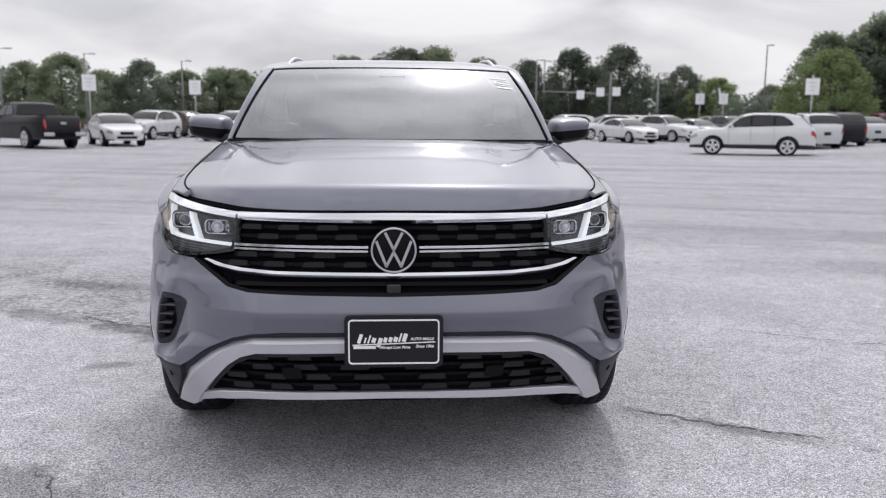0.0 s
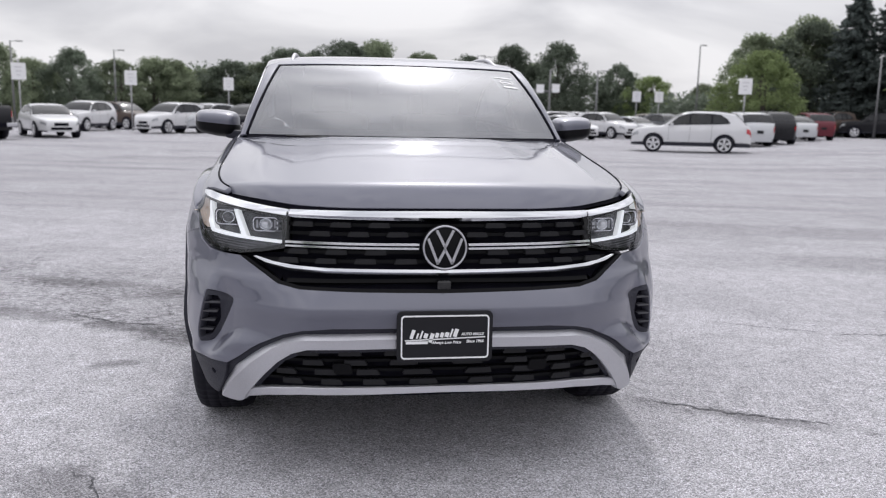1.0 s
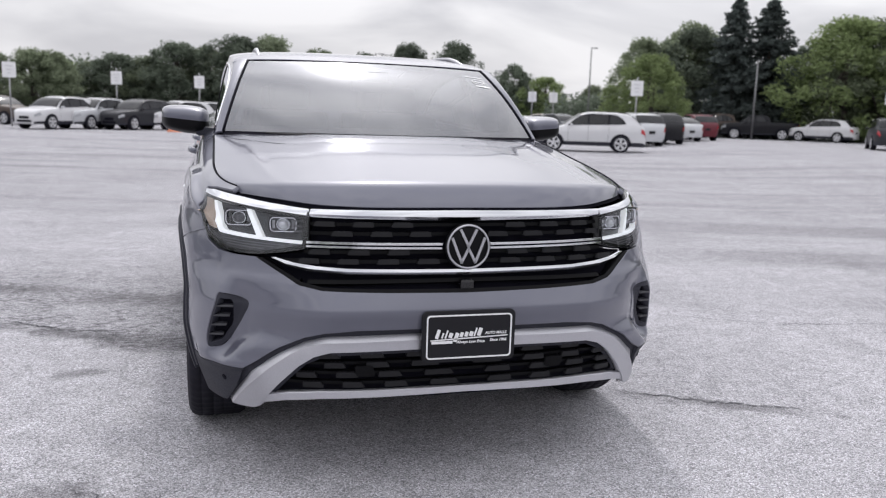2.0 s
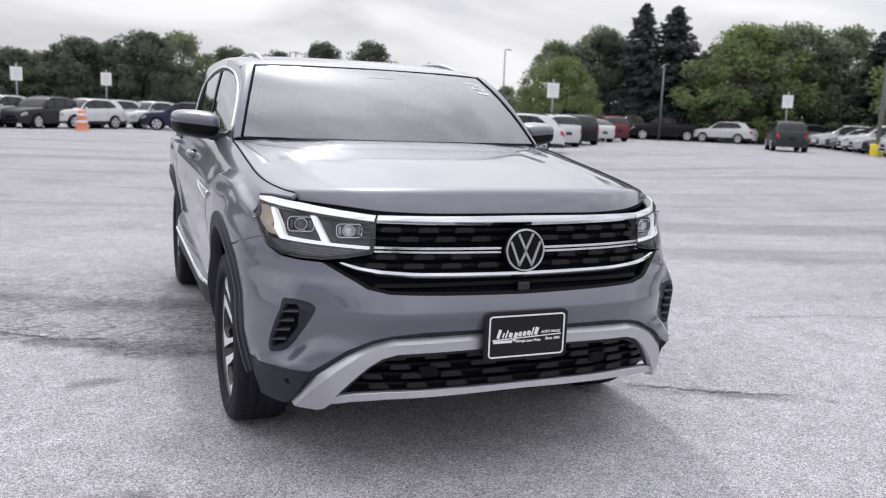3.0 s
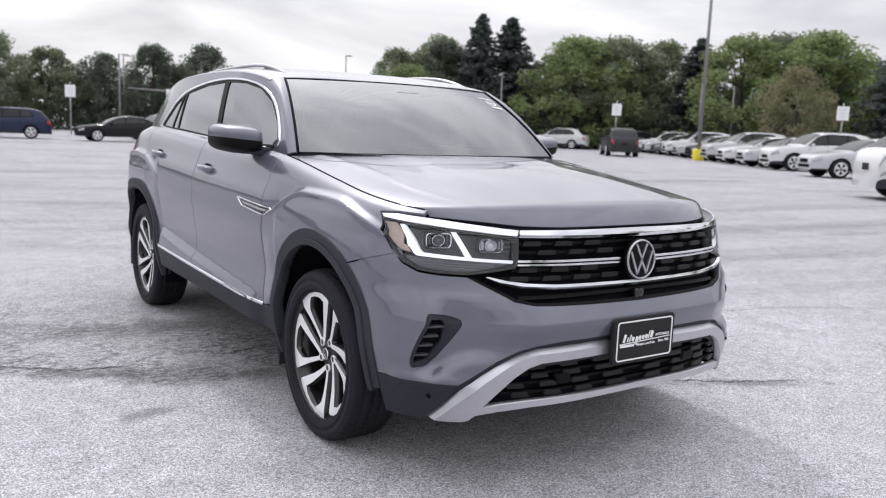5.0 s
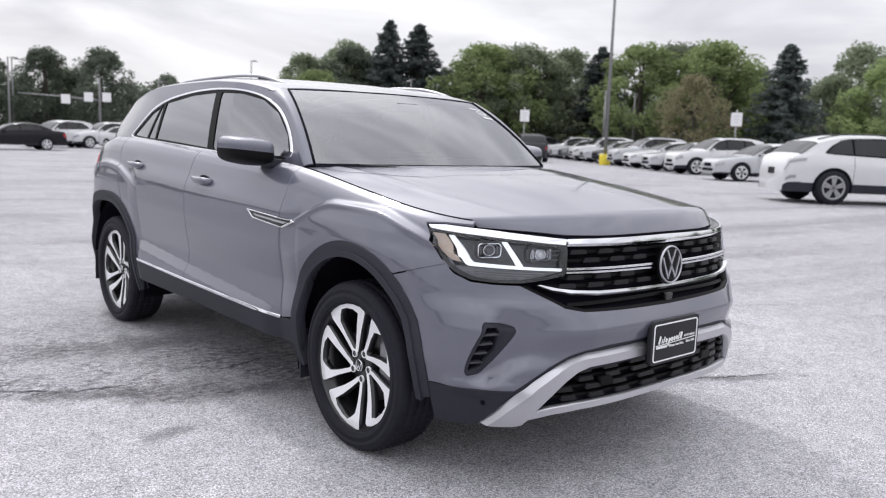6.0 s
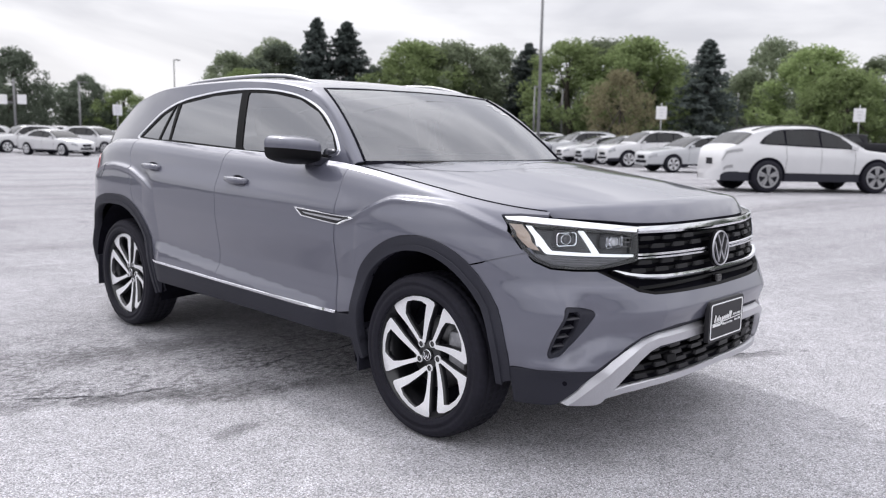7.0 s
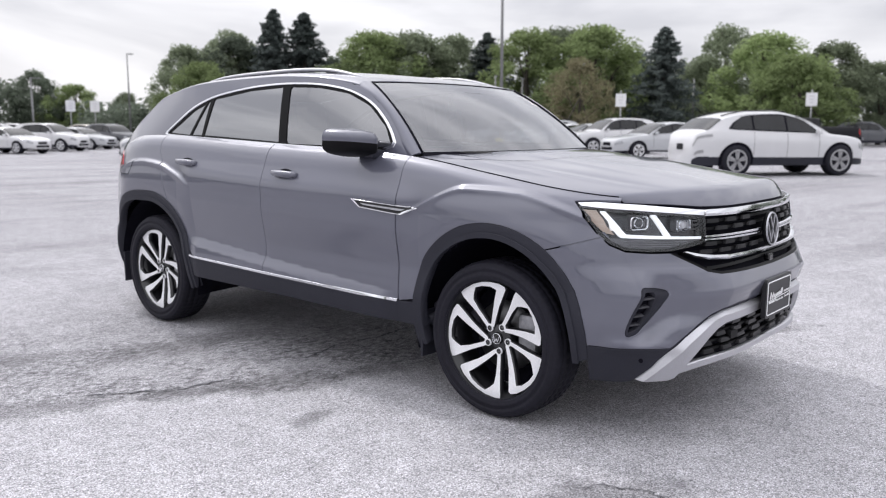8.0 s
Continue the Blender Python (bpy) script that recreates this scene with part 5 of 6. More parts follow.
BOLTRING = lathe([(0.0135, 0.05), (0.0135, 0.0635), (0.0165, 0.0635), (0.0175, 0.055)], 18, "x")
BOLTRING.transform(Matrix.Translation((0, 0.062, 0)))
BOLT.transform(Matrix.Translation((0, 0.062, 0)))
HUB = lathe([(0.0, 0.054), (0.062, 0.054), (0.070, 0.044), (0.075, 0.0)], 40, "x")
CAP = lathe([(0.0, 0.068), (0.025, 0.068), (0.028, 0.064), (0.030, 0.055)], 32, "x")
CAPRING = lathe([(0.0235, 0.068), (0.0238, 0.0695), (0.0252, 0.0695), (0.026, 0.067)], 32, "x")
cm = stroke([(-0.017, 0.012), (-0.008, -0.016), (0.0, 0.0), (0.008, -0.016), (0.017, 0.012)], 0.0035, 0.002)
cm2 = bpy.data.meshes.new("cap_mark")
cm.to_mesh(cm2)
cm.free()
cm2.transform(Matrix.Translation((0.060, 0, 0)) @ Matrix.Rotation(radians(90), 4, "Z") @ Matrix.Rotation(radians(90), 4, "X"))
CAPMARK = cm2
DISC = lathe([(0.06, -0.01), (0.17, -0.01), (0.17, -0.035), (0.06, -0.035)], 48, "x")
BACK = lathe([(0.0, -0.06), (0.25, -0.06)], 40, "x")
for sg in (-1, 1):
    for y in (0.0, AX):
        wheel(sg, y)


# ---- the car park ----
def rise_at(x, y):
    """The lot rises a little to the east of the near car."""
    k = np.clip((x - 0.35 * y - 4.5) / 9.0, 0, 1)
    return 0.22 * k * k * (3 - 2 * k)


gx = np.concatenate([[-2500, -900, -300, -100, -40, -10], np.linspace(0, 40, 41), [50, 70, 100, 300, 900, 2500]])
gy = np.concatenate([[-2500, -900, -300, -100, -40], np.linspace(-20, 70, 46), [80, 100, 300, 900, 2500]])
gu, gv = np.meshgrid(gx, gy, indexing="ij")
gk = len(gy)
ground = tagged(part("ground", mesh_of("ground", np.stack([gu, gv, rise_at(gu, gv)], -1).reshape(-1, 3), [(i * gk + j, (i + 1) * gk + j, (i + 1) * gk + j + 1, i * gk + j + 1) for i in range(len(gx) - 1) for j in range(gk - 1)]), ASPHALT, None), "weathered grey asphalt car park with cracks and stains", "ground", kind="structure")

CRACK = material("crack_shadow", (0.085, 0.085, 0.095), 0.9, 0, 0, 0.4, 40)


def crack(points, width, seed):
    """A ragged open joint in the asphalt along a line."""
    rng = random.Random(seed)
    fine = []
    for (x0, y0), (x1, y1) in zip(points, points[1:]):
        n = max(2, int(math.hypot(x1 - x0, y1 - y0) / 0.025))
        fine += [(x0 + (x1 - x0) * i / n + rng.uniform(-0.014, 0.014), y0 + (y1 - y0) * i / n + rng.uniform(-0.014, 0.014)) for i in range(n)]
    verts, faces = [], []
    for i, (x, y) in enumerate(fine):
        q = fine[min(i + 1, len(fine) - 1)]
        p = fine[max(i - 1, 0)]
        d = Vector((q[0] - p[0], q[1] - p[1])).normalized()
        w = width * rng.uniform(0.15, 1.0) * min(1, 6 * i / len(fine) + 0.2, 6 * (1 - i / len(fine)) + 0.2)
        verts += [(x - d.y * w, y + d.x * w, 0.004), (x + d.y * w, y - d.x * w, 0.004)]
    faces = [(2 * i, 2 * i + 1, 2 * i + 3, 2 * i + 2) for i in range(len(fine) - 1)]
    ob = part("asphalt_crack", mesh_of("crack", verts, faces, False), CRACK, None)
    return tagged(ob, "thin dark crack in the weathered asphalt", "crack", kind="structure")


crack([(-1.0, 1.44), (-0.82, 1.45), (-0.57, 1.53), (-0.41, 1.48), (-0.25, 1.46), (0.1, 1.5)], 0.012, 1)
crack([(1.1, -0.15), (1.2, -0.20), (1.35, -0.29), (1.5, -0.38), (1.66, -0.46), (1.88, -0.55)], 0.008, 2)
crack([(-2.2, 1.80), (-2.09, 1.75), (-1.71, 1.47), (-1.4, 1.43)], 0.009, 3)
crack([(2.1, 1.3), (2.9, 0.9), (3.6, 0.8), (4.6, 0.3)], 0.006, 4)
crack([(-1.42, -0.72), (-1.29, -0.77), (-1.22, -0.95), (-1.25, -1.2)], 0.006, 5)

# ---- trees ----
def leaf_material(name, colour, spread=0.25):
    m = bpy.data.materials.new(name)
    m.use_nodes = True
    n, l = m.node_tree.nodes, m.node_tree.links
    p = n["Principled BSDF"]
    geo, tone, r, info, r2, k = (n.new("ShaderNode" + x) for x in ("NewGeometry", "HueSaturation", "MapRange", "ObjectInfo", "MapRange", "Math"))
    r.inputs["To Min"].default_value, r.inputs["To Max"].default_value = 1 - spread, 1 + spread
    r2.inputs["To Min"].default_value, r2.inputs["To Max"].default_value = 0.8, 1.2
    l.new(geo.outputs["Random Per Island"], r.inputs["Value"])
    l.new(info.outputs["Random"], r2.inputs["Value"])
    k.operation = "MULTIPLY"
    l.new(r.outputs[0], k.inputs[0])
    l.new(r2.outputs[0], k.inputs[1])
    l.new(k.outputs[0], tone.inputs["Value"])
    tone.inputs["Color"].default_value = (*colour, 1)
    l.new(tone.outputs[0], p.inputs["Base Color"])
    p.inputs["Roughness"].default_value, p.inputs["Specular IOR Level"].default_value = 0.8, 0.12
    thin, mix = n.new("ShaderNodeBsdfTranslucent"), n.new("ShaderNodeMixShader")
    mix.inputs[0].default_value = 0.5
    l.new(tone.outputs[0], thin.inputs["Color"])
    l.new(p.outputs[0], mix.inputs[1])
    l.new(thin.outputs[0], mix.inputs[2])
    l.new(mix.outputs[0], n["Material Output"].inputs[0])
    return m


BARK = material("bark", (0.07, 0.06, 0.05), 0.9, 0, 0, 0.4, 12, 0.4)
LEAVES = {"bright": leaf_material("bright_leaves", (0.254, 0.319, 0.147)), "mid": leaf_material("mid_leaves", (0.212, 0.248, 0.165)), "dark": leaf_material("dark_leaves", (0.153, 0.183, 0.139)),
          "fir": leaf_material("fir_needles", (0.124, 0.147, 0.139)), "brown": leaf_material("turning_leaves", (0.236, 0.218, 0.136))}


def leaf_quads(centres, radii, per, size, rng, droop=0.0):
    """Many small leaf sprays round the centres."""
    verts, faces = [], []
    for (cx, cy, cz), rad in zip(centres, radii):
        for _ in range(per):
            while True:
                v = Vector((rng.uniform(-1, 1), rng.uniform(-1, 1), rng.uniform(-1, 1)))
                if 0.25 < v.length < 1:
                    break
            p = Vector((cx, cy, cz)) + Vector((v.x * rad, v.y * rad, v.z * rad * 0.95))
            a = Vector((rng.gauss(0, 1), rng.gauss(0, 1), rng.gauss(0, 0.6) - droop)).normalized()
            b = a.cross(Vector((rng.gauss(0, 1), rng.gauss(0, 1), rng.gauss(0, 1)))).normalized()
            s = size * rng.uniform(0.5, 1.25)
            k = len(verts)
            verts += [p - a * s, p + b * s * 0.55, p + a * s, p - b * s * 0.55]
            faces.append((k, k + 1, k + 2, k + 3))
    return verts, faces


def broadleaf(seed, leaves, label, height=9.0, spread=3.6, bare=0.0):
    rng = random.Random(seed)
    t = thing("broadleaf_tree", label, "tree")
    trunk = [(0, 0, 0), (rng.uniform(-0.1, 0.1), rng.uniform(-0.1, 0.1), height * 0.25), (rng.uniform(-0.3, 0.3), rng.uniform(-0.3, 0.3), height * 0.55), (rng.uniform(-0.4, 0.4), rng.uniform(-0.4, 0.4), height * 0.85)]
    part("trunk", tube(trunk, [0.22, 0.17, 0.11, 0.04], 8), BARK, t)
    centres, radii = [], []
    for i in range(150):
        w = rng.uniform(0, 2 * math.pi)
        h = rng.random() ** 0.8
        env = math.sin(math.pi * (0.22 + 0.76 * h) ** 0.95) ** 0.7
        r = spread * env * (0.45 + 0.55 * rng.random() ** 0.5) * (1 + 0.22 * math.sin(3 * w + seed) + 0.12 * math.sin(5 * w + 2 * seed))
        centres.append((r * math.cos(w), r * math.sin(w), height * (0.05 + 0.87 * h)))
        radii.append(rng.uniform(0.5, 1.1) * spread * 0.22)
    verts, faces = leaf_quads(centres, radii, int(122 * (1 - bare)), 0.125, rng)
    part("crown", mesh_of("crown", verts, faces, False), LEAVES[leaves], t)
    for i in range(7):
        c = centres[i * 9]
        part("limb", tube([trunk[1] if i % 2 else trunk[2], (c[0] * 0.5, c[1] * 0.5, c[2] * 0.8), c], [0.09, 0.06, 0.02], 6), BARK, t)
    return t


def conifer(seed, leaves, label, height=10.0, spread=2.6):
    rng = random.Random(seed)
    t = thing("conifer_tree", label, "tree")
    part("trunk", tube([(0, 0, 0), (0, 0, height * 0.5), (0, 0, height * 0.98)], [0.2, 0.12, 0.02], 8), BARK, t)
    centres, radii = [], []
    for i in range(430):
        h = rng.random() ** 1.1
        w = rng.uniform(0, 6.28)
        far = (spread * (1 - h) ** 0.75 + 0.10) * rng.choice((0.5, 0.7, 0.85, 0.95, 1.0, 1.0, 1.15))
        sag = rng.uniform(0.0, 0.34)
        for q in range(5):
            u = (q + 0.5) / 5 * far
            centres.append((u * math.cos(w), u * math.sin(w), height * (0.04 + 0.95 * h) - sag * u + rng.uniform(-0.12, 0.12)))
            radii.append(0.10 + 0.25 * (1 - h) * (1.1 - 0.5 * q / 5))
    verts, faces = leaf_quads(centres, radii, 9, 0.125, rng, 0.5)
    part("crown", mesh_of("crown", verts, faces, False), LEAVES[leaves], t)
    return t


PROTO = {
    "bright": [broadleaf(s, "bright", "tall leafy tree with bright green crown") for s in (1, 2)],
    "mid": [broadleaf(s, "mid", "tall leafy tree with mid-green crown") for s in (3, 4, 5)],
    "dark": [broadleaf(s, "dark", "tall leafy tree with dark green crown") for s in (6, 7)],
    "brown": [broadleaf(8, "brown", "small tree with yellowing leaves", bare=0.5)],
    "fir": [conifer(s, "fir", "dark green pointed conifer tree") for s in (9, 10)],
}
EYE0 = (-1.6, -3.2)
# bearing, distance, height, width factor, kind
TREES = [
    (-31, 80, 5.5, 1.0, "mid"), (-28, 76, 5.2, 1.0, "mid"), (-25.5, 78, 5.0, 1.0, "mid"), (-23.4, 76, 5.6, 0.9, "mid"), (-21.2, 74, 6.2, 0.9, "mid"), (-18.8, 78, 5.2, 1.0, "mid"), (-16.4, 76, 6.0, 0.9, "dark"), (-13.7, 78, 5.4, 1.0, "mid"), (-11.6, 80, 5.8, 1.0, "mid"), (-9.2, 80, 5.8, 1.0, "mid"),
    (-8.6, 88, 5.6, 1.0, "bright"), (-6.8, 86, 5.4, 1.1, "mid"), (-5.3, 84, 6.0, 1.2, "dark"), (-3.4, 84, 6.0, 1.2, "mid"), (-1.6, 82, 7.2, 1.2, "dark"), (0.4, 84, 7.0, 1.1, "mid"), (2.4, 80, 7.9, 1.1, "dark"), (4.6, 82, 8.2, 0.9, "mid"), (7.6, 84, 7.4, 1.0, "mid"), (9.6, 82, 7.0, 0.8, "dark"), (12.6, 84, 8.2, 0.85, "dark"), (16.0, 82, 8.3, 0.9, "dark"), (14.2, 96, 7.2, 1.0, "mid"), (20.0, 86, 6.6, 0.8, "dark"), (22.2, 84, 5.4, 1.0, "bright"), (25.6, 92, 4.8, 0.9, "mid"),
    (30.0, 74, 8.2, 0.75, "mid"), (30.9, 62, 5.8, 0.95, "bright"), (33.0, 76, 9.6, 0.85, "mid"), (33.4, 74, 8.9, 0.9, "dark"), (35.9, 72, 10.7, 1.1, "fir"), (38.0, 72, 10.5, 1.3, "fir"), (40.2, 76, 7.6, 0.9, "dark"), (42.6, 70, 9.2, 1.0, "bright"), (45.2, 72, 9.2, 0.9, "mid"), (47.2, 72, 9.4, 0.9, "mid"), (49.8, 74, 9.3, 0.9, "mid"), (52.3, 72, 9.0, 1.4, "fir"),
    (55.2, 66, 8.9, 1.0, "bright"), (57.6, 70, 9.4, 1.05, "mid"), (59.8, 66, 9.0, 1.05, "bright"), (58.6, 58, 6.0, 0.8, "brown"), (64.3, 62, 8.1, 1.35, "fir"), (62.4, 74, 7.8, 0.9, "mid"), (68.4, 80, 10.4, 0.8, "mid"), (67.2, 68, 6.8, 0.9, "mid"), (70.8, 66, 8.2, 1.05, "bright"), (72.6, 62, 6.2, 1.0, "bright"), (74.6, 68, 7.6, 1.0, "mid"), (77.5, 70, 6.2, 1.0, "mid"), (80.5, 72, 7.5, 1.0, "dark"), (84, 72, 7.8, 1.0, "mid"),
    # unseen trees at the viewer's back, added only for reflections on the car
    (95, 85, 8, 1.0, "mid"), (112, 90, 8, 1.1, "dark"), (130, 90, 8, 1.0, "mid"), (150, 95, 8, 1.1, "dark"), (170, 95, 8, 1.0, "mid"), (190, 95, 8, 1.1, "mid"), (210, 92, 8, 1.0, "dark"), (228, 90, 8, 1.1, "mid"), (246, 88, 8, 1.0, "dark"), (262, 85, 8, 1.1, "mid"), (278, 84, 8, 1.0, "mid"), (292, 82, 7, 1.1, "dark"), (306, 82, 7, 1.0, "mid"), (318, 82, 6, 1.1, "mid"),
]
rng = random.Random(4)
used = set()


def plant(kind, x, y, height, wide):
    proto = PROTO[kind][rng.randrange(len(PROTO[kind]))]
    base = 10.0 if kind == "fir" else 9.0
    m = pose(x, y, float(rise_at(x, y)), 0, 0, rng.uniform(0, 360)) @ Matrix.Diagonal((1.25 * wide * height / base * rng.uniform(0.92, 1.08), 1.25 * wide * height / base, height / base, 1))
    if proto.name not in used:
        used.add(proto.name)
        proto.matrix_basis = m
        return proto
    return copy_thing(proto, m @ Matrix.Diagonal((1 / proto.scale[0], 1 / proto.scale[1], 1 / proto.scale[2], 1)))


for az, d, h, wide, kind in TREES:
    ex, ey = (0.0, -3.7) if az < -9.5 or 8 < az < 26 else ((-1.9, -3.4) if az < 44 else (-3.7, -2.3))
    plant(kind, ex + d * math.sin(radians(az)), ey + d * math.cos(radians(az)), h * 1.05, wide)


# undergrowth that closes the wood below the crowns
def thicket():
    r = random.Random(21)
    centres, radii = [], []
    for i in range(1700):
        az = r.uniform(-36, 88)
        d = r.uniform(84, 92) if az < 24 else r.uniform(76, 84)
        centres.append((EYE0[0] + d * math.sin(radians(az)), EYE0[1] + d * math.cos(radians(az)), r.uniform(0.2, 4.9) if az < 22 else (r.uniform(0.2, 3.0) if az < 30 else r.uniform(0.2, 6.0))))
        radii.append(r.uniform(0.9, 1.7))
    v, f = leaf_quads(centres, radii, 60, 0.26, r)
    # unseen ring all round the back, added so the paint reflects a dark band
    centres, radii = [], []
    for i in range(800):
        az, d = r.uniform(86, 326), r.uniform(84, 94)
        centres.append((d * math.sin(radians(az)), d * math.cos(radians(az)), r.uniform(0.2, 6.5) * r.uniform(0.6, 1.0)))
        radii.append(r.uniform(1.4, 2.6))
    v2, f2 = leaf_quads(centres, radii, 26, 0.6, r)
    f += [tuple(q + len(v) for q in face) for face in f2]
    v += v2
    ob = part("undergrowth", mesh_of("undergrowth", v, f, False), LEAVES["dark"], None)
    return tagged(ob, "dense dark green undergrowth below the trees, with an added unseen ring behind", "bushes", kind="stuff")


thicket()

# ---- parked cars ----
COLOURS = {"white": (0.63, 0.63, 0.645), "silver": (0.48, 0.49, 0.51), "grey": (0.13, 0.135, 0.145), "dark": (0.030, 0.031, 0.036), "black": (0.010, 0.010, 0.013), "navy": (0.022, 0.030, 0.065), "blue": (0.02, 0.05, 0.30), "red": (0.12, 0.022, 0.032), "brown": (0.08, 0.06, 0.05), "beige": (0.45, 0.40, 0.33)}
BODY = {k: material(k + "_car_paint", c, 0.4, 0.0, 0.8 if sum(c) > 0.5 else 0.15, 0.03, 300, 0, 0.03, 2, spec=0.4 if sum(c) > 0.5 else 0.2) for k, c in COLOURS.items()}
CARGLASS = material("parked_car_glass", (0.012, 0.013, 0.015), 0.12, 0, 0, 0.3, 2.5, spec=0.42)
HEADLAMP = material("parked_headlamp", (0.42, 0.43, 0.45), 0.15, 0.3, 0.6, 0.2, 20)
RIM = material("parked_rim", (0.72, 0.72, 0.74), 0.35, 0.35, 0, 0.1, 30)
DARKRIM = material("dark_parked_rim", (0.34, 0.34, 0.35), 0.3, 0.4, 0.3, 0.1, 30)
KINDS = {
    "suv": dict(L=4.65, W=0.92, belt=((0, 0.03, 0.10, 0.27, 0.5, 0.9, 0.98, 1), (0.78, 0.90, 0.98, 1.05, 1.09, 1.14, 1.06, 0.80)), roof=((0.25, 0.31, 0.40, 0.52, 0.70, 0.86, 0.965), (1.04, 1.28, 1.55, 1.665, 1.66, 1.57, 1.12)), sides=((0.335, 0.485), (0.495, 0.665), (0.675, 0.79)), front=(0.275, 0.425), rear=(0.87, 0.955), axles=(0.19, 0.78), r=0.36),
    "sedan": dict(L=4.75, W=0.90, belt=((0, 0.03, 0.10, 0.27, 0.5, 0.85, 0.98, 1), (0.66, 0.75, 0.82, 0.92, 0.97, 1.03, 0.97, 0.70)), roof=((0.26, 0.33, 0.44, 0.56, 0.68, 0.80, 0.87), (0.92, 1.14, 1.36, 1.44, 1.40, 1.22, 1.02)), sides=((0.345, 0.50), (0.51, 0.66), (0.665, 0.73)), front=(0.28, 0.45), rear=(0.69, 0.855), axles=(0.19, 0.77), r=0.33),
    "pickup": dict(L=5.75, W=0.99, belt=((0, 0.02, 0.06, 0.25, 0.5, 0.62, 0.985, 1), (0.78, 1.05, 1.16, 1.22, 1.27, 1.30, 1.30, 0.86)), roof=((0.235, 0.30, 0.36, 0.44, 0.54, 0.60, 0.625), (1.20, 1.52, 1.78, 1.87, 1.86, 1.80, 1.28)), sides=((0.305, 0.43), (0.44, 0.555)), front=(0.25, 0.37), rear=(0.603, 0.623), axles=(0.17, 0.77), r=0.41),
    "crossover": dict(L=4.75, W=0.95, belt=((0, 0.03, 0.10, 0.27, 0.5, 0.9, 0.98, 1), (0.74, 0.86, 0.95, 1.02, 1.05, 1.11, 1.04, 0.78)), roof=((0.23, 0.31, 0.42, 0.54, 0.68, 0.84, 0.95), (1.04, 1.27, 1.50, 1.60, 1.59, 1.46, 1.12)), sides=((0.335, 0.495), (0.505, 0.685), (0.695, 0.80)), front=(0.265, 0.44), rear=(0.86, 0.94), axles=(0.19, 0.785), r=0.385),
}


def parked_car(kind):
    k = KINDS[kind]
    L, W = k["L"], k["W"]

    def point(t, v):
        """v: 0 sill to 1 belt to 2 roof edge to 3 roof middle."""
        t, v = np.broadcast_arrays(np.asarray(t, float), np.asarray(v, float))
        zb, top = pchip(*k["belt"], t), pchip(*k["roof"], t)
        inside_cab = (t > k["roof"][0][0]) & (t < k["roof"][0][-1])
        top = np.where(inside_cab, np.maximum(top, zb + 0.02), zb + 0.025)
        plan = W * (1 - 0.30 * np.abs(2 * t - 1) ** 9) * np.where(t < 0.5, 1 - 0.10 * (1 - t * 2) ** 3, 1 - 0.06 * (t * 2 - 1) ** 3)
        low = 0.27 if kind != "pickup" else 0.38
        z1 = low + (zb - low) * np.clip(v, 0, 1)
        x1 = plan * (0.94 + 0.06 * np.sin(np.clip(v, 0, 1) * math.pi * 0.62) - 0.05 * np.clip(v - 0.75, 0, 0.25) / 0.25)
        up = np.clip(v - 1, 0, 1)
        edge_z = np.maximum(top - 0.07, zb + 0.01)
        z2 = zb + (edge_z - zb) * up
        xb = plan * 0.945
        x2 = xb - (edge_z - zb) * 0.36 * up - 0.02 * up
        w = np.clip(v - 2, 0, 1) * math.pi / 2
        xe = xb - (edge_z - zb) * 0.36 - 0.02
        x3, z3 = xe * np.cos(w) ** 0.75, edge_z + (top - edge_z) * np.sin(w) ** 0.85
        x = np.where(v <= 1, x1, np.where(v <= 2, x2, x3))
        z = np.where(v <= 1, z1, np.where(v <= 2, z2, z3))
        return np.stack([x, (t - 0.5) * L, z], -1)

    def sheet(t0, t1, v0, v1, n, m, out=0.0, sides=(1, -1), slant=0.0):
        verts, faces = [], []
        for sg in sides:
            tt, vv = np.meshgrid(np.linspace(t0, t1, n), np.linspace(v0, v1, m), indexing="ij")
            tt = tt + slant * (vv - v0) / (v1 - v0)
            p = point(tt, vv)
            if out:
                p = p + out * normals_of(point, tt, vv, 0.004)
            p = p.reshape(-1, 3) * np.array([sg, 1, 1])
            b = len(verts)
            verts += list(p)
            for i in range(n - 1):
                for j in range(m - 1):
                    q = (b + i * m + j, b + (i + 1) * m + j, b + (i + 1) * m + j + 1, b + i * m + j + 1)
                    faces.append(q if sg > 0 else q[::-1])
        return verts, faces

    t = thing("parked_car" if kind != "pickup" else "pickup_truck", "parked car", "car" if kind != "pickup" else "truck", group="parked cars")
    verts, faces = sheet(0.0, 1.0, 0.0, 3.0, 70, 34)
    for end, rev in ((0, False), (69, True)):
        b1 = [end * 34 + j for j in range(34)]
        b2 = [70 * 34 + end * 34 + j for j in range(34)][::-1]
        f = b1 + b2
        faces.append(f[::-1] if rev else f)
    part("body", mesh_of("body", verts, faces), BODY["white"], t)
    first_w, last_w = k["sides"][0], k["sides"][-1]
    b0, b1 = first_w[0] - 0.045, last_w[1] + 0.035
    band_line = soften([(b0, 1.06), (first_w[0] + 0.012, 1.72), (first_w[0] + 0.07, 1.95), (0.5 * (b0 + b1), 1.97), (last_w[1] - 0.06, 1.93), (last_w[1] + 0.0, 1.62), (b1, 1.14), (last_w[1] - 0.03, 1.06)], 0.15, 2)

    def skin(out):
        def fn(u, v):
            return point(u, v) + out * normals_of(point, u, v, 0.004)
        return fn

    for sg in (1, -1):
        me = patch(skin(0.006), band_line, 0.10, (), 0.0, 0.004, stretch=(L, 0.5))
        if sg < 0:
            me.transform(Matrix.Diagonal((-1, 1, 1, 1)))
            me.flip_normals()
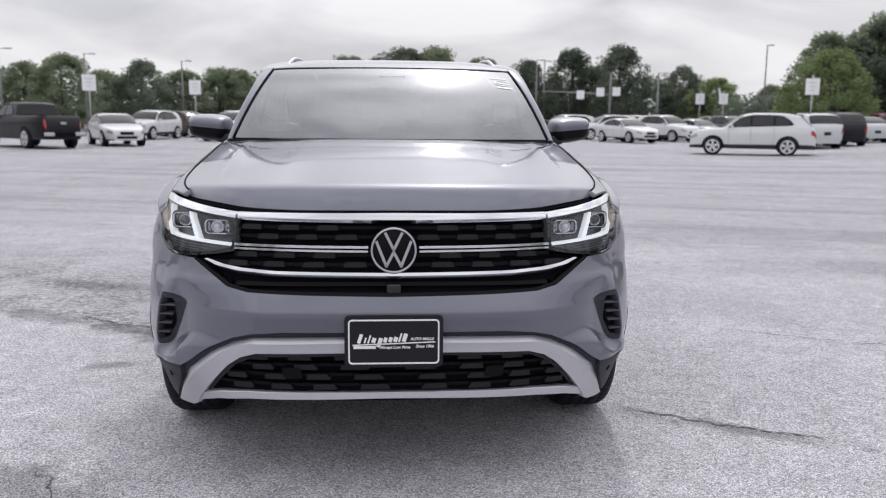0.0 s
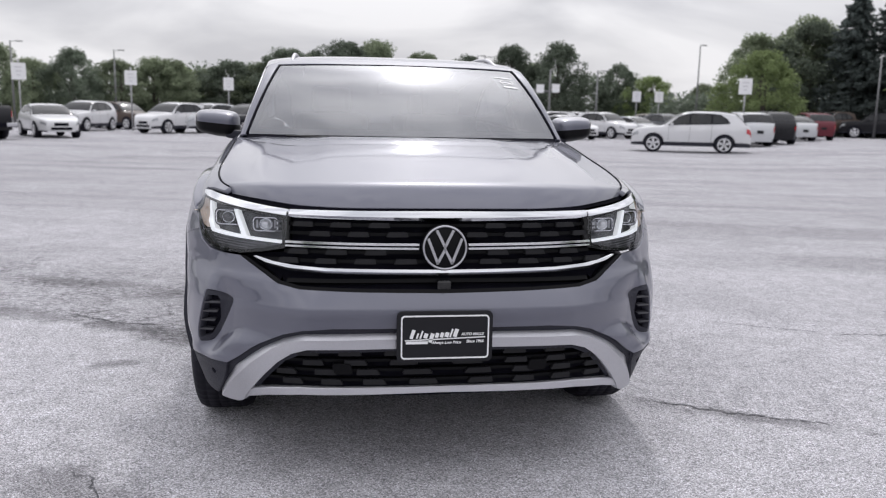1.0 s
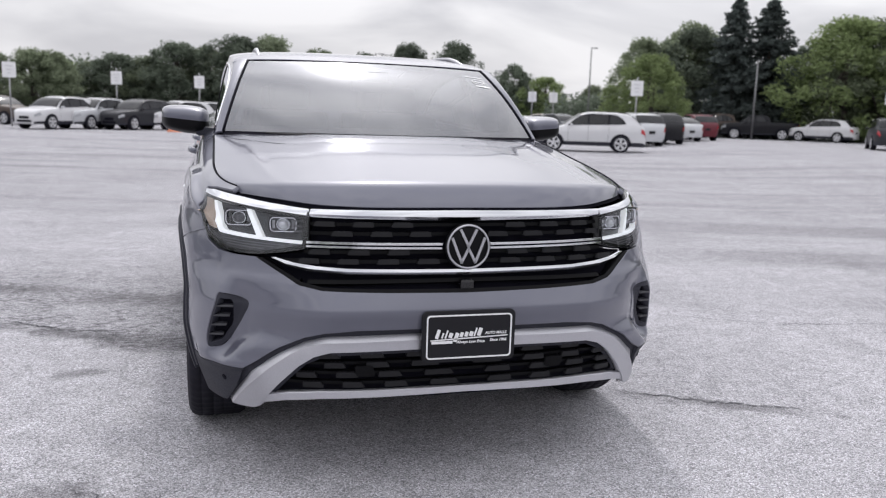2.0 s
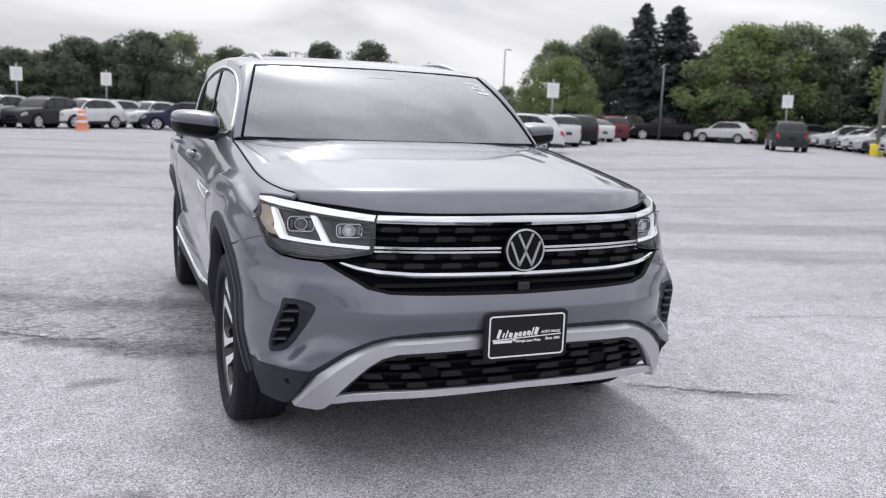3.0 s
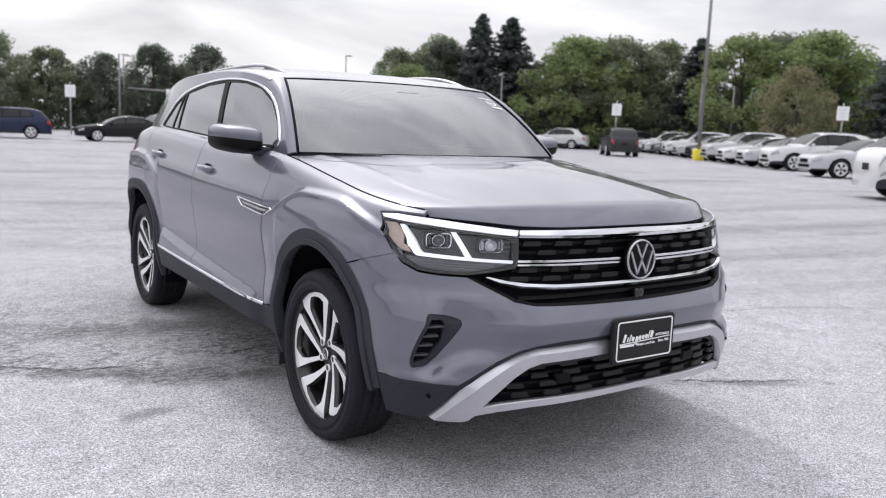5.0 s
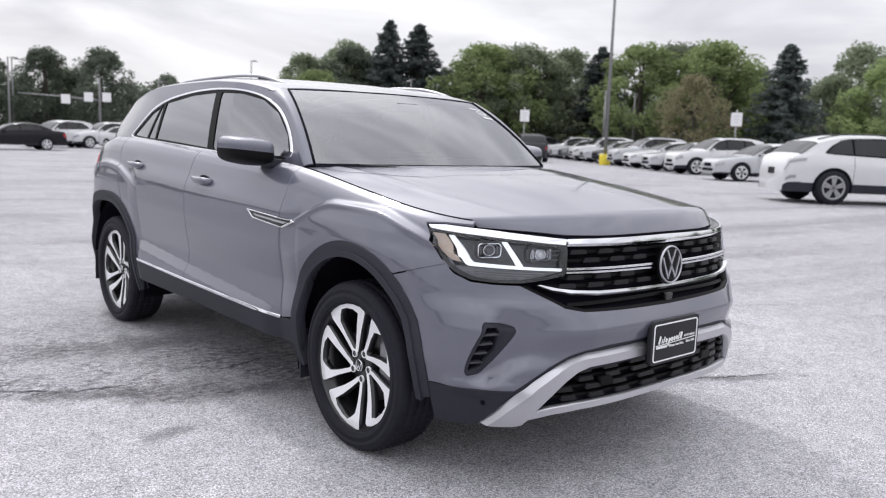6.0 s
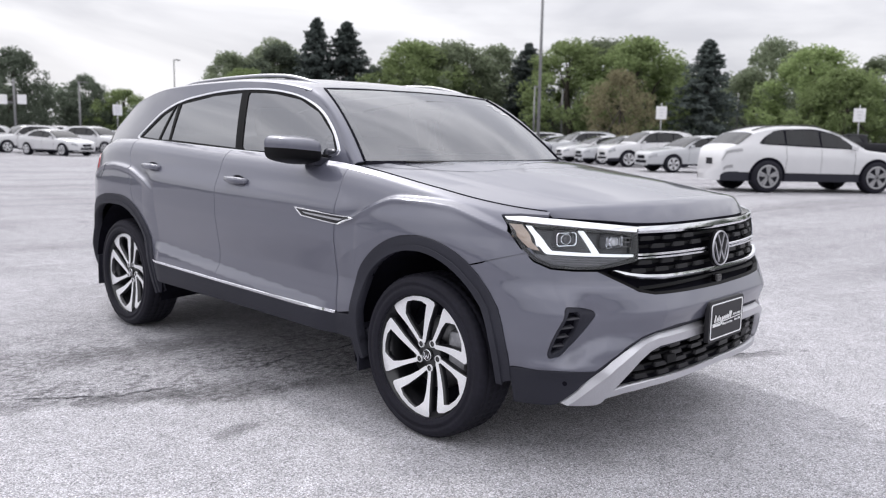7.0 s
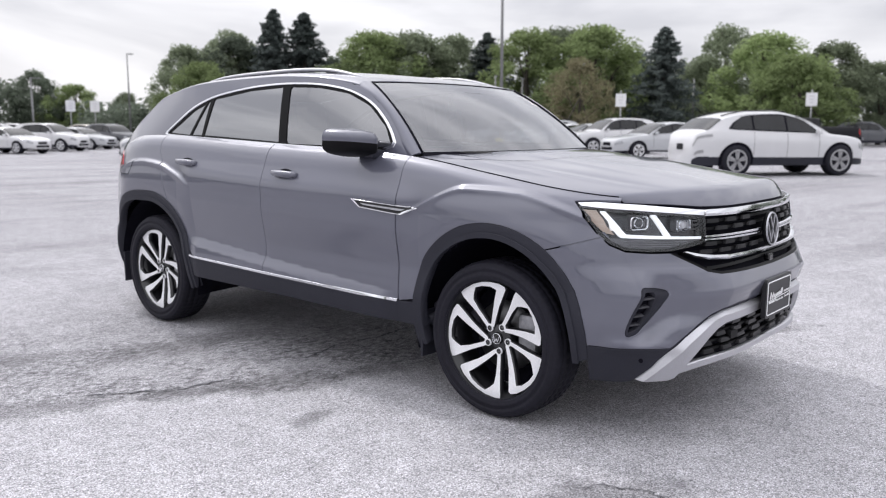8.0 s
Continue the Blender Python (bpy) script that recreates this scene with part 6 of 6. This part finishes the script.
        part("window_band", me, MATTBLACK, t)
    for i, (a, b) in enumerate(k["sides"]):
        first_pane, last_pane = i == 0, i == len(k["sides"]) - 1
        line = [(a - (0.028 if first_pane else 0.0), 1.12), (a + (0.022 if first_pane else 0.0), 1.70), (a + (0.055 if first_pane else 0.002), 1.90), (b - (0.05 if last_pane else 0.002), 1.90), (b - (0.012 if last_pane else 0.0), 1.60), (b + (0.018 if last_pane else 0.0), 1.17), (b - (0.015 if last_pane else 0.0), 1.12)]
        for sg in (1, -1):
            me = patch(skin(0.012), line, 0.10, (), 0.0, 0.003, stretch=(L, 0.5))
            if sg < 0:
                me.transform(Matrix.Diagonal((-1, 1, 1, 1)))
                me.flip_normals()
            part("side_window", me, CARGLASS, t)
    v, f = sheet(*k["front"], 2.06, 3.0, 8, 8, 0.010)
    part("windscreen", mesh_of("windscreen", v, f), CARGLASS, t)
    v, f = sheet(*k["rear"], 2.08, 3.0, 6, 8, 0.010)
    part("rear_window", mesh_of("rear_window", v, f), CARGLASS, t)
    trim_top = {"suv": 0.20, "crossover": 0.25}.get(kind, 0.10)
    v, f = sheet(0.0, 1.0, 0.0, trim_top, 50, 4, 0.006)
    part("lower_trim", mesh_of("trim", v, f), CLAD, t)
    low = 0.27 if kind != "pickup" else 0.38
    rimmat = DARKRIM if kind == "crossover" else RIM
    for sg in (1, -1):
        v, f = sheet(0.004, 0.060, 0.64, 0.86, 5, 5, 0.008, (sg,))
        part("headlamp", mesh_of("headlamp", v, f), HEADLAMP, t)
        if kind == "crossover":
            v, f = sheet(0.93, 0.999, 0.0, 0.27, 8, 5, 0.008, (sg,))
            part("rear_cladding", mesh_of("cladding", v, f), CLAD, t)
            v, f = sheet(0.955, 0.992, 0.38, 0.47, 4, 4, 0.010, (sg,))
            part("rear_reflector", mesh_of("reflector", v, f), DARKRIM, t)
        v, f = sheet(0.915, 0.998, 0.83, 0.91, 6, 4, 0.008, (sg,)) if kind == "crossover" else sheet(0.955 if kind != "pickup" else 0.982, 0.996, 0.66 if kind != "pickup" else 0.56, 0.88, 5, 5, 0.008, (sg,))
        part("tail_lamp", mesh_of("tail_lamp", v, f), DARKRIM if kind == "crossover" else RED, t)
        part("wing_mirror", block((0.16, 0.10, 0.11), (sg * (W + 0.05), (k["front"][0] + 0.065 - 0.5) * L, k["belt"][1][4] + 0.03), 0.03), BODY["white"], t)
        for td in (k["sides"][0][1] + 0.005, k["sides"][1][1] + 0.005, k["sides"][0][0] - 0.02):
            v, f = sheet(td - 0.0008, td + 0.0008, 0.22, 1.0, 2, 8, 0.004, (sg,))
            part("door_gap", mesh_of("gap", v, f), MATTBLACK, t)
        for ax in k["axles"]:
            y, R = (ax - 0.5) * L, k["r"]

            def on_side(yy, zz):
                tt = np.clip(yy / L + 0.5, 0, 1)
                zb = pchip(*k["belt"], tt)
                return point(tt, np.clip((zz - low) / (zb - low), 0, 0.99))[..., 0]

            verts, faces = [], []
            ring = np.linspace(math.radians(-14), math.radians(194), 25)
            for w in ring:
                for q in (0.0, 0.5, 1.0, 1.17):
                    yy, zz = y + q * R * math.cos(w), max(R + q * R * math.sin(w), low)
                    verts.append((sg * (float(on_side(np.array(yy), np.array(zz))) + 0.009), yy, zz))
            for i in range(24):
                for j in range(3):
                    q = (4 * i + j, 4 * i + 4 + j, 4 * i + 5 + j, 4 * i + 1 + j)
                    faces.append(q if sg > 0 else q[::-1])
            part("wheel_arch", mesh_of("arch", verts, faces, False), MATTBLACK, t)
            xs = float(np.max(on_side(np.full(5, y), np.linspace(R, 1.95 * R, 5)))) + 0.016
            wh = part("wheel", lathe([(0.0, sg * (xs - 0.01)), (R * 0.60, sg * (xs - 0.01)), (R * 0.70, sg * (xs + 0.014)), (R * 0.95, sg * (xs + 0.012)), (R, sg * (xs - 0.02)), (R, sg * (xs - 0.24)), (0.0, sg * (xs - 0.24))], 28, "x"), RUBBER, t)
            wh.location = (0, y, R)
            bm = bmesh.new()
            for q in range(5):
                for o in (-0.16, 0.16):
                    w = q * 1.2566 + o
                    box(bm, (0.02, R * 0.13, R * 0.60), (sg * (xs + 0.008), -R * 0.34 * math.sin(w), R * 0.34 * math.cos(w)), 0.0, Matrix.Rotation(w, 3, "X"))
            part("rim", bm, rimmat, wh)
            part("rim_edge", lathe([(R * 0.60, sg * (xs + 0.004)), (R * 0.61, sg * (xs + 0.02)), (R * 0.70, sg * (xs + 0.02)), (R * 0.72, sg * (xs + 0.01))], 28, "x"), rimmat, wh)
    front = float(point(0.0, 0.5)[0])
    part("front_grille", block((front * 1.0, 0.03, 0.13), (0, -L / 2 - 0.002, 0.58 if kind != "pickup" else 0.78), 0.01), MATTBLACK, t)
    part("lower_grille", block((front * 1.5, 0.03, 0.11), (0, -L / 2 - 0.002, 0.40), 0.01), MATTBLACK, t)
    part("rear_plate", block((0.31, 0.02, 0.15), (0, L / 2 + 0.002, 0.60 if kind == "sedan" else 0.72), 0.005), PLATE, t)
    if kind == "pickup":
        part("load_bed", block((1.55, 1.95, 0.03), (0, L * 0.30, 1.327), 0.005), MATTBLACK, t)
        part("rear_bumper", block((1.70, 0.14, 0.17), (0, L / 2 + 0.03, 0.58), 0.03), MATTBLACK, t)
        for sg in (1, -1):
            part("bumper_end", block((0.42, 0.15, 0.15), (sg * 0.62, L / 2 + 0.035, 0.59), 0.03), SATIN, t)
        part("tailgate_badge", block((0.22, 0.02, 0.09), (0, L / 2 + 0.004, 1.02), 0.01), SATIN, t)
    if kind in ("suv", "crossover"):
        for sg in (1, -1):
            part("roof_rail", tube([(sg * 0.55, (q - 0.5) * L, float(pchip(*k["roof"], q)) + 0.01) for q in np.linspace(0.47, 0.84, 8)], 0.016, 6), GLOSSBLACK, t)
    return t


NAMES = {"suv": "SUV", "sedan": "saloon car", "pickup": "pickup truck", "crossover": "crossover"}
CAR_PROTO, first = {k: parked_car(k) for k in KINDS}, set()


def park(kind, colour, x, y, nose_az, label=None):
    m = pose(x, y, float(rise_at(x, y)), 0, 0, 180 - nose_az)
    if kind in first:
        ob = copy_thing(CAR_PROTO[kind], m)
    else:
        first.add(kind)
        ob = CAR_PROTO[kind]
        ob.matrix_basis = m
    for c in ob.children:
        if c.name.split(".")[0] in ("body", "wing_mirror"):
            c.material_slots[0].link = "OBJECT"
            c.material_slots[0].material = BODY[colour]
    shade = {"dark": "dark grey", "navy": "dark blue"}.get(colour, colour)
    tagged(ob, label or f"{shade} {NAMES[kind]} parked on the asphalt lot")
    return ob


CARS = [
    ("pickup", "black", -15.0, 31.4, -46), ("sedan", "white", -12.6, 34.4, 150), ("suv", "white", -13.8, 44.4, -166), ("sedan", "silver", -14.8, 54.5, -164),
    ("suv", "white", 14.45, 27.9, -66), ("suv", "white", 14.6, 50.3, -95), ("suv", "white", 17.1, 50.7, 127), ("sedan", "silver", 20.2, 52.8, 130), ("sedan", "blue", 23.0, 56.4, 140), ("suv", "beige", 25.2, 57.6, 172),
    ("suv", "silver", 20.2, 34.3, 8), ("suv", "black", 22.8, 36.4, 14), ("sedan", "silver", 26.8, 40.9, 11), ("suv", "red", 29.8, 43.7, 12),
    ("suv", "brown", -13.1, 49.8, 127), ("pickup", "brown", 37.4, 51.8, -86), ("pickup", "black", 39.4, 49.9, -64),
]
CARS += [
    ("suv", "white", -8.7, 42.6, -149), ("suv", "silver", -7.1, 44.4, -148), ("suv", "dark", -4.9, 44.6, -145), ("suv", "white", -2.9, 46.2, -133), ("suv", "silver", -1.6, 49.0, -131),
    ("suv", "white", 42.5, 46.5, -29), ("suv", "dark", 46.6, 47.4, -57), ("suv", "dark", 33.6, 31.4, 38), ("suv", "grey", 48.3, 43.2, 106), ("sedan", "red", 52.2, 44.8, 100), ("suv", "white", 0.6, 50.2, -137),
    ("suv", "navy", 2.45, 47.1, -82), ("sedan", "black", 8.0, 44.5, -90), ("suv", "white", 11.8, 50.4, -107),
]
CARS += [
    ("sedan", "white", 14.2, 44.4, 161), ("suv", "white", 17.6, 47.3, 153), ("sedan", "silver", 20.8, 50.2, 155), ("suv", "grey", 24.1, 52.4, 167),
    ("suv", "dark", 52.6, 19.5, 180), ("suv", "white", 49.6, 16.8, -179), ("pickup", "black", 49.1, 13.3, -11), ("suv", "silver", 57.6, 25.2, -174), ("sedan", "dark", 55.5, 21.5, 178), ("suv", "grey", 55.6, 11.4, 174),
]
for row in CARS:
    park(*row)
# a slanting row of cars, noses to the aisle, with one free bay
park("sedan", "silver", 26.4, 12.3, -57, "silver saloon car parked at the end of a row")
for i, (kind, colour) in enumerate((("suv", "white"), ("sedan", "silver"), ("sedan", "white"), ("suv", "silver"), ("sedan", "dark"), ("sedan", "silver"), ("suv", "white"), ("sedan", "grey"), ("sedan", "silver"), ("suv", "white"), ("sedan", "silver"))):
    park(kind, colour, 30.2 + 1.80 * i, 16.55 + 2.47 * i, -57)
park("crossover", "white", 17.25, 5.03, 128, "white crossover with dark alloy wheels standing in the aisle")

# ---- signs, lamp posts and a traffic drum ----
GALV = material("galvanised_steel", (0.38, 0.38, 0.39), 0.45, 0.6, 0, 0.15, 20)
POLEGREY = material("grey_lamp_pole", (0.20, 0.20, 0.205), 0.5, 0.3, 0, 0.15, 20)
SIGNWHITE = material("white_sign", (0.80, 0.80, 0.81), 0.45, 0, 0, 0.03, 10)
SIGNGREY = material("grey_lettering", (0.60, 0.60, 0.62), 0.5)
YELLOW = material("yellow_paint", (0.72, 0.58, 0.04), 0.5, 0, 0, 0.15, 8)
ORANGE = material("orange_plastic", (0.66, 0.24, 0.14), 0.5, 0, 0, 0.1, 8)


def row_sign(m):
    s = thing("row_sign", "white rectangular sign on a thin steel post", "sign", m, "row signs")
    part("post", tube([(0, 0, 0), (0, 0, 3.6)], 0.04, 8), GALV, s)
    p = part("panel", block((0.66, 0.03, 0.82), (0, -0.06, 3.0), 0.012), SIGNWHITE, s)
    for k in range(3):
        part("lettering_bar", block((0.34 - 0.08 * k, 0.006, 0.05), (0, -0.079, 3.2 - 0.19 * k), 0.0), SIGNGREY, p)
    return s


SIGNS = [(-15.5, 39.6), (-11.4, 45.0), (21.6, 36.9), (-6.8, 52.1), (-1.8, 54.4), (39.3, 37.3), (7.6, 58.0), (43.6, 23.4), (49.8, 13.5), (24.0, 58.2), (25.9, 58.3)]
sign0 = None
for x, y in SIGNS:
    m = pose(x, y, float(rise_at(x, y)), 0, 0, -math.degrees(math.atan2(x + 1.6, y + 3.2)))
    sign0 = row_sign(m) if sign0 is None else copy_thing(sign0, m) and sign0


def lamp_post(m, height):
    s = thing("street_lamp", "tall slim grey steel lamp post", "lamp", m, "lamp posts")
    part("pole", tube([(0, 0, 0), (0, 0, 5.0), (0, 0, 10.0)], [0.085, 0.07, 0.05], 10), POLEGREY, s)
    part("arm", tube([(0, 0, 9.85), (0.25, 0, 9.95), (0.45, 0, 10.0)], 0.035, 6), POLEGREY, s)
    part("lamp_head", block((0.50, 0.22, 0.12), (0.6, 0, 9.98), 0.03), POLEGREY, s)
    return s


POLES = [(-25.9, 52.6, 5.7), (-23.8, 62.1, 6.1), (-18.1, 69.1, 6.1), (12.4, 65.2, 6.3), (18.1, 50.6, 4.5), (31.9, 64.2, 7.6), (38.4, 49.3, 5.9), (14.9, 74.9, 6.9), (47.5, 33.9, 5.0), (42.6, 32.8, 4.9), (61.2, 24.2, 6.5), (67.5, 18.3, 7.1), (55.5, 23.7, 4.9)]
lamp0 = None
for x, y, h in POLES + [(34.7, 26.4, 12.5)]:
    up = float(rise_at(x, y))
    m = pose(x, y, up, 0, 0, 30) @ Matrix.Diagonal((1, 1, h / 10, 1)) if h < 12 else pose(x, y, up, 0, 0, 60) @ Matrix.Diagonal((1.25, 1.25, h / 10, 1))
    if lamp0 is None:
        lamp0 = lamp_post(m, h)
    else:
        copy_thing(lamp0, m @ Matrix.Diagonal((1 / lamp0.scale[0], 1 / lamp0.scale[1], 1 / lamp0.scale[2], 1)))
base = tagged(part("lamp_base", lathe([(0.0, 0.62), (0.28, 0.62), (0.32, 0.57), (0.32, 0.0)], 24, "z"), YELLOW, None), "yellow painted concrete base of the lamp post", "bollard")
base.location = (34.7, 26.4, 0.22)

drum = thing("traffic_drum", "orange plastic traffic drum with pale bands", "traffic drum", pose(-2.9, 41.5, 0))
part("barrel", lathe([(0.0, 1.02), (0.16, 1.02), (0.20, 0.98), (0.23, 0.60), (0.26, 0.30), (0.29, 0.10), (0.30, 0.08)], 24, "z"), ORANGE, drum)
part("rubber_foot", lathe([(0.30, 0.09), (0.37, 0.07), (0.38, 0.0)], 24, "z"), ORANGE, drum)
for z0, r0 in ((0.74, 0.226), (0.40, 0.256)):
    part("pale_band", lathe([(r0 - 0.012, z0 + 0.12), (r0 + 0.006, z0 + 0.12), (r0 + 0.016, z0), (r0 - 0.012, z0)], 24, "z"), SIGNWHITE, drum)


def signal_mast(m):
    s = thing("signal_mast", "grey steel mast with a long arm and white road signs", "sign mast", m)
    part("pole", tube([(0, 0, 0), (0, 0, 3.0), (0, 0, 5.7)], [0.12, 0.10, 0.08], 10), POLEGREY, s)
    arm = part("arm", tube([(0, 0, 3.75), (-3.0, 0, 3.95), (-6.3, 0, 4.05)], [0.08, 0.065, 0.05], 8), POLEGREY, s)
    for x, z in ((0.55, 4.05), (-0.9, 4.0), (-2.7, 3.75)):
        part("sign_board", block((0.72, 0.03, 0.78), (x, -0.12, z), 0.02), SIGNWHITE, arm)
    return s


signal_mast(pose(17.6, 60.8, 0, 0, 0, -12) @ Matrix.Diagonal((0.87, 0.87, 0.88, 1)))
